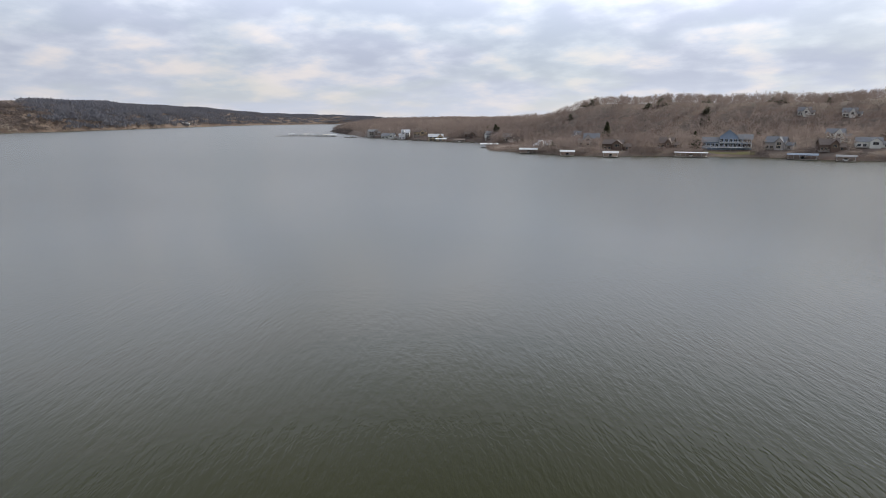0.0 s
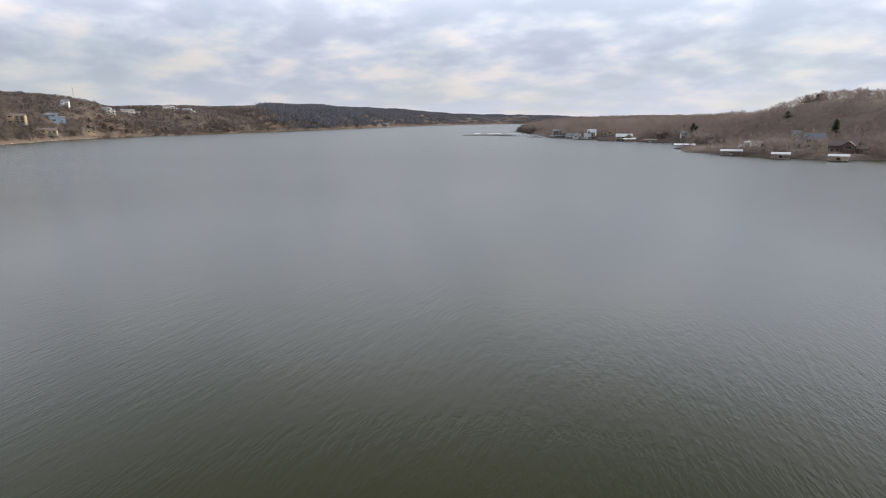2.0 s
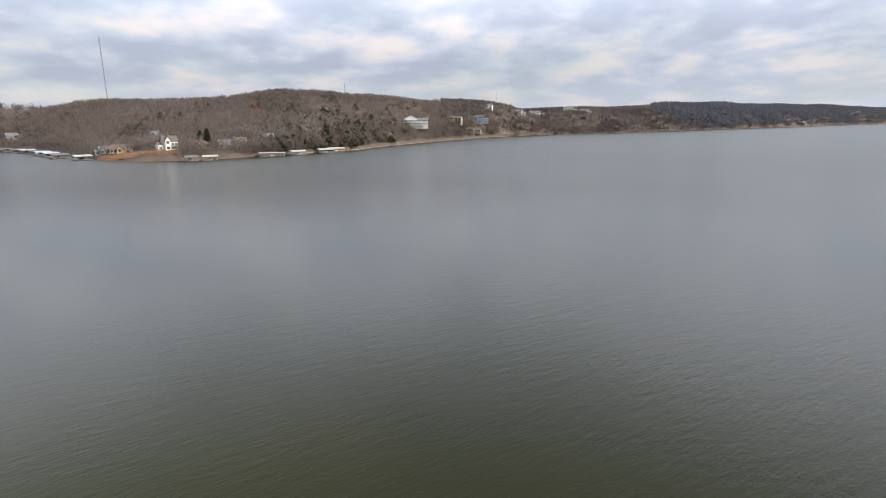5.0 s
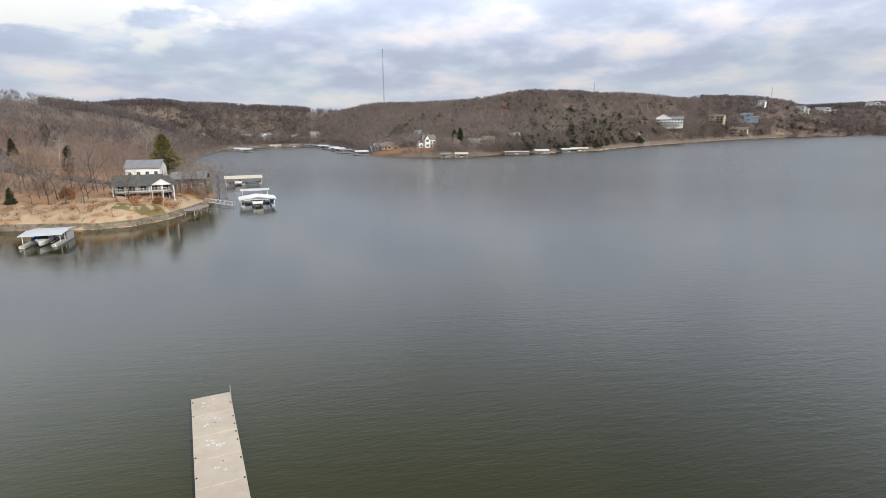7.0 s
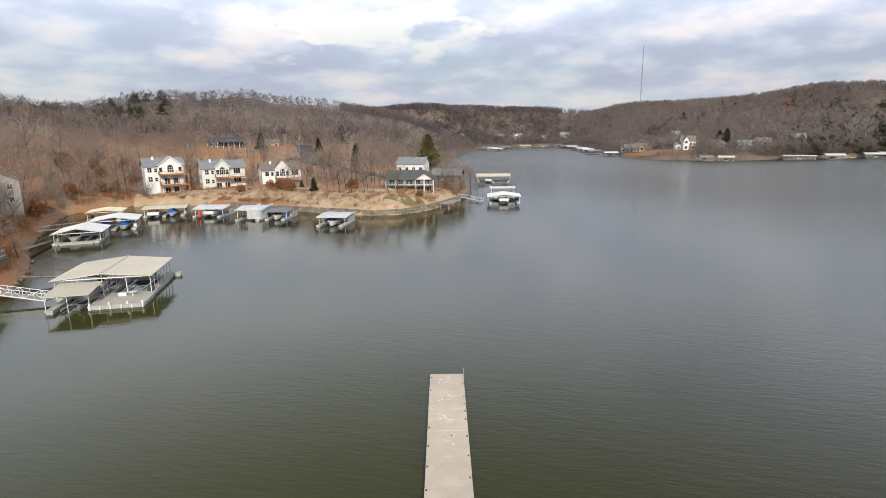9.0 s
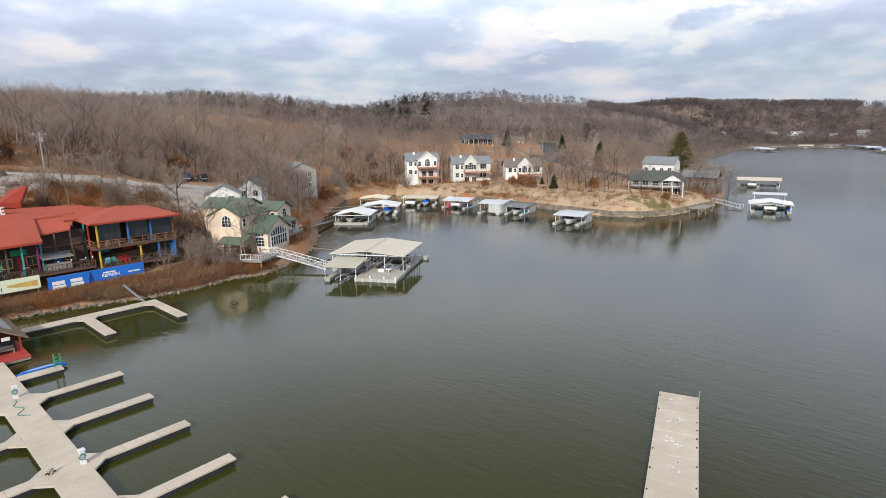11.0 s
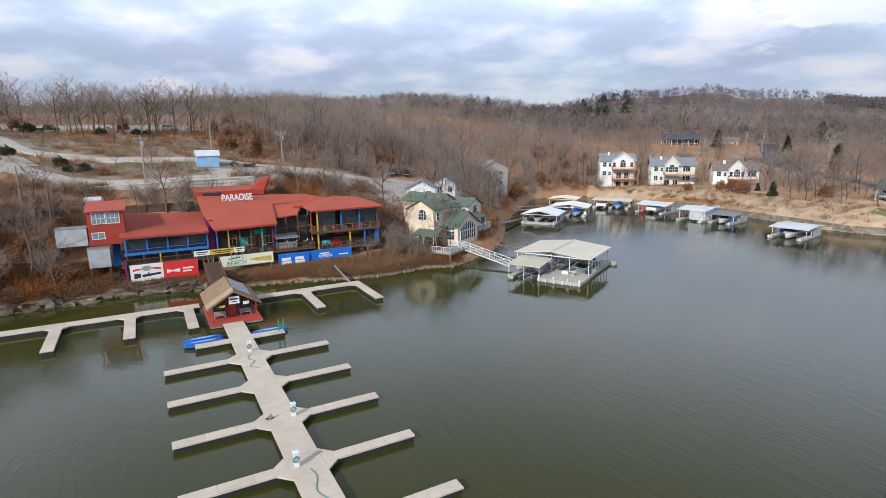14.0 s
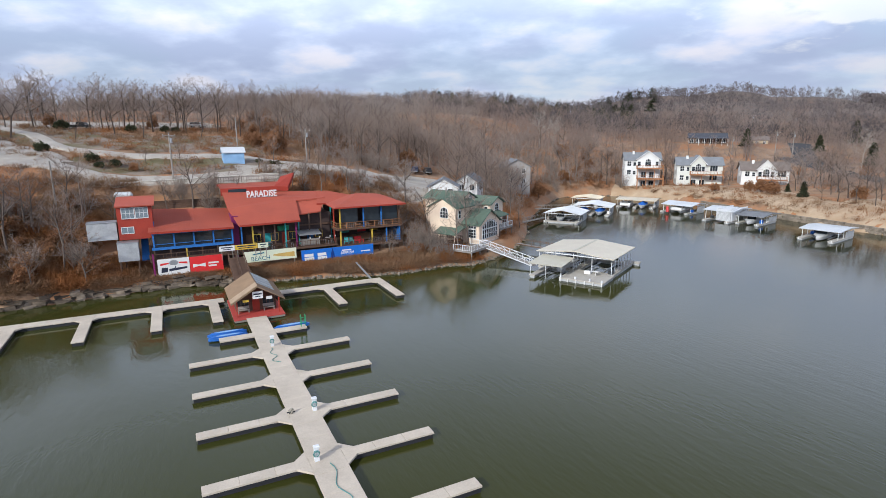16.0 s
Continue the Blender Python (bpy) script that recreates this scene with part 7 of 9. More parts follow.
def point_house():
    x, y = polar(36.7, 171)
    t = thing("house", pose(x, y, 3.2, 0, 0, -44), "white two-storey house with a green-black roof and wrap-round balcony", "house", "houses round the lake")
    part("wall", Shape().box(-7.2, 0, -2.5, 6.6, 8.0, 4.7), PALE_SIDING, t)
    gable_roof(t, -7.6, -2.2, 4.0, 8.4, 4.6, 7.0, DARK_GREEN_ROOF, "x", 0.4, PALE_SIDING)
    gable_roof(t, 1.6, -3.0, 7.6, 6.0, 4.5, 6.4, DARK_GREEN_ROOF, "y", 0.4, WHITE_PAINT)
    add_deck(t, -7.6, -2.6, 7.4, -0.05, 2.7, GREY_WOOD, True, -1.5, rail_mat=PALE_SIDING)
    for i in range(6):
        part("post", Shape().box(-7.4 + 2.9 * i, -2.55, -1.0, -7.25 + 2.9 * i, -2.4, 4.4), WHITE_PAINT, t)
    for xx in (1.9, 4.6, 7.3):
        part("post", Shape().box(xx, -3.0, -1.5, xx + 0.18, -2.82, 4.3), WHITE_PAINT, t)
    part("wall", Shape().box(-7.0, -0.25, -2.0, 6.4, -0.004, 2.3), BROWN_SIDING, t)
    for s in range(2):
        for i in range(5):
            add_window(t, -5.8 + 2.7 * i, -0.04 - 0.26 * (1 - s), 0.2 + 2.75 * s, 1.5, 1.45 if s else 1.8, 0, WHITE_PAINT, 2)
    add_window(t, 6.64, 3.0, 2.9, 1.4, 1.4, 90, WHITE_PAINT, 2)
    add_window(t, -7.24, 4.0, 2.9, 1.4, 1.4, -90, WHITE_PAINT, 2)
    x, y = polar(36.7, 196)
    simple_house(x, y, -52, 10, 8, 7.0, 2.1, WHITE_PAINT, GREY_ROOF, "white gabled house behind the point house", z=4.0, storeys=2, cols=4)
    x, y = polar(40.4, 190)
    simple_house(x, y, -50, 10, 7, 4.0, 1.8, BROWN_SIDING, GREY_ROOF, "brown timber-decked house among trees on the point", z=3.4, cols=4, decks=1)


point_house()
for b, r, h in ((24.3, 268, 9.5), (25.6, 262, 11), (20.9, 262, 8), (22.3, 345, 14)):
    utility_pole(*polar(b, r), h, True, -b)

# ---------------------------------------------------------------- stone seawall round the point
def seawall():
    line = [(58, 171), (66, 151), (75, 134), (79.5, 124), (86, 120.5), (95, 121.5), (106, 126), (118, 132), (129, 140)]
    wall = thing("seawall", pose(0, 0, 0), "low limestone seawall of stacked blocks round the point", "seawall", kind="structure")
    rng = random.Random(8)
    blocks = []
    for k in range(3):
        blocks.append(kept(("stone_block", k), lambda k=k: Shape().box(-0.58 - 0.03 * k, -0.32, 0, 0.58 + 0.03 * k, 0.34 + 0.04 * k, 0.52, 0.07)))
    for course in range(3):
        for (ax, ay), (bx, by) in zip(line, line[1:]):
            run = math.hypot(bx - ax, by - ay)
            n = int(run / 1.22)
            turn = math.degrees(math.atan2(by - ay, bx - ax))
            nx, ny = -(by - ay) / run, (bx - ax) / run
            for i in range(n):
                f = (i + 0.5 + 0.4 * (course % 2)) / n
                off = -0.35 + 0.22 * course + rng.uniform(-0.12, 0.12)
                ob = part("stone", blocks[rng.randrange(3)], LIMESTONE, wall)
                ob.matrix_basis = pose(ax + (bx - ax) * f + nx * off, ay + (by - ay) * f + ny * off, -0.1 + 0.5 * course, rng.uniform(-3, 3), rng.uniform(-3, 3), turn + rng.uniform(-4, 4))


seawall()


# ---------------------------------------------------------------- the far shores
def far_dock(bearing, r, turn, w, l, roof_mat, label, h=2.9, flat=False):
    x, y = polar(bearing, r)
    t = thing("boat_dock", pose(x, y, 0, 0, 0, -bearing + turn), label, "boat dock", "boat docks on the far shore")
    part("deck", Shape().box(-w / 2, -0.8, 0.2, w / 2, 0.4, 0.5).box(-w / 2, 0.404, 0.2, -w / 2 + 1, l, 0.5).box(w / 2 - 1, 0.404, 0.2, w / 2, l, 0.5), GREY_WOOD, t)
    part("float", Shape().box(-w / 2 + 0.1, -0.7, -0.2, w / 2 - 0.1, 0.3, 0.196), FLOAT, t)
    n = max(2, int(w / 3) + 1)
    for i in range(n):
        for yy in (0.3, l - 0.2):
            part("post", kept(("far_post", h), lambda: Shape().box(-0.06, -0.06, 0, 0.06, 0.06, h - 0.5)), GREY_METAL, t).matrix_basis = pose(-w / 2 + 0.2 + (w - 0.4) * i / (n - 1), yy, 0.5)
    gable_roof(t, -w / 2, 0, w / 2, l, h, h + (0.3 if flat else 0.9), roof_mat, "x", 0.5, None, 0.12)
    boat(pose(x, y, 0.15) @ pose(0, 0, 0, 0, 0, -bearing + turn) @ pose(0, l * 0.5, 0, 0, 0, -90), random.Random(int(r + w)).choice(("runabout", "pontoon", "dark")), "small boat moored under a far dock roof")
    return t


NAVY_ROOF = surface("slate_blue_metal_roof", (0.12, 0.17, 0.25), 0.5, scale=0.4, fine=5)
FAR_DOCKS = [
    (65.7, 402, 15, 8, 7, GREY_ROOF), (67.3, 402, 0, 9, 7, TAN_ROOF), (73.0, 430, 0, 18, 9, WHITE_ROOF), (75.6, 446, 20, 11, 8, WHITE_ROOF), (78.3, 468, 15, 12, 10, WHITE_ROOF), (79.3, 486, 15, 14, 8, TAN_ROOF),
    (57.1, 470, 20, 11, 8, WHITE_ROOF), (55.5, 512, 25, 12, 9, GREY_ROOF), (54.9, 550, 25, 11, 9, WHITE_ROOF), (54.4, 582, 30, 12, 9, WHITE_ROOF), (53.9, 614, 30, 11, 9, NAVY_ROOF), (53.35, 650, 30, 13, 9, WHITE_ROOF), (52.7, 676, 30, 13, 9, GREY_ROOF), (51.9, 702, 30, 12, 9, NAVY_ROOF),
    (44.7, 640, -20, 12, 9, GREY_ROOF), (45.2, 612, -20, 11, 9, WHITE_ROOF), (45.7, 588, -20, 11, 9, WHITE_ROOF), (46.5, 650, -20, 12, 9, GREY_ROOF), (48.6, 706, 0, 13, 8, TAN_ROOF), (50.4, 714, 0, 12, 8, GREY_ROOF),
]
FAR_DOCKS_RIGHT = [
    (152.3, 486, 0, 15, 9, WHITE_ROOF), (160.2, 374, 0, 9, 6, WHITE_ROOF), (164.4, 367, 0, 9, 6, WHITE_ROOF), (171.7, 386, 0, 19, 9, WHITE_ROOF), (180.6, 392, 0, 15, 9, NAVY_ROOF), (183.7, 388, 0, 9, 6, GREY_ROOF),
    (156.3, 398, 0, 12, 8, WHITE_ROOF), (138.1, 800, 0, 18, 9, GREY_ROOF), (140.4, 768, 0, 22, 9, GREY_ROOF), (142.9, 694, 0, 18, 9, GREY_ROOF), (145.0, 656, 0, 16, 9, BROWN_ROOF), (147.3, 624, 0, 12, 8, WHITE_ROOF), (149.2, 606, 0, 12, 8, BROWN_ROOF),
]
for b, r, turn, w, l, mat in FAR_DOCKS + FAR_DOCKS_RIGHT:
    far_dock(b, r, turn, w, l, mat, "roofed boat dock with moored boat on the far shore", flat=w > 15)
# the big marina off the far point: long low roofs in a row behind a breakwater
for i in range(7):
    far_dock(132.3 + 0.68 * i, 905 - 8 * i, 0, 9, 14, (WHITE_ROOF, GREY_ROOF, TAN_ROOF)[i % 3], "long low marina roof far down the lake", 3.0, True)
bw = thing("breakwater", pose(*polar(133.0, 885), 0, 0, 0, -134), "thin floating breakwater before the far marina", "breakwater")
part("float", Shape().box(-34, -1, -0.2, 42, 1, 0.6), GREY_WOOD, bw)
for i in range(9):
    part("pile", Shape().rod((-32 + 8.5 * i, 0, -1), (-32 + 8.5 * i, 0, 2.2), 0.25), GREY_WOOD, bw)

FAR_HOUSES = [
    (41.8, 690, 26, 10, 6.0, BROWN_SIDING, BROWN_ROOF, 2), (46.1, 775, 16, 9, 4, GREY_SIDING, GREY_ROOF, 1), (47.7, 790, 17, 9, 5, WHITE_PAINT, GREY_ROOF, 2), (50.4, 770, 16, 9, 4, TAN_SIDING, BROWN_ROOF, 1), (52.6, 760, 15, 9, 4, GREY_SIDING, GREY_ROOF, 1),
    (58.6, 480, 10, 8, 3, GREY_SIDING, GREY_ROOF, 1), (59.9, 462, 13, 8, 3, TAN_SIDING, BROWN_ROOF, 1), (63.8, 440, 13, 8, 6, WHITE_PAINT, BROWN_ROOF, 2), (62.9, 540, 9, 8, 4, PALE_SIDING, GREY_ROOF, 1), (66.5, 446, 10, 8, 3, TAN_SIDING, BROWN_ROOF, 1),
    (68.4, 450, 12, 8, 3, GREY_SIDING, GREY_ROOF, 1), (70.2, 462, 14, 8, 3.5, TAN_SIDING, BROWN_ROOF, 1), (72.9, 480, 14, 8, 4, BROWN_SIDING, GREY_ROOF, 1),
    (91.2, 868, 26, 10, 8, TAN_SIDING, BROWN_ROOF, 2), (93.9, 955, 30, 10, 8, BLUE_SIDING, GREY_ROOF, 2), (98.0, 1100, 18, 10, 7, PALE_SIDING, GREY_ROOF, 2), (99.7, 1270, 34, 12, 7, PALE_SIDING, GREY_ROOF, 2), (103.0, 1350, 30, 12, 7, PALE_SIDING, GREY_ROOF, 2),
    (93.2, 890, 26, 9, 3.4, TAN_SIDING, BROWN_ROOF, 1), (96.3, 990, 20, 9, 3.4, TAN_SIDING, BROWN_ROOF, 1), (94.8, 1050, 14, 9, 9, WHITE_PAINT, GREY_ROOF, 3), (104.4, 1330, 24, 12, 6, PALE_SIDING, GREY_ROOF, 2),
]
FAR_HOUSES_RIGHT = [
    (169.6, 420, 14, 8, 3.5, BROWN_SIDING, BROWN_ROOF, 1), (162.2, 430, 15, 8, 5.5, GREY_SIDING, GREY_ROOF, 2), (164.9, 400, 19, 8, 4, BROWN_SIDING, BROWN_ROOF, 1), (157.6, 455, 14, 8, 3, WHITE_PAINT, WHITE_ROOF, 1),
    (178.7, 420, 16, 8, 4.5, GREY_SIDING, GREY_ROOF, 1), (182.9, 436, 13, 8, 5, PALE_SIDING, GREY_ROOF, 2), (182.7, 412, 14, 8, 4, BROWN_SIDING, BROWN_ROOF, 1), (185.4, 425, 18, 8, 3.5, PALE_SIDING, GREY_ROOF, 1), (161.0, 500, 8, 8, 4, WHITE_PAINT, GREY_ROOF, 1),
    (142.1, 735, 24, 10, 6, PALE_SIDING, GREY_ROOF, 2), (140.6, 790, 18, 9, 5, GREY_SIDING, GREY_ROOF, 1), (143.5, 715, 14, 9, 8, WHITE_PAINT, WHITE_ROOF, 2), (147.1, 655, 24, 9, 5, TAN_SIDING, WHITE_ROOF, 1), (145.4, 700, 22, 9, 4, TAN_SIDING, BROWN_ROOF, 1), (150.5, 640, 16, 9, 4, BROWN_SIDING, BROWN_ROOF, 1),
    (152.6, 600, 14, 9, 4, PALE_SIDING, GREY_ROOF, 1), (154.5, 520, 16, 9, 4, PALE_SIDING, GREY_ROOF, 1), (180.4, 520, 11, 8, 3.5, PALE_SIDING, GREY_ROOF, 1), (183.6, 520, 12, 8, 3.5, PALE_SIDING, GREY_ROOF, 1), (122.8, 2380, 26, 12, 6, PALE_SIDING, WHITE_ROOF, 2), (124.0, 2400, 34, 12, 6, PALE_SIDING, GREY_ROOF, 2), (123.4, 2390, 22, 12, 5, TAN_SIDING, GREY_ROOF, 1), (119.9, 2150, 24, 12, 5, TAN_SIDING, GREY_ROOF, 1),
]
KINDS = {"dark_brown_siding": "brown", "grey_siding": "grey", "white_painted_siding": "white", "tan_siding": "tan", "pale_grey_siding": "pale grey", "slate_blue_siding": "slate-blue"}


def far_house(x, y, turn, w, d, h, wall, roof, label, rng):
    """A lake house of broken outline: main body, front wing under its own gable, lower side wing, deck on posts, chimney."""
    t = thing("house", pose(x, y, height_at(x, y), 0, 0, turn), label, "house", "houses on the far shores")
    trim = WHITE_PAINT if wall in (WHITE_PAINT, PALE_SIDING, BLUE_SIDING) else TAN_SIDING
    side = rng.choice((-1, 1))
    rise = rng.uniform(2.4, 3.4)
    w0 = w * 0.72
    cx = -side * w * 0.14
    part("foundation", Shape().box(cx - w0 / 2 - 0.1, -0.1, -3.0, cx + w0 / 2 + 0.1, d + 0.1, 0.4), GREY_CONCRETE, t)
    part("wall", Shape().box(cx - w0 / 2, 0, 0.4, cx + w0 / 2, d, h), wall, t)
    gable_roof(t, cx - w0 / 2, 0, cx + w0 / 2, d, h, h + rise, roof, "x", 0.6, wall)
    gw = w0 * rng.uniform(0.36, 0.46)
    gx = cx + side * (w0 / 2 - gw / 2 - 0.6)
    part("wall", Shape().box(gx - gw / 2, -1.8, -3.0, gx + gw / 2, -0.004, h + 0.2), wall, t)
    gable_roof(t, gx - gw / 2, -1.8, gx + gw / 2, d * 0.5, h + 0.2, h + 0.2 + rise * 0.85, roof, "y", 0.5, wall)
    add_window(t, gx, -1.84, h - 2.1, gw * 0.5, 1.7, 0, trim, 3)
    if h > 5:
        add_window(t, gx, -1.84, 0.9, gw * 0.5, 1.7, 0, trim, 3)
    sx = cx + side * w0 / 2
    s0, s1 = sorted((sx + side * 0.004, sx + side * w * 0.28))
    part("wall", Shape().box(s0, 1.5, -3.0, s1, d - 0.5, h * 0.62), wall, t)
    gable_roof(t, s0, 1.5, s1, d - 0.5, h * 0.62, h * 0.62 + 1.7, roof, "x", 0.4, wall)
    add_window(t, (s0 + s1) / 2, 1.46, 0.8, 1.6, min(1.4, h * 0.62 - 1.2), 0, trim, 2)
    lx = cx - side * (gw / 2 + 0.6)
    lw = w0 - gw - 1.6
    for k in range(max(1, int(h / 2.8))):
        for i in range(2):
            add_window(t, lx + lw * (i - 0.5) * 0.5, -0.04, 0.7 + 2.8 * k, lw * 0.3, 1.6, 0, trim, 2)
        add_deck(t, lx - lw / 2, -3.0, lx + lw / 2, -0.06, 0.2 + 2.8 * k, GREY_WOOD, True, -2.8)
    part("chimney", Shape().box(cx - 0.5, d * 0.6, h, cx + 0.5, d * 0.6 + 0.8, h + rise + 0.9, 0.06), LIMESTONE, t)
    return t


house_rng = random.Random(71)
for b, r, w, d, h, wall, roof, st in FAR_HOUSES + FAR_HOUSES_RIGHT:
    x, y = polar(b, r)
    far_house(x, y, -b + (r % 7 - 3) * 5, w, d, h * 1.12, wall, roof, KINDS[wall.name] + " house among bare trees on the far shore", house_rng)


def far_villa(b, r, w, z, label, wall, roof):
    """A broad terraced house: stepped wings, long window bands, and white balconies."""
    x, y = polar(b, r)
    t = thing("villa", pose(x, y, z, 0, 0, -b), label, "house", "houses round the lake")
    for x0, x1, h, dy in ((-w / 2, -w * 0.15, 4.0, 2.0), (-w * 0.15, w * 0.22, 7.5, 0.0), (w * 0.22, w / 2, 6.0, 1.5)):
        part("wall", Shape().box(x0, dy, -5, x1 - 0.004, dy + 10, h), wall, t)
        gable_roof(t, x0, dy, x1, dy + 10, h, h + (4.6 if dy == 0 else 2.8), roof, "y" if dy == 0 else "x", 0.7, wall)
        n = max(2, int((x1 - x0) / 2.6))
        for s in range(max(1, int(h / 3))):
            for i in range(n):
                add_window(t, x0 + (x1 - x0) * (i + 0.5) / n, dy - 0.05, s * 3.2 + 0.5, 1.8, 2.0, 0, WHITE_PAINT, 2)
    add_deck(t, -w * 0.5, -3.5, w * 0.5, -0.1, 0.3, WHITE_PAINT, True, -4)
    add_deck(t, -w * 0.15, -3.0, w * 0.5, -0.1, 3.4, WHITE_PAINT, True, 0.3)


far_villa(86.8, 715, 46, 22.0, "large white terraced villa high above the lake", WHITE_PAINT, GREY_ROOF)
far_villa(174.6, 424, 30, 5.0, "large blue and white lake house above a green lawn", BLUE_SIDING, GREY_ROOF)
road_strip("lawn", [polar(172.6, 413), polar(174.2, 412), polar(175.6, 412), polar(177.0, 413)], 9, GREEN_GRASS, "green lawn running down to the lake", 0.2)
road_strip("bank", [polar(58.4, 470), polar(60, 446), polar(62.5, 434), polar(64.6, 434)], 18, CLAY, "bare orange clay bank by the water", 0.25)
road_strip("bank", [polar(71.75, 606), polar(71.95, 640), polar(71.7, 668), polar(71.8, 694)], 8, RED_CLAY, "bare red clay scar down the wooded hillside", 0.6, 0.6)
road_strip("road_track", [polar(77.0, 650), polar(77.7, 664), polar(78.5, 690)], 4, GRAVEL, "pale dirt track through the woods", 0.6)
road_strip("lawn", [polar(46.5, 768), polar(48.0, 778), polar(50.0, 772)], 14, DRY_GRASS, "dry yellow grass at the head of the cove", 0.3)


def radio_mast(b, r, h, width, label):
    x, y = polar(b, r)
    t = thing("radio_mast", pose(x, y, height_at(x, y)), label, "mast")
    s = Shape()
    n = int(h / 6)
    feet = [(width * math.cos(a), width * math.sin(a)) for a in (0.3, 2.4, 4.5)]
    for fx, fy in feet:
        s.beam((fx, fy, 0), (fx, fy, h), 0.22, 0.22)
    part("leg", s, GREY_METAL, t)
    s = Shape()
    for i in range(n):
        z = h * i / n
        for (ax, ay), (bx, by) in zip(feet, feet[1:] + feet[:1]):
            s.beam((ax, ay, z), (bx, by, z + h / n), 0.1, 0.1)
    part("lattice", s, GREY_METAL, t)
    part("antenna", Shape().rod((0, 0, h), (0, 0, h + 4), 0.12, 0.05), GREY_METAL, t)


radio_mast(59.5, 880, 92, 0.7, "tall slim lattice radio mast on the wooded ridge")
radio_mast(80.4, 900, 26, 0.7, "slim lattice mast on the wooded ridge")
radio_mast(95.6, 1300, 40, 0.8, "faint lattice mast beyond the ridge")


# ---------------------------------------------------------------- trees and scrub
TWIG = surface("grey_twigs", (0.40, 0.315, 0.26), 0.95, second=(0.25, 0.195, 0.16), scale=0.06, fine=0.9, third=(0.37, 0.315, 0.275), third_scale=0.03, thin=0.45)
DARK_TWIG = surface("brown_oak_twigs", (0.36, 0.272, 0.22), 0.95, second=(0.235, 0.178, 0.146), scale=0.06, fine=0.9, third=(0.30, 0.245, 0.215), third_scale=0.03, thin=0.45)
GREY_TWIG = surface("grey_brush_twigs", (0.40, 0.335, 0.285), 0.95, second=(0.24, 0.195, 0.165), scale=0.3, fine=2.0, thin=0.3)
PALE_BARK = surface("pale_sycamore_bark", (0.40, 0.36, 0.31), 0.9, second=(0.28, 0.245, 0.205), scale=0.6, fine=4)
LEAF_BROWN = surface("dry_oak_leaves", (0.36, 0.185, 0.09), 0.9, second=(0.25, 0.13, 0.068), scale=0.3, fine=3, thin=0.45)
SCRUB_MAT = surface("dry_scrub", (0.35, 0.215, 0.12), 0.95, second=(0.20, 0.122, 0.074), scale=0.3, fine=2.5, third=(0.34, 0.145, 0.052), third_scale=0.1, thin=0.45)
NEEDLES = surface("cedar_needles", (0.05, 0.06, 0.032), 0.9, second=(0.075, 0.078, 0.04), scale=0.5, fine=3, vary=0.15, thin=0.45)
NEEDLES_PINE = surface("pine_needles", (0.33, 0.29, 0.105), 0.9, second=(0.19, 0.185, 0.07), scale=0.5, fine=3, thin=0.45)
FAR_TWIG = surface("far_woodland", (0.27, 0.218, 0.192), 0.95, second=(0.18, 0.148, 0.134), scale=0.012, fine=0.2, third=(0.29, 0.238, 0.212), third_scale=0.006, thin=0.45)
# far twig colour darkened for the cloud shadow on the ridge behind the cove
RIDGE_SHADE_TWIG = surface("shade_darkened_ridge_twigs", (0.165, 0.138, 0.132), 0.95, second=(0.105, 0.089, 0.087), scale=0.012, fine=0.2, third=(0.185, 0.156, 0.148), third_scale=0.006, thin=0.45)
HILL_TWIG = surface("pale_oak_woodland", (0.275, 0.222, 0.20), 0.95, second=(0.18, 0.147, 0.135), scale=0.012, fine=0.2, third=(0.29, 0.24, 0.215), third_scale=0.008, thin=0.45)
# the blue haze of the distance is mixed into this twig colour
DISTANT_HAZE = surface("haze_tinted_woods", (0.14, 0.142, 0.166), 0.95, second=(0.108, 0.111, 0.132), scale=0.006, fine=0.1, third=(0.14, 0.145, 0.172), third_scale=0.003, thin=0.45)


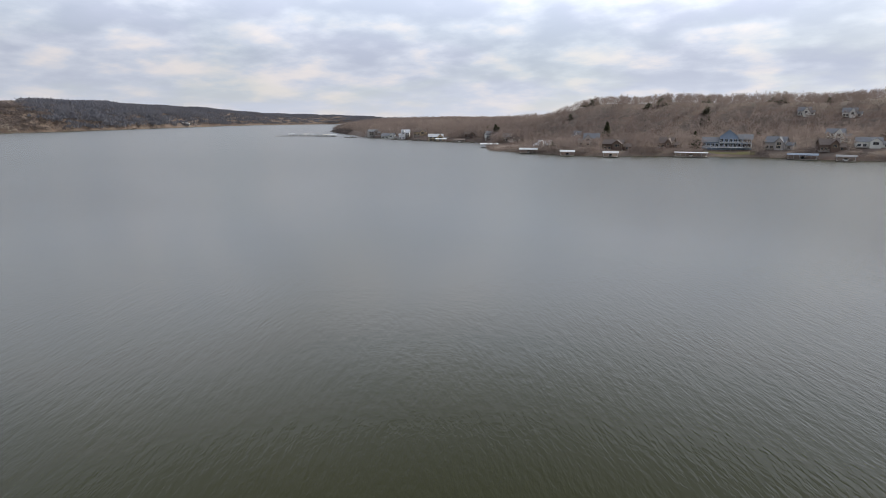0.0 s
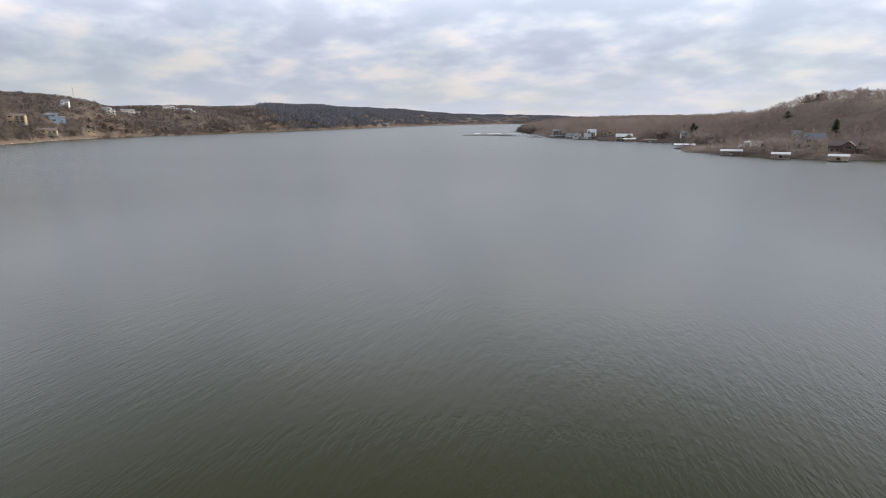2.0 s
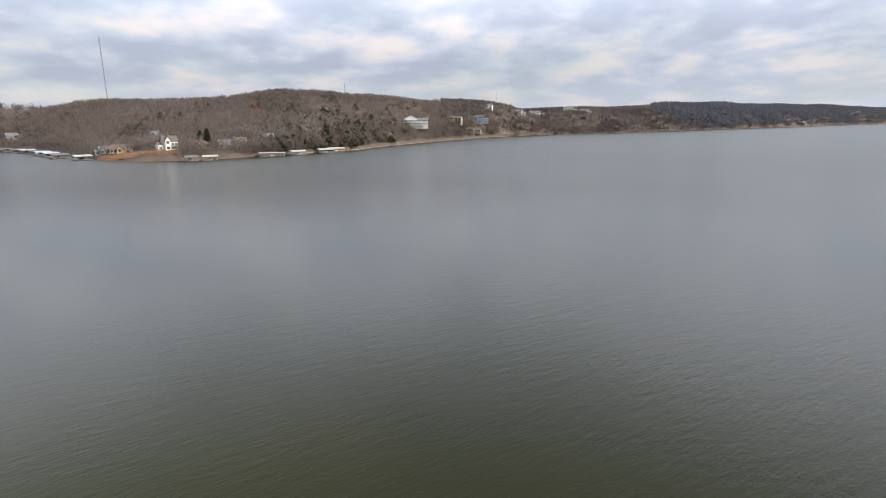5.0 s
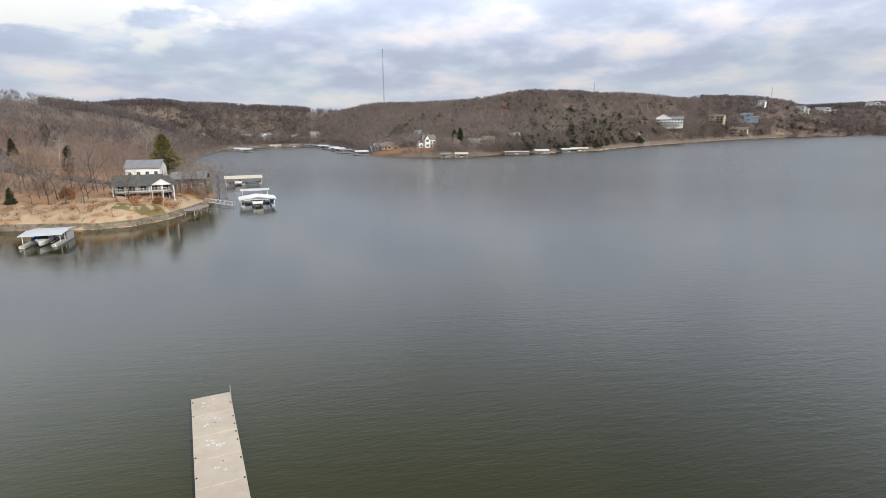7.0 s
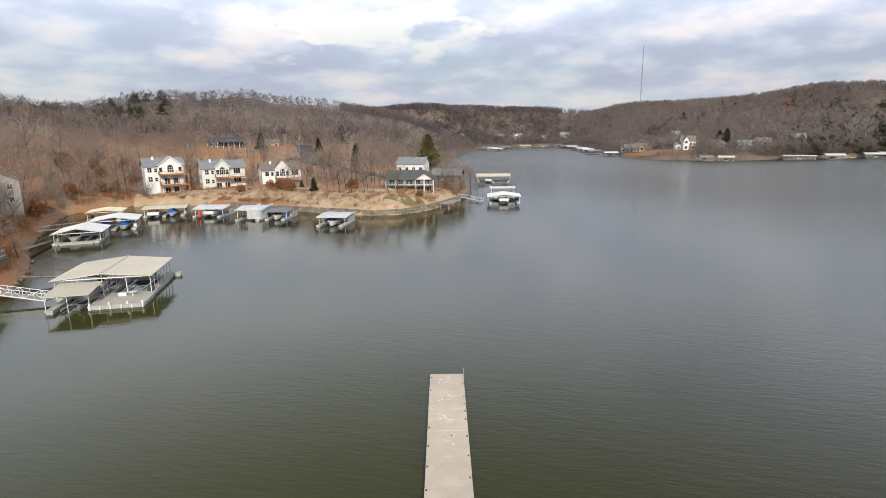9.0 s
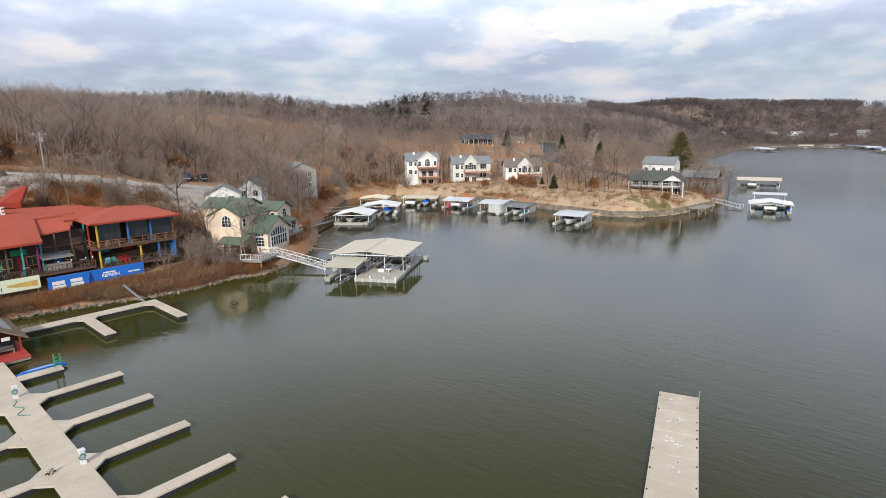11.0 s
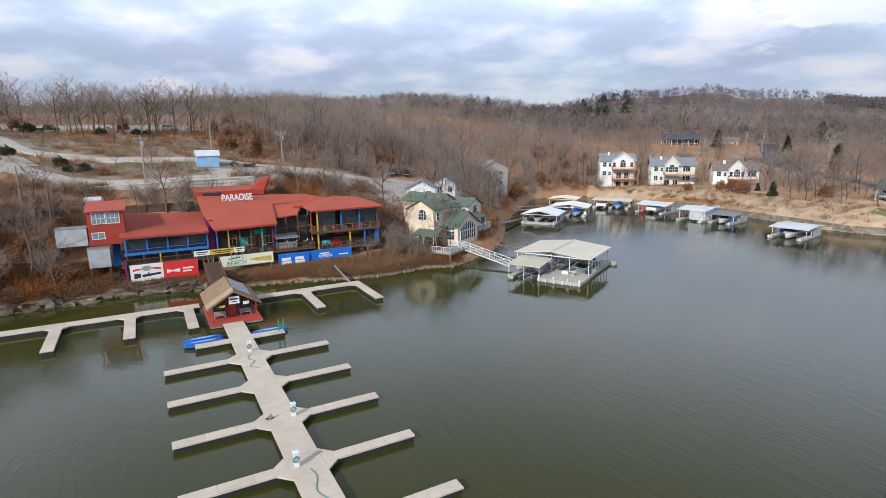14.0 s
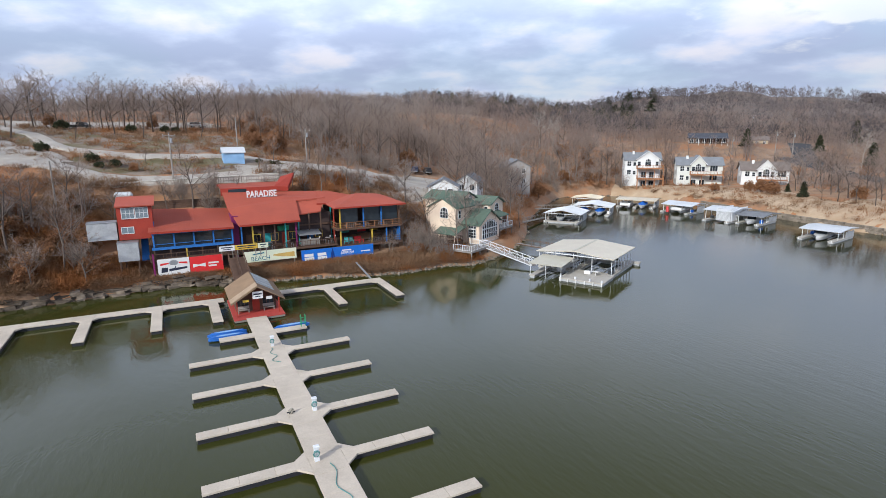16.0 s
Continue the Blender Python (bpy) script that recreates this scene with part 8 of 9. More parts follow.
def limb_set(rng, height, spread, n_limb, n_branch, n_twig, n_fine):
    """Bones of a leafless tree: (start, end, radius, radius, level)."""
    out = []
    base_r = height * 0.0125 + 0.03
    lean = Vector((rng.uniform(-0.16, 0.16), rng.uniform(-0.16, 0.16), 1))
    fork = height * rng.uniform(0.2, 0.36)
    p0, p1, p2 = Vector((0, 0, -0.4)), lean * fork, lean * height * 0.74
    p2 += Vector((rng.uniform(-1, 1), rng.uniform(-1, 1), 0)) * height * 0.12
    out.append((p0, p1, base_r, base_r * 0.75, 0))
    out.append((p1, p2, base_r * 0.75, base_r * 0.2, 0))

    def grow(p, d, length, r, level):
        bend = d + Vector((rng.uniform(-0.3, 0.3), rng.uniform(-0.3, 0.3), rng.uniform(0.05, 0.35)))
        q = p + d.normalized() * length * 0.5
        e = q + bend.normalized() * length * 0.5
        if level < 3:
            out.append((p, q, r, r * 0.7, level))
            out.append((q, e, r * 0.7, r * 0.3, level))
        else:
            out.append((p, e, r, r * 0.3, level))
        count = (0, n_branch, n_twig, n_fine, 0)[level]
        for i in range(count):
            f = rng.uniform(0.25, 1.0)
            s = p.lerp(q, f * 2) if f < 0.5 else q.lerp(e, f * 2 - 1)
            side = Vector((rng.gauss(0, 1), rng.gauss(0, 1), rng.gauss(0.25, 0.6))).normalized()
            grow(s, (d.normalized() * 0.45 + side + Vector((0, 0, 0.12))).normalized(), length * rng.uniform(0.34, 0.54), r * 0.42, level + 1)

    for i in range(n_limb):
        a = 2 * math.pi * (i + rng.uniform(-0.3, 0.3)) / n_limb * 1.62
        f = i / max(1, n_limb - 1)
        s = p1.lerp(p2, f * 0.9)
        d = Vector((math.cos(a), math.sin(a), rng.uniform(0.45, 1.0) + f * 0.5))
        grow(s, d, height * spread * rng.uniform(0.75, 1.15) * (1 - 0.4 * f), base_r * (0.42 - 0.2 * f), 1)
    return out


def bones_to_mesh(rng, bones, levels, sides=4, flat_from=3, thick=1.0):
    v, f = [], []
    for p, q, r0, r1, level in bones:
        if level not in levels:
            continue
        d = (q - p).normalized()
        a = d.cross(Vector((rng.gauss(0, 1), rng.gauss(0, 1), rng.gauss(0, 1)))).normalized()
        b = d.cross(a)
        k = len(v)
        if level >= flat_from:
            w = max(r0, 0.014) * thick
            v += [p - a * w, p + a * w, q]
            f.append((k, k + 1, k + 2))
            continue
        n = sides if level < 2 else 3
        for e, r in ((p, r0), (q, max(r1, 0.012))):
            for i in range(n):
                c, s = math.cos(2 * math.pi * i / n), math.sin(2 * math.pi * i / n)
                v.append(e + (a * c + b * s) * r)
        for i in range(n):
            j = (i + 1) % n
            f += [(k + i, k + j, k + n + j), (k + i, k + n + j, k + n + i)]
    return np.array([tuple(c) for c in v]), np.array(f)


def array_mesh(name, v, f, mat):
    me = bpy.data.meshes.new(name)
    me.vertices.add(len(v))
    me.vertices.foreach_set("co", np.ascontiguousarray(v, dtype=np.float32).ravel())
    me.loops.add(f.size)
    me.loops.foreach_set("vertex_index", np.ascontiguousarray(f, dtype=np.int32).ravel())
    me.polygons.add(len(f))
    me.polygons.foreach_set("loop_start", np.arange(0, f.size, 3, dtype=np.int32))
    me.polygons.foreach_set("loop_total", np.full(len(f), 3, np.int32))
    me.update(calc_edges=True)
    me.materials.append(mat)
    return me


def many(name, templates, rows, mat, label, category="woods"):
    """One object of many small plants: rows of x, y, z, turn, width, height, which template."""
    vs, fs, base = [], [], 0
    rows = np.asarray(rows, float)
    for k, (tv, tf) in enumerate(templates):
        sel = rows[rows[:, 6] == k]
        if not len(sel):
            continue
        c, s = np.cos(sel[:, 3])[:, None], np.sin(sel[:, 3])[:, None]
        x = (tv[:, 0] * c - tv[:, 1] * s) * sel[:, 4:5] + sel[:, 0:1]
        y = (tv[:, 0] * s + tv[:, 1] * c) * sel[:, 4:5] + sel[:, 1:2]
        z = tv[None, :, 2] * sel[:, 5:6] + sel[:, 2:3]
        vs.append(np.stack([x, y, z], -1).reshape(-1, 3))
        n = len(tv)
        fs.append((tf[None] + (base + n * np.arange(len(sel)))[:, None, None]).reshape(-1, 3))
        base += n * len(sel)
    ob = new(name, array_mesh(name, np.concatenate(vs), np.concatenate(fs), mat))
    return tagged(ob, label, category, kind="stuff")


def tuft(rng, n, width):
    """A far leafless tree: a trunk and slender blades that fan out into a ragged dome."""
    v, f = [], []

    def blade(p, q, w):
        d = (q - p).normalized()
        a = d.cross(Vector((rng.gauss(0, 1), rng.gauss(0, 1), rng.gauss(0, 1)))).normalized() * w
        k = len(v)
        v.extend([p - a, p + a, q])
        f.append((k, k + 1, k + 2))

    top = Vector((rng.uniform(-0.6, 0.6), rng.uniform(-0.6, 0.6), 9.0))
    blade(Vector((0, 0, -0.5)), top, width * 0.8)
    for i in range(n):
        a, e = rng.uniform(0, 6.283), rng.uniform(-0.95, 1.45)
        r = rng.uniform(0.45, 1.0)
        p = Vector((2.6 * r * math.cos(a) * math.cos(e), 2.6 * r * math.sin(a) * math.cos(e), 4.4 + 4.2 * r * math.sin(e)))
        out = rng.uniform(0.5, 1.6)
        b = a + rng.uniform(-1.0, 1.0)
        q = p + Vector((out * math.cos(b), out * math.sin(b), rng.uniform(0.2, 1.9)))
        blade(p, q, width * rng.uniform(0.8, 1.7))
    return np.array([tuple(p) for p in v]), np.array(f)


# Where no wood grows: places and radii.
OPEN = [(*polar(13.3, 204), 11), (*polar(18.4, 204), 13), (*polar(23.8, 203), 13), (*polar(12, 190), 12), (*polar(16, 186), 14), (*polar(20.5, 178), 16), (*polar(25, 168), 17), (*polar(29, 160), 17), (*polar(34, 165), 20), (*polar(38, 172), 18), (*polar(1.0, 166), 7),
        (*polar(36, 195), 13), (*polar(18.8, 272), 13), (*polar(16, 245), 14), (*polar(20, 240), 14), (*polar(24, 240), 15), (*polar(26.5, 262), 16), (*polar(28, 235), 15), (*polar(31, 215), 13),
        (*uw(-24, 180), 9), (*uw(-12, 182), 9), (*uw(2, 183), 9), (*polar(-41, 238), 27), (*polar(-34, 236), 30), (*polar(-27, 232), 26), (*polar(-37, 285), 28), (*polar(-29, 280), 26), (*uw(46, 117), 11), (*uw(54, 121), 11), (*uw(60, 129), 9), (*uw(55, 100), 12), (*uw(62, 104), 8),
        (*polar(174.6, 414), 15), (*polar(169, 412), 7), (*polar(162.2, 422), 8), (*polar(164.9, 392), 9), (*polar(178.7, 412), 8), (*polar(182.7, 405), 7), (*polar(185.4, 417), 9), (*polar(61, 440), 15), (*polar(58.5, 455), 12), (*polar(63.8, 433), 10)]
OPEN_FAR = [(x, y, r * 0.42) for x, y, r in [(*polar(86.8, 722), 32), (*polar(91.2, 866), 18), (*polar(93.9, 951), 22), (*polar(103, 1348), 36), (*polar(99.7, 1267), 24), (*polar(98, 1099), 18), (*polar(93.2, 888), 22), (*polar(96.3, 987), 20), (*polar(47.7, 775), 22), (*polar(50, 760), 14), (*polar(46.1, 762), 12),
            (*polar(143, 705), 16), (*polar(147.1, 640), 18), (*polar(145.4, 686), 14), (*polar(142.1, 722), 16), (*polar(150.5, 628), 12), (*polar(70.2, 452), 9), (*polar(68.4, 442), 9), (*polar(72.9, 466), 10), (*polar(41.8, 672), 18)]]
LANES = [[uw(-34, 132), uw(-16, 115.5), uw(-4, 112), uw(18, 114), uw(36, 118), uw(52, 124)], [uw(-50, 176), uw(-28, 155), uw(-20.5, 138), uw(-10, 129), uw(11, 127.5), uw(33, 119.5)], [uw(-40, 172), uw(-26, 180), uw(12, 186)], [polar(26, 300), polar(27.5, 245), polar(34, 205), polar(37.5, 205)]]

YARDS = [row[:3] for row in FAR_HOUSES + FAR_HOUSES_RIGHT if row[0] < 80 or row[0] > 110 and row[1] < 510]
OPEN_FAR += [(*polar(b, r + 3), w * 0.5 + 1) for b, r, w in YARDS] + [(*polar(b, r - 8), 3.5) for b, r, w in YARDS]
OPEN_FAR += [(*polar(122.6, 2310), 50), (*polar(123.5, 2410), 50), (*polar(124.3, 2520), 45), (*polar(152.6, 458), 15), (*polar(154.4, 446), 14), (*polar(156.2, 438), 13), (*polar(158, 428), 12), (*polar(155, 480), 16), (*polar(153.5, 490), 14)]
OPEN_FAR += [(*polar(71.8, r), 6) for r in (612, 626, 640, 654, 668, 682, 694)]


def open_ground(x, y):
    """True where no tree may stand."""
    bad = np.zeros(x.shape, bool)
    for cx, cy, r in OPEN + OPEN_FAR:
        bad |= (x - cx) ** 2 + (y - cy) ** 2 < r * r
    for line in LANES:
        for (ax, ay), (bx, by) in zip(line, line[1:]):
            dx, dy = bx - ax, by - ay
            t = np.clip(((x - ax) * dx + (y - ay) * dy) / (dx * dx + dy * dy), 0, 1)
            bad |= (x - ax - t * dx) ** 2 + (y - ay - t * dy) ** 2 < 4.5**2
    u, w = x * U[0] + y * U[1], x * W[0] + y * W[1]
    bad |= (u > -13) & (u < 42) & (w > 60) & (w < 127)
    bad |= (u > -36) & (u < 30) & (w > 104) & (w < 165)
    return bad


def shore_gap(x, y):
    return np.maximum(signed_distance(x, y, MAIN_LAND), signed_distance(x, y, RIGHT_LAND))


def scatter(seed, n, b0, b1, r0, r1, gap, power=1.0):
    """Random wooded places between two bearings and distances, spread evenly in bearing and in a power of distance."""
    g = np.random.default_rng(seed)
    b = np.radians(g.uniform(b0, b1, n))
    r = (g.uniform(r0**power, r1**power, n)) ** (1 / power)
    x, y = r * np.sin(b), r * np.cos(b)
    ok = (shore_gap(x, y) > gap) & ~open_ground(x, y)
    x, y = x[ok], y[ok]
    return x, y, rough_ground(x, y, ground_height(x, y)), g


def build_trees():
    rng = random.Random(21)
    # near trees, each its own
    near = []
    for k in range(6):
        h = 10.5 + 0.9 * k
        bones = limb_set(rng, h, 0.46, 11, 4, 4, 6)
        tv, tf = bones_to_mesh(rng, bones, (0, 1))
        cv, cf = bones_to_mesh(rng, bones, (2, 3, 4), 3, 3, 1.5)
        near.append((array_mesh("trunk", tv, tf, BARK), array_mesh("crown", cv, cf, DARK_TWIG if k % 2 else TWIG)))
    near_pale = (array_mesh("trunk", tv, tf, PALE_BARK), array_mesh("crown", cv, cf, PALE_BARK))

    def plant(x, y, z, k, scale, turn, pair=None, label="leafless grey-brown oak with a wide twiggy crown"):
        t = thing("tree", pose(x, y, z - 0.2, 0, 0, turn) @ Matrix.Scale(scale, 4), label, "tree", "bare trees")
        a, b = pair or near[k]
        part("trunk", a, None, t)
        part("crown", b, None, t)
        return t

    # picked spots among the buildings and on the point
    spots = [(uw(u, w), s) for u, w, s in ((-9, 101, 0.75), (-1, 104, 0.7), (3, 104.5, 0.75), (5.5, 103.5, 0.65), (-12, 88, 0.7), (-15, 92, 0.8), (-18, 87, 0.7), (-22, 96, 0.9), (-26, 90, 0.85), (-20, 102, 0.9), (-30, 98, 1.0), (-15, 105, 0.8), (26, 106, 0.7),
                                           (32, 108, 0.7), (21, 108.5, 0.6), (37.5, 97, 0.6), (40, 99, 0.55), (58, 110, 0.8), (62, 112, 0.85), (66, 110, 0.8), (-35, 106, 1.0), (-34, 165, 1.0), (-29, 168, 1.0), (-24, 166, 0.95), (-17, 166, 1.0), (-13, 168, 0.9), (-8, 165, 0.9), (-3, 166, 1.0), (3, 167, 0.9), (5, 164, 1.05), (9, 166, 1.0), (13, 168, 1.05), (18, 160, 1.0), (22, 150, 0.9), (26, 142, 0.9), (31, 136, 0.85), (34, 142, 0.9), (-31, 118, 0.9), (-27, 112, 0.8), (10, 105, 0.6), (23, 109, 0.6), (28, 110, 0.6), (-30, 148, 1.0), (-18, 145, 0.7), (-5, 150, 0.7), (1, 158, 0.8), (-11, 157, 0.9), (8, 152, 0.7), (-38, 150, 1.1), (-40, 140, 1.1), (-36, 130, 1.0), (-30, 126, 0.9), (-33, 112, 0.95), (2, 121, 0.45), (-4, 122, 0.4), (8, 116.5, 0.4), (16, 117, 0.45), (20, 122, 0.5))]
    spots += [(polar(b, r), s) for b, r, s in ((-9.3, 99, 0.42), (-8.3, 96, 0.4), (-7.4, 97, 0.34), (-10.4, 101, 0.45), (-11.6, 103, 0.45), (-9.9, 95, 0.36), (-6.9, 94, 0.26), (-4.5, 124, 0.7), (-2.6, 127, 0.75), (-0.8, 122, 0.7), (0.4, 126, 0.75), (-6.0, 128, 0.75), (1.4, 119, 0.55), (0.1, 150, 0.75), (0.8, 153, 0.8), (1.5, 151, 0.7), (-0.7, 153, 0.8), (-1.6, 148, 0.8), (1.1, 158, 0.85), (27.5, 190, 0.7), (28.8, 178, 0.75), (30.0, 172, 0.8), (31.2, 176, 0.9), (32.2, 166, 0.8), (33.0, 182, 0.9), (34.4, 160, 0.75), (35.3, 162, 0.8), (31.8, 190, 0.8), (29.4, 196, 0.8), (38.6, 178, 0.7), (39.6, 182, 0.7),
                                               (40.3, 186, 0.75), (41.0, 184, 0.7), (41.6, 192, 0.7), (42.4, 200, 0.8), (43.0, 206, 0.8), (40.6, 194, 0.8), (41.8, 210, 0.8), (27.0, 172, 0.6), (28.2, 168, 0.55), (29.3, 165, 0.6), (30.6, 163, 0.6), (31.9, 160, 0.55), (33.4, 168, 0.65), (26.2, 184, 0.7), (24.9, 192, 0.6), (42.0, 182, 0.7), (42.8, 190, 0.75), (43.6, 198, 0.8), (39.0, 170, 0.6), (34.0, 192, 0.8), (15.6, 203, 0.75), (20.9, 200, 0.7), (26.3, 205, 0.8), (16.2, 214, 0.8), (21.2, 214, 0.85), (10.8, 206, 0.8))]
    thickets = []
    for k in range(3):
        bones = []
        for stem in range(9):
            a, e = rng.uniform(0, 6.28), rng.uniform(0.9, 1.35)
            d = Vector((math.cos(a) * math.cos(e), math.sin(a) * math.cos(e), math.sin(e)))
            p = Vector((rng.uniform(-0.5, 0.5), rng.uniform(-0.5, 0.5), -0.2))
            top = p + d * rng.uniform(3.0, 4.8)
            bones.append((p, top, 0.06, 0.02, 1))
            for j in range(9):
                f = rng.uniform(0.25, 1.0)
                b0 = p.lerp(top, f)
                side = (d + Vector((rng.gauss(0, 0.8), rng.gauss(0, 0.8), rng.gauss(0.1, 0.5)))).normalized()
                b1 = b0 + side * rng.uniform(0.8, 1.9)
                bones.append((b0, b1, 0.022, 0.01, 2))
                for q in range(5):
                    c0 = b0.lerp(b1, rng.uniform(0.2, 1.0))
                    bones.append((c0, c0 + (side + Vector((rng.gauss(0, 0.8), rng.gauss(0, 0.8), rng.gauss(0, 0.6)))).normalized() * rng.uniform(0.4, 1.0), 0.012, 0.005, 3))
        thickets.append((array_mesh("trunk", *bones_to_mesh(rng, bones, (1,)), GREY_TWIG), array_mesh("crown", *bones_to_mesh(rng, bones, (2, 3), 3, 3, 1.2), GREY_TWIG)))
    patch = [(polar(b, r), s) for b, r, s in ((-9.6, 97, 1.0), (-8.8, 95.5, 0.95), (-7.9, 94.5, 0.8), (-10.6, 99, 1.1), (-11.8, 100, 1.1), (-9.0, 99, 0.9), (-13.0, 99, 0.9), (-7.0, 92.5, 0.55), (-12.4, 96, 0.7), (-10.0, 93.5, 0.65), (-7.4, 95.5, 0.8), (-6.8, 94.5, 0.7), (-6.2, 94, 0.6), (-7.8, 97, 0.9), (-8.4, 97.5, 0.95), (-5.8, 92.5, 0.45))]
    patch += [(uw(rng.uniform(-44, -11.5), rng.uniform(90, 107)), rng.uniform(0.6, 1.15)) for i in range(30)]
    patch += [(uw(rng.uniform(-6, 7), rng.uniform(101.5, 108)), rng.uniform(0.6, 0.9)) for i in range(9)]
    patch += [(uw(rng.uniform(16, 44), rng.uniform(106, 114)), rng.uniform(0.5, 0.9)) for i in range(16)]
    patch += [(uw(rng.uniform(38, 52), rng.uniform(120, 136)), rng.uniform(0.7, 1.2)) for i in range(10)]
    patch += [(polar(rng.uniform(0.5, 12), rng.uniform(176, 215)), rng.uniform(0.8, 1.3)) for i in range(22)]
    patch += [(polar(rng.uniform(38.5, 43), rng.uniform(178, 204)), rng.uniform(0.8, 1.2)) for i in range(16)]
    for (x, y), s in patch:
        if shore_gap(np.array([x]), np.array([y]))[0] < 1.0:
            continue
        t = thing("bare_bush", pose(x, y, height_at(x, y), 0, 0, rng.uniform(0, 360)) @ Matrix.Scale(s, 4), "bare grey many-stemmed bush", "bush", "bare bushes")
        a, b = thickets[rng.randrange(3)]
        part("trunk", a, None, t)
        part("crown", b, None, t)
    for i, ((x, y), s) in enumerate(spots):
        plant(x, y, height_at(x, y), rng.randrange(6), s * rng.uniform(0.9, 1.1), rng.uniform(0, 360))
    x, y, z, g = scatter(5, 1500, -52, 33, 100, 235, 4, 1.6)
    count = min(len(x), 230)
    for i in range(count):
        plant(x[i], y[i], z[i], rng.randrange(6), rng.uniform(0.8, 1.08), rng.uniform(0, 360))
    for b, r, s in ((3.2, 240, 1.1), (4.6, 236, 1.0), (37.3, 300, 1.2), (76.6, 505, 1.5), (77.3, 506, 1.4), (30.6, 250, 1.0)):
        xx, yy = polar(b, r)
        plant(xx, yy, height_at(xx, yy), 5, s, rng.uniform(0, 360), near_pale, "pale white-barked sycamore without leaves")
    # middle woods in one sheet
    mids = []
    for k in range(5):
        bones = limb_set(rng, 12.5, 0.42, 8, 3, 3, 1)
        mids.append(bones_to_mesh(rng, bones, (0, 1, 2, 3, 4), 3, 2, 2.2))
    x, y, z, g = scatter(6, 7500, -56, 48, 95, 420, 4, 1.25)
    x, y, z = x[:1600], y[:1600], z[:1600]
    rows = np.stack([x, y, z - 0.3, g.uniform(0, 6.28, len(x)), g.uniform(0.8, 1.2, len(x)), g.uniform(0.75, 1.15, len(x)), g.integers(0, 5, len(x))], 1)
    back = (np.hypot(x, y) > 215) & (x > -15)
    many("woods", mids, rows[~back], TWIG, "leafless brown oak woods on the slopes")
    many("slope_woods", mids, rows[back], DARK_TWIG, "darker leafless oak woods behind the cove")
    # far woods: small tufts of bare branches that close into one canopy
    fine = [tuft(rng, 34, 0.15) for k in range(6)]
    coarse = [tuft(rng, 20, 0.36) for k in range(5)]
    woods = {"dark": [], "light": [], "ridge": [], "cove": []}

    def sow(kind, seed, n, keep, b0, b1, r0, r1, gap, power, wide, tall, strip=None):
        x, y, z, g = scatter(seed, n, b0, b1, r0, r1, gap, power)
        if strip:
            low = shore_gap(x, y) < strip
            x, y, z = x[low], y[low], z[low]
        x, y, z = x[:keep], y[:keep], np.maximum(z[:keep], 0.1)
        m = len(x)
        woods[kind].append(np.stack([x, y, z - 0.3, g.uniform(0, 6.28, m), g.uniform(*wide, m), g.uniform(*tall, m), g.integers(0, 5, m)], 1))

    sow("cove", 7, 26000, 5200, -56, 48, 300, 700, 6, 1.2, (0.8, 1.3), (0.8, 1.2))
    sow("dark", 8, 30000, 6500, 40, 74, 380, 860, 3, 1.0, (0.8, 1.4), (0.7, 1.1))
    sow("dark", 9, 30000, 6200, 70, 98, 440, 1000, 1, 1.0, (0.8, 1.4), (0.7, 1.1))
    sow("light", 15, 30000, 7000, 148, 194, 375, 900, 3, 1.0, (0.8, 1.4), (0.75, 1.1))
    sow("light", 16, 40000, 3400, 136, 157, 500, 1300, 3, 0.8, (1.0, 1.8), (0.9, 1.45))
    sow("light", 21, 40000, 2600, 137, 162, 1150, 3600, 6, 0.6, (1.8, 3.0), (0.9, 1.3))
    sow("dark", 22, 40000, 2600, 88, 108, 700, 1350, 0, 0.9, (0.9, 1.5), (0.5, 0.9), 140)
    sow("ridge", 10, 30000, 5000, 90, 118, 800, 2000, 1, 0.6, (1.2, 2.4), (0.7, 1.0))
    sow("ridge", 18, 12000, 2200, 20, 80, 700, 1500, 8, 0.7, (1.3, 2.2), (0.8, 1.1))
    sow("ridge", 19, 24000, 3600, 30, 52, 560, 1150, 8, 0.8, (1.2, 2.0), (0.8, 1.1))
    sow("ridge", 20, 90000, 3400, 106, 140, 1200, 5200, 0, 0.5, (2.0, 4.0), (0.6, 1.0), 200)
    # a low fringe right at the water
    sow("ridge", 23, 200000, 2400, 97, 141, 1000, 5000, -4, 0.5, (1.5, 3.0), (0.25, 0.5), 34)
    sow("light", 12, 60000, 1500, 138, 194, 375, 820, -1, 1.0, (0.5, 0.9), (0.2, 0.45), 14)
    sow("dark", 13, 120000, 4200, 70, 106, 430, 1300, 1.2, 0.8, (0.6, 1.2), (0.25, 0.5), 26)
    sow("dark", 14, 60000, 1000, 40, 74, 370, 820, -1, 1.0, (0.5, 0.9), (0.25, 0.5), 18)
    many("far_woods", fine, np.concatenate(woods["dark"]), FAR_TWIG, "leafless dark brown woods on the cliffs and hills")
    many("cove_ridge_woods", fine, np.concatenate(woods["cove"]), RIDGE_SHADE_TWIG, "leafless oak woods on the ridge behind the cove, darkened for cloud shadow")
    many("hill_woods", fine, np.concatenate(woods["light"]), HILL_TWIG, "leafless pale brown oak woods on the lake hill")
    many("ridge_woods", coarse, np.concatenate(woods["ridge"]), RIDGE_SHADE_TWIG, "leafless dark woods on the distant ridges")
    # young growth between the trees of the near slopes
    thin = [tuft(rng, 26, 0.075) for k in range(5)]
    x, y, z, g = scatter(17, 16000, -56, 48, 100, 330, 3, 1.2)
    x, y, z = x[:5200], y[:5200], z[:5200]
    m = len(x)
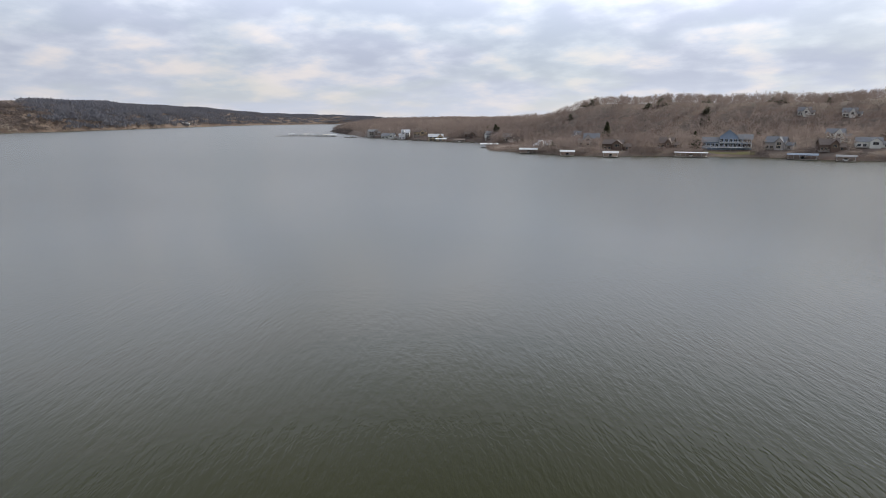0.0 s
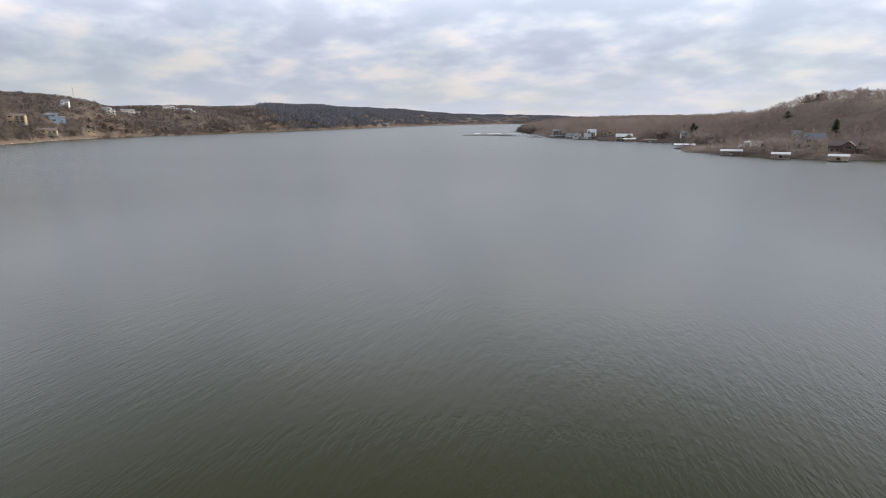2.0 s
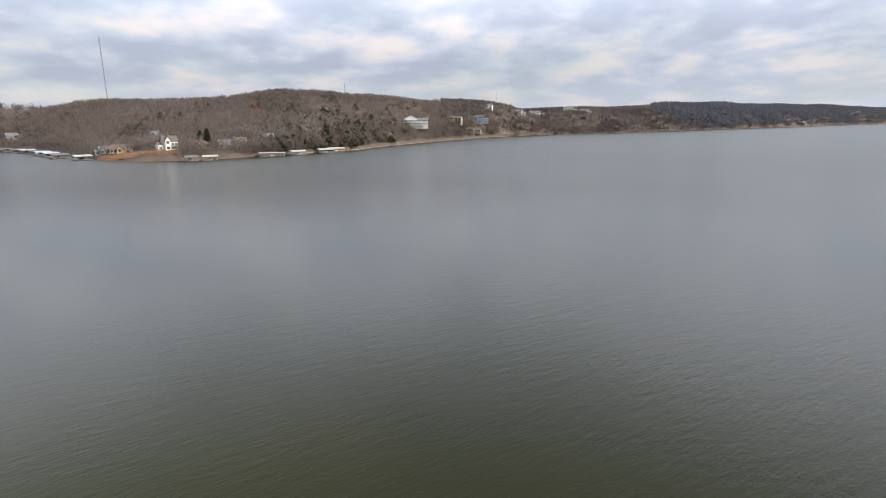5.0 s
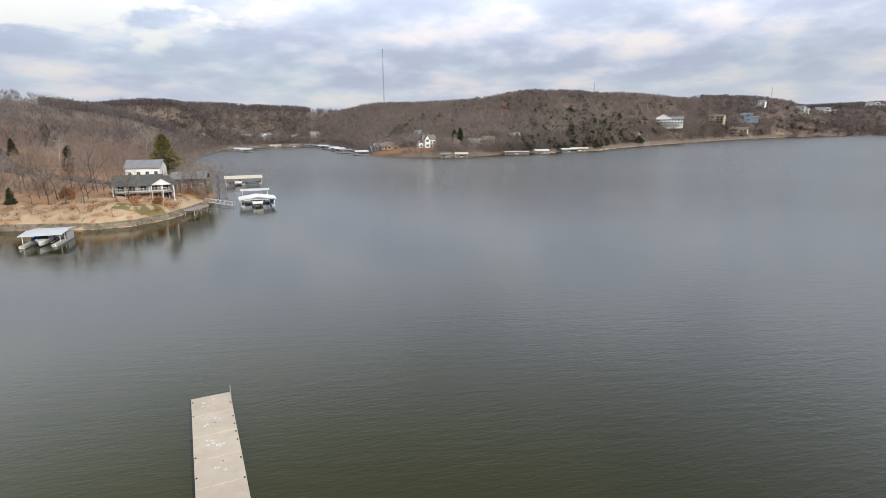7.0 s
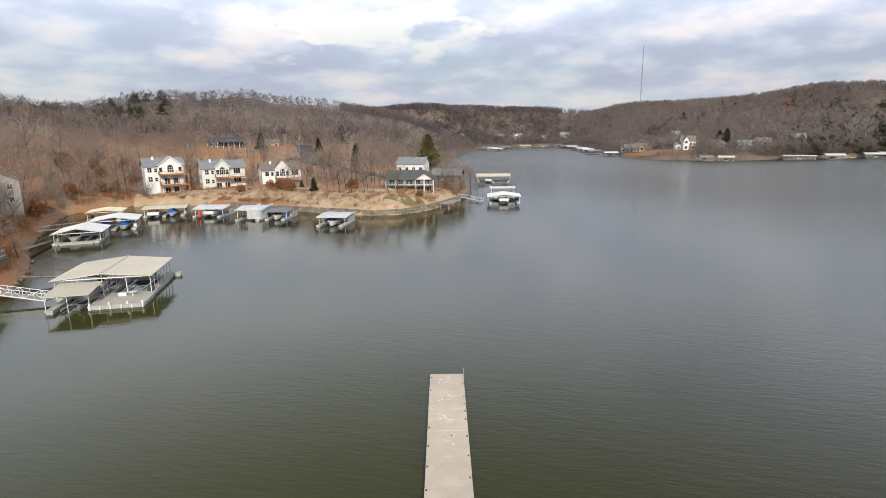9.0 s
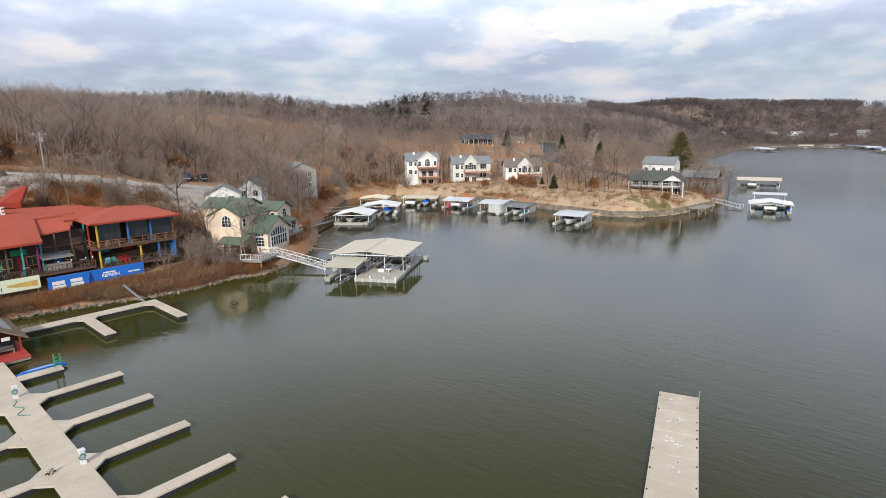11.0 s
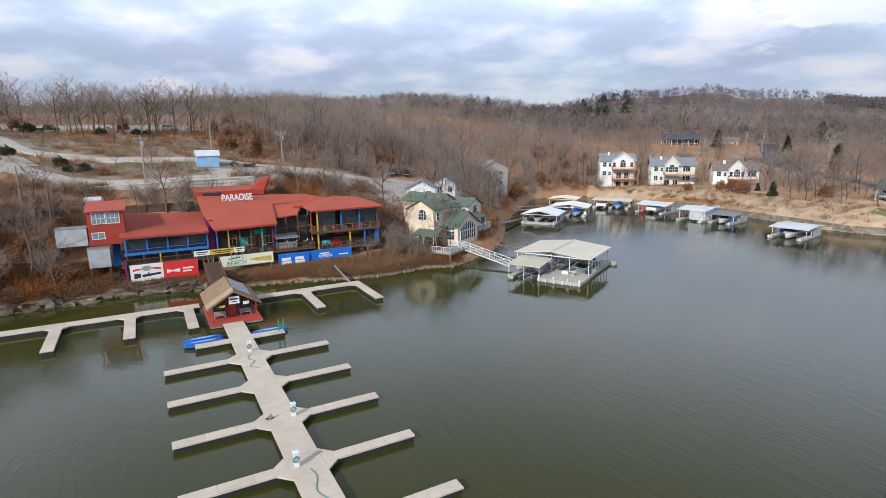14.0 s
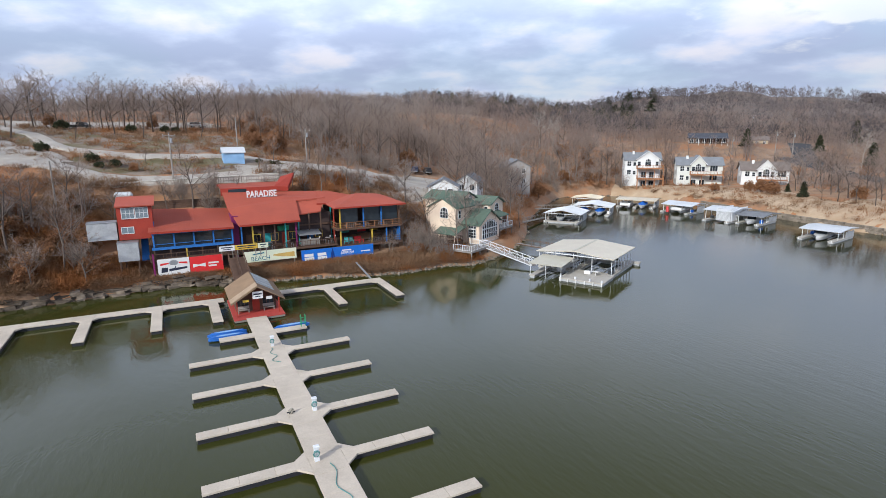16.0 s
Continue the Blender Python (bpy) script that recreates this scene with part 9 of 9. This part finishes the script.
    rows = np.stack([x, y, z - 0.2, g.uniform(0, 6.28, m), g.uniform(0.45, 0.9, m), g.uniform(0.35, 0.8, m), g.integers(0, 5, m)], 1)
    back = (np.hypot(x, y) > 215) & (x > -15)
    many("young_growth", thin, rows[~back], TWIG, "thin bare saplings and brush between the oaks")
    many("slope_growth", thin, rows[back], DARK_TWIG, "thin dark saplings and brush behind the cove")
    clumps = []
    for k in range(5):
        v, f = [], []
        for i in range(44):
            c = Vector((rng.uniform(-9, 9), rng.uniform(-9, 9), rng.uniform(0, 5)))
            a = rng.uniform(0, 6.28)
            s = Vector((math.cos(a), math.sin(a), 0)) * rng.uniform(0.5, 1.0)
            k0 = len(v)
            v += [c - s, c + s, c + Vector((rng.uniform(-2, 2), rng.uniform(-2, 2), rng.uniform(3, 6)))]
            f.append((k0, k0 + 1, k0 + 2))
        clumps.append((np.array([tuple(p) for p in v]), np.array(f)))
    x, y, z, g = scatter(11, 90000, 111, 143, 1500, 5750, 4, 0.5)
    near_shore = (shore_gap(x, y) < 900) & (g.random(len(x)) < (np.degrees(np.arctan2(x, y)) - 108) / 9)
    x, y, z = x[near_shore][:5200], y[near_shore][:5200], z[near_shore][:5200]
    many("distant_woods", clumps, np.stack([x, y, z - 0.4, g.uniform(0, 6.28, len(x)), g.uniform(1.8, 3.2, len(x)), g.uniform(1.0, 1.5, len(x)), g.integers(0, 5, len(x))], 1), DISTANT_HAZE, "leafless woods on the distant hills, tinted blue for haze")


build_trees()


def cone_cloud(rng, height, radius, n, size, droop=0.35, bulge=1.0, tiers=7):
    """Needle sprays on a rising spiral, ragged in outline: short triangles that hang outward."""
    v, f = [], []
    for i in range(n):
        h = rng.random() ** 1.25
        z = height * (0.06 + 0.94 * h)
        a = rng.uniform(0, 2 * math.pi)
        lobe = 0.75 + 0.3 * math.sin(tiers * h + 3 * rng.random() + math.sin(a * 3 + 9 * h))
        r = radius * (1 - h**bulge) ** 0.8 * lobe * rng.uniform(0.5, 1.08)
        c = Vector((r * math.cos(a), r * math.sin(a), z))
        out = Vector((math.cos(a), math.sin(a), -droop + rng.uniform(-0.4, 0.4))).normalized()
        side = Vector((-math.sin(a), math.cos(a), rng.uniform(-0.5, 0.5))).normalized()
        s = size * rng.uniform(0.6, 1.4) * (0.6 + 0.6 * (1 - h))
        k = len(v)
        v += [c - side * s * 0.5, c + side * s * 0.5, c + out * s]
        f.append((k, k + 1, k + 2))
    return np.array([tuple(p) for p in v]), np.array(f)


def build_evergreens():
    rng = random.Random(33)
    cv, cf = cone_cloud(rng, 16.5, 5.0, 6000, 0.8, -0.1, 3.6, 13)
    big = array_mesh("crown", cv, cf, NEEDLES_PINE)
    tv, tf = bones_to_mesh(rng, [(Vector((0, 0, -0.5)), Vector((0, 0, 15)), 0.32, 0.05, 0)], (0,), 6)
    trunk = array_mesh("trunk", tv, tf, BARK)
    x, y = polar(38.6, 212)
    t = thing("pine_tree", pose(x, y, height_at(x, y)), "tall olive-green pine beside the point house", "tree")
    part("trunk", trunk, None, t)
    part("crown", big, None, t)
    sv, sf = cone_cloud(rng, 6.0, 1.9, 900, 0.7)
    small = array_mesh("crown", sv, sf, NEEDLES)
    tv, tf = bones_to_mesh(rng, [(Vector((0, 0, -0.5)), Vector((0, 0, 5)), 0.14, 0.03, 0)], (0,), 5)
    strunk = array_mesh("trunk", tv, tf, BARK)
    for b, r, s in ((31.2, 262, 1.5), (26.8, 172, 0.75), (25.6, 180, 0.45), (22.0, 275, 1.3), (27.5, 285, 1.2), (9.0, 330, 0.9), (8.0, 340, 0.8), (29.9, 330, 1.8), (163.9, 495, 2.2), (171.9, 455, 1.6), (152.9, 600, 2.4), (153.2, 590, 2.0), (66.6, 470, 2.0), (67.2, 452, 2.4)):
        x, y = polar(b, r)
        t = thing("cedar_tree", pose(x, y, height_at(x, y), 0, 0, b * 37) @ Matrix.Scale(s, 4), "dark green bushy cedar", "tree", "cedars")
        part("trunk", strunk, None, t)
        part("crown", small, None, t)
    fv, ff = cone_cloud(rng, 9.0, 3.0, 150, 1.7)
    fv2, ff2 = cone_cloud(rng, 7.0, 3.4, 150, 1.7)
    sets = []
    for seed, n, keep, b0, b1, r0, r1 in ((51, 2400, 260, 72, 92, 455, 680), (58, 1500, 170, 77.6, 86, 462, 620), (59, 700, 60, 72, 77, 450, 540), (57, 900, 110, 80, 99, 600, 1000), (52, 400, 60, 62, 80, 480, 760), (53, 900, 130, -8, 14, 380, 560), (54, 500, 90, 96, 112, 900, 1500), (55, 300, 40, 150, 188, 420, 700), (56, 200, 26, 60, 62.5, 540, 600)):
        x, y, z, g = scatter(seed, n, b0, b1, r0, r1, 3)
        x, y, z = x[:keep], y[:keep], z[:keep]
        sets.append(np.stack([x, y, z - 0.3, g.uniform(0, 6.28, len(x)), g.uniform(0.8, 1.5, len(x)), g.uniform(0.55, 0.95, len(x)), g.integers(0, 2, len(x))], 1))
    many("cedar_woods", [(fv, ff), (fv2, ff2)], np.concatenate(sets), NEEDLES, "dark green cedars scattered through the bare woods")


build_evergreens()


def leaf_cloud(rng, radius, height, n, size):
    v, f = [], []
    for i in range(n):
        a, b = rng.uniform(0, 2 * math.pi), math.acos(rng.uniform(-0.6, 1))
        rr = rng.uniform(0.45, 1.0) ** 0.6
        wob = 0.75 + 0.25 * math.sin(3 * a + 2 * b)
        c = Vector((radius * rr * wob * math.sin(b) * math.cos(a), radius * rr * wob * math.sin(b) * math.sin(a), height * (0.45 + 0.5 * rr * wob * math.cos(b))))
        d = Vector((rng.gauss(0, 1), rng.gauss(0, 1), rng.gauss(0, 1))).normalized()
        e = d.cross(Vector((rng.gauss(0, 1), rng.gauss(0, 1), rng.gauss(0, 1)))).normalized()
        s = size * rng.uniform(0.6, 1.4)
        k = len(v)
        v += [c - d * s * 0.5, c + d * s * 0.5, c + e * s]
        f.append((k, k + 1, k + 2))
    return np.array([tuple(p) for p in v]), np.array(f)


def build_scrub():
    rng = random.Random(44)
    leafy = [array_mesh("crown", *leaf_cloud(rng, 1.0, 2.0, 900, 0.17), LEAF_BROWN) for k in range(3)]
    stems = array_mesh("trunk", *bones_to_mesh(rng, limb_set(rng, 1.8, 0.45, 6, 3, 2, 0), (0, 1, 2, 3)), BARK)
    spots = [(*uw(-19, 90), 2.0), (*uw(-24, 88), 2.2), (*uw(-14, 87.5), 1.4), (*uw(-29, 94), 2.4), (*uw(-22, 100), 2.0), (*uw(-33, 92), 2.0), (*uw(-12, 84), 1.2), (*uw(-16, 97), 1.8), (*uw(38, 86), 1.3), (*uw(46, 86.5), 1.2),
             (*polar(23.5, 180), 2.4), (*polar(24.5, 176), 2.2), (*polar(22.6, 184), 1.8), (*polar(30.7, 168), 2.2), (*polar(37.6, 160), 1.4), (*polar(11.2, 197), 1.8), (*uw(-6, 118), 1.0), (*uw(-28, 108), 2.4), (*uw(24, 140), 2.6), (*uw(36, 138), 2.6)]
    for i in range(46):
        u, w = rng.uniform(-44, -11), rng.uniform(86.5, 106)
        spots.append((*uw(u, w), rng.uniform(0.8, 1.9)))
    for i in range(14):
        spots.append((*polar(rng.uniform(4, 11), rng.uniform(190, 250)), rng.uniform(1.4, 2.4)))
    for i in range(24):
        spots.append((*uw(rng.uniform(18, 48), rng.uniform(128, 190)), rng.uniform(1.2, 2.6)))
    for i in range(24):
        spots.append((*polar(rng.uniform(-46, 34), rng.uniform(150, 240)), rng.uniform(1.2, 3.0)))
    green = [array_mesh("crown", *leaf_cloud(rng, 1.0, 1.5, 700, 0.2), NEEDLES) for k in range(2)]
    for u, w, s in ((-23, 165.5, 1.9), (-8, 163, 1.6), (0, 163.5, 1.5), (2.5, 163.5, 1.3), (-22, 131, 1.6), (-13, 122, 1.5), (-9, 120, 1.2), (-11.5, 118.5, 1.0), (17, 121, 0.9), (19, 120.5, 0.8), (20.5, 120.3, 0.9)):
        t = thing("evergreen_shrub", pose(*uw(u, w), height_at(*uw(u, w)) - 0.1, 0, 0, u * 40) @ Matrix.Scale(s, 4), "low dark green bushy evergreen shrub", "shrub", "evergreen shrubs")
        part("stem", stems, None, t)
        part("crown", green[rng.randrange(2)], None, t)
    spots = [(x, y, s) for x, y, s in spots if shore_gap(np.array([x]), np.array([y]))[0] > 1.5]
    for x, y, s in spots:
        t = thing("oak_shrub", pose(x, y, height_at(x, y) - 0.1, 0, 0, x * 50) @ Matrix.Scale(s, 4), "low oak still holding rust-brown dry leaves", "shrub", "rust-leaved shrubs")
        part("trunk", stems, None, t)
        part("crown", leafy[rng.randrange(3)], None, t)
    temps = []
    for k in range(4):
        v, f = [], []
        for i in range(30):
            a, e = rng.uniform(0, 6.28), rng.uniform(-0.1, 1.25)
            L = rng.uniform(0.4, 1.3)
            p = Vector((rng.uniform(-0.6, 0.6), rng.uniform(-0.6, 0.6), rng.uniform(0, 0.45)))
            q = p + Vector((math.cos(a) * math.cos(e), math.sin(a) * math.cos(e), math.sin(e))) * L
            s = Vector((-math.sin(a), math.cos(a), 0)) * 0.03
            k0 = len(v)
            v += [p - s, p + s, q]
            f.append((k0, k0 + 1, k0 + 2))
        for i in range(30):
            c = Vector((rng.gauss(0, 0.6), rng.gauss(0, 0.5), rng.uniform(0.05, 0.9)))
            d = Vector((rng.gauss(0, 1), rng.gauss(0, 1), rng.gauss(0, 1))).normalized() * 0.16
            e = Vector((rng.gauss(0, 1), rng.gauss(0, 1), rng.gauss(0, 1))).normalized() * 0.16
            k0 = len(v)
            v += [c, c + d, c + e]
            f.append((k0, k0 + 1, k0 + 2))
        temps.append((np.array([tuple(p) for p in v]), np.array(f)))
    g = np.random.default_rng(61)
    u, w = g.uniform(-46, 47, 8500), 78 + 34 * g.random(8500) ** 1.5
    u[6000:] = g.uniform(-46, -8, 2500)
    w[7400:] = 71 + 14 * g.random(1100)
    x, y = u * U[0] + w * W[0], u * U[1] + w * W[1]
    gap = shore_gap(x, y)
    ok = (gap > np.where(u < -10, 0.5, 1.4)) & ~((u > -5) & (u < 38) & (w > 87.2)) & ~((u > -13) & (u < -2) & (w > 95) & (w < 99))
    x, y = x[ok], y[ok]
    b = np.radians(g.uniform(-48, 45, 9000))
    r = g.uniform(95, 260, 9000)
    x2, y2 = r * np.sin(b), r * np.cos(b)
    ok2 = (shore_gap(x2, y2) > 2) & ~open_ground(x2, y2)
    x2, y2 = x2[ok2][:1000], y2[ok2][:1000]
    u3, w3 = g.uniform(-42, 36, 1500), g.uniform(105, 170, 1500)
    x3, y3 = u3 * U[0] + w3 * W[0], u3 * U[1] + w3 * W[1]
    clear = np.ones(len(x3), bool)
    for line in LANES:
        for (ax, ay), (bx, by) in zip(line, line[1:]):
            dx, dy = bx - ax, by - ay
            t = np.clip(((x3 - ax) * dx + (y3 - ay) * dy) / (dx * dx + dy * dy), 0, 1)
            clear &= (x3 - ax - t * dx) ** 2 + (y3 - ay - t * dy) ** 2 > 2.9**2
    clear &= ~((u3 > 8) & (u3 < 16) & (w3 > 118) & (w3 < 125)) & ~((u3 > 0) & (u3 < 22) & (w3 < 111))
    # weeds on the banks round the cove
    b4, r4 = np.radians(g.uniform(-5, 46, 9000)), g.uniform(104, 215, 9000)
    x4, y4 = r4 * np.sin(b4), r4 * np.cos(b4)
    gap4 = shore_gap(x4, y4)
    ok4 = (gap4 > 1.2) & (gap4 < 12)
    x4, y4 = x4[ok4][:1200], y4[ok4][:1200]
    u5, w5 = g.uniform(15, 44, 420), g.uniform(101, 115.5, 420)
    keep5 = ~((u5 < 37) & (w5 < 106))
    x5, y5 = (u5 * U[0] + w5 * W[0])[keep5], (u5 * U[1] + w5 * W[1])[keep5]
    u6, w6 = g.uniform(-48, 47, 16000), g.uniform(70, 90.0, 16000)
    x6, y6 = u6 * U[0] + w6 * W[0], u6 * U[1] + w6 * W[1]
    gap6 = shore_gap(x6, y6)
    ok6 = (gap6 > 0.9) & (gap6 < 10)
    x6, y6 = x6[ok6][:3400], y6[ok6][:3400]
    tall = np.concatenate([np.full(len(x) + len(x2) + clear.sum() + len(x4) + len(x5), 1.0), np.full(len(x6), 0.5)])
    x, y = np.concatenate([x, x2, x3[clear], x4, x5, x6]), np.concatenate([y, y2, y3[clear], y4, y5, y6])
    z = rough_ground(x, y, ground_height(x, y))
    n = len(x)
    many("scrub", temps, np.stack([x, y, z - 0.1, g.uniform(0, 6.28, n), g.uniform(0.8, 1.7, n), g.uniform(0.6, 1.5, n) * tall, g.integers(0, 4, n)], 1), SCRUB_MAT, "brown dry brush and weeds covering the banks", "scrub")


build_scrub()


# ---------------------------------------------------------------- rocks at the waterline
LEDGE = surface("dark_layered_limestone", (0.12, 0.092, 0.067), 0.95, second=(0.05, 0.04, 0.031), scale=0.8, fine=4.5, third=(0.20, 0.16, 0.12), third_scale=0.4, bump=1.0, bump_scale=3, stretch=(1, 1, 1.7), vary=0.25)


def build_rocks():
    rng = random.Random(55)
    base = []
    for k in range(5):
        bm = bmesh.new()
        bmesh.ops.create_icosphere(bm, subdivisions=1, radius=0.5)
        for vert in bm.verts:
            vert.co *= rng.uniform(0.72, 1.2)
            vert.co.z *= 0.62
        me = bpy.data.meshes.new("rock")
        bm.to_mesh(me)
        v = np.array([tuple(q.co) for q in bm.verts])
        f = np.array([[q.index for q in face.verts] for face in bm.faces])
        bm.free()
        me.materials.append(LIMESTONE)
        base.append((me, v, f))

    def along(line, spacing, spread, seed):
        g = random.Random(seed)
        out = []
        for (ax, ay), (bx, by) in zip(line, line[1:]):
            run = math.hypot(bx - ax, by - ay)
            nx, ny = -(by - ay) / run, (bx - ax) / run
            for i in range(max(1, int(run / spacing))):
                f, o = g.random(), g.uniform(-0.5, spread)
                out.append((ax + (bx - ax) * f + nx * o, ay + (by - ay) * f + ny * o, g.uniform(-0.1, 0.2) + 0.5 * max(0, o) / spread, g.uniform(0, 6.28), g.uniform(0.5, 1.5), g.uniform(0.5, 1.2), g.randrange(5)))
        return out

    near = along(SHORE_NEAR[7:17], 0.26, 1.7, 3)
    rng.shuffle(near)
    bank = thing("rock_bank", pose(0, 0, 0), "pale broken limestone rocks along the restaurant bank", "rocks", kind="structure")
    for x, y, z, turn, w, h, k in near[:290]:
        ob = part("rock", base[int(k)][0], None, bank)
        ob.matrix_basis = pose(x, y, z - 0.1, 0, 0, math.degrees(turn)) @ Matrix.Diagonal((w * 1.0, w * 0.6, h * 0.6, 1))
    rest = near[290:] + along(SHORE_NEAR[7:17], 0.09, 2.2, 6) + along(SHORE_NEAR[16:25], 0.4, 2.0, 4)
    rows = np.array(rest)
    rows[:, 4] *= np.clip(np.hypot(rows[:, 0], rows[:, 1]) / 200, 0.45, 4)
    rows[:, 5] *= 0.7
    many("shore_rocks", [(v, f) for me, v, f in base], rows, LIMESTONE, "loose grey limestone rocks along the shore", "rocks")
    # the layered ledge left of the dock house: broken slabs in courses
    ledge = thing("rock_ledge", pose(0, 0, 0), "layered grey limestone ledge at the waterline", "rocks", kind="structure")
    slabs = []
    for k in range(7):
        sh = Shape().box(-0.5, -0.5, 0, 0.5, 0.5, 1, 0.1)
        sh.v = [(x + rng.uniform(-0.13, 0.13), y + rng.uniform(-0.16, 0.16), z + rng.uniform(-0.1, 0.1)) for x, y, z in sh.v]
        slabs.append(sh.mesh("slab"))
    line = SHORE_NEAR[2:7]
    for (ax, ay), (bx, by) in zip(line, line[1:]):
        run = math.hypot(bx - ax, by - ay)
        nx, ny = -(by - ay) / run, (bx - ax) / run
        turn = math.degrees(math.atan2(by - ay, bx - ax))
        z = -0.35
        for course in range(4):
            f = rng.uniform(-0.3, 0.2)
            h = (0.5, 0.42, 0.36, 0.32)[course]
            while f < run:
                w = rng.uniform(0.5, 1.5) if rng.random() < 0.75 else rng.uniform(1.5, 2.6)
                off = -0.25 + 0.28 * course + rng.uniform(-0.35, 0.35) + 0.4 * noise.noise((ax + f * 0.2, course * 0.4, 3.0))
                if course < 3 or rng.random() < 0.6:
                    ob = part("slab", slabs[rng.randrange(7)], LEDGE, ledge)
                    c = f + w / 2
                    ob.matrix_basis = pose(ax + (bx - ax) * c / run + nx * (off + 0.25), ay + (by - ay) * c / run + ny * (off + 0.25), z + rng.uniform(-0.08, 0.08), rng.uniform(-5, 5), rng.uniform(-4, 4), turn + rng.uniform(-22, 22)) @ Matrix.Diagonal((w * 1.15, rng.uniform(0.7, 1.5), h * rng.uniform(0.55, 1.5), 1))
                f += w
            z += h * 0.97


build_rocks()


def build_far_cliffs():
    """Pale ledges along the far waterline, and broken limestone faces on the slope above."""
    rng = random.Random(81)
    temps = []
    for k in range(6):
        sh = Shape().box(-0.5, -0.5, 0, 0.5, 0.5, 1, 0.12)
        sh.v = [(x + rng.uniform(-0.16, 0.16), y + rng.uniform(-0.16, 0.16), z + rng.uniform(-0.16, 0.16)) for x, y, z in sh.v]
        tri = []
        for f in sh.f:
            tri += [(f[0], f[i], f[i + 1]) for i in range(1, len(f) - 1)]
        temps.append((np.array(sh.v), np.array(tri)))
    rows = []
    line = [p for p in SHORE_FAR if 73.5 < math.degrees(math.atan2(p[0], p[1])) < 110]
    for (ax, ay), (bx, by) in zip(line, line[1:]):
        run = math.hypot(bx - ax, by - ay)
        nx, ny = -(by - ay) / run, (bx - ax) / run
        turn = math.atan2(by - ay, bx - ax)
        f = 0.0
        while f < run:
            w = rng.uniform(1.4, 3.6)
            for course in range(2):
                if course == 0 or rng.random() < 0.35:
                    o = 0.6 + 1.3 * course + rng.uniform(-0.6, 0.6)
                    rows.append((ax + (bx - ax) * (f + w / 2) / run + nx * o, ay + (by - ay) * (f + w / 2) / run + ny * o, -0.5 + 0.6 * course, turn + rng.uniform(-0.2, 0.2), w, rng.uniform(0.7, 1.25), rng.randrange(6)))
            f += w * 0.9
    many("shore_ledges", temps, rows, CLIFF_ROCK, "pale limestone ledges along the far waterline", "rocks")
    faces = ((93.7, 907, 24, 10), (96.4, 1000, 20, 13), (105.3, 1215, 52, 20), (106.4, 1225, 24, 12), (109.2, 1338, 44, 26), (103.4, 1275, 26, 14), (84.9, 622, 16, 8), (88.6, 716, 20, 7), (99.0, 1080, 26, 9))
    for b, r, w, h in faces:
        cliff = thing("rock_face", pose(0, 0, 0), "broken pale limestone face on the wooded slope", "rocks", "rock faces on the far slope", kind="structure")
        for i in range(int(w * h / 14)):
            u, v = rng.gauss(0, 0.27) * w, rng.random() ** 1.3
            x, y = polar(b + math.degrees(u / r), r + v * h * 1.6)
            sx = rng.uniform(2.0, 5.5)
            ob = part("boulder", BOULDERS[rng.randrange(6)], None, cliff)
            ob.matrix_basis = pose(x, y, height_at(x, y) - 0.6, rng.uniform(-8, 8), rng.uniform(-8, 8), -b + rng.uniform(-25, 25)) @ Matrix.Diagonal((sx, rng.uniform(1.5, 3), rng.uniform(1.4, 4.2), 1))


CLIFF_ROCK = surface("pale_cliff_limestone", (0.36, 0.31, 0.26), 0.95, second=(0.19, 0.16, 0.135), scale=0.15, fine=0.9, bump=0.8, bump_scale=1.0, vary=0.2)
BOULDERS = []
boulder_rng = random.Random(82)
for k in range(6):
    sh = Shape().box(-0.5, -0.5, 0, 0.5, 0.5, 1, 0.12)
    sh.v = [(x + boulder_rng.uniform(-0.16, 0.16), y + boulder_rng.uniform(-0.16, 0.16), z + boulder_rng.uniform(-0.16, 0.16)) for x, y, z in sh.v]
    BOULDERS.append(sh.mesh("boulder"))
    BOULDERS[-1].materials.append(CLIFF_ROCK)
build_far_cliffs()
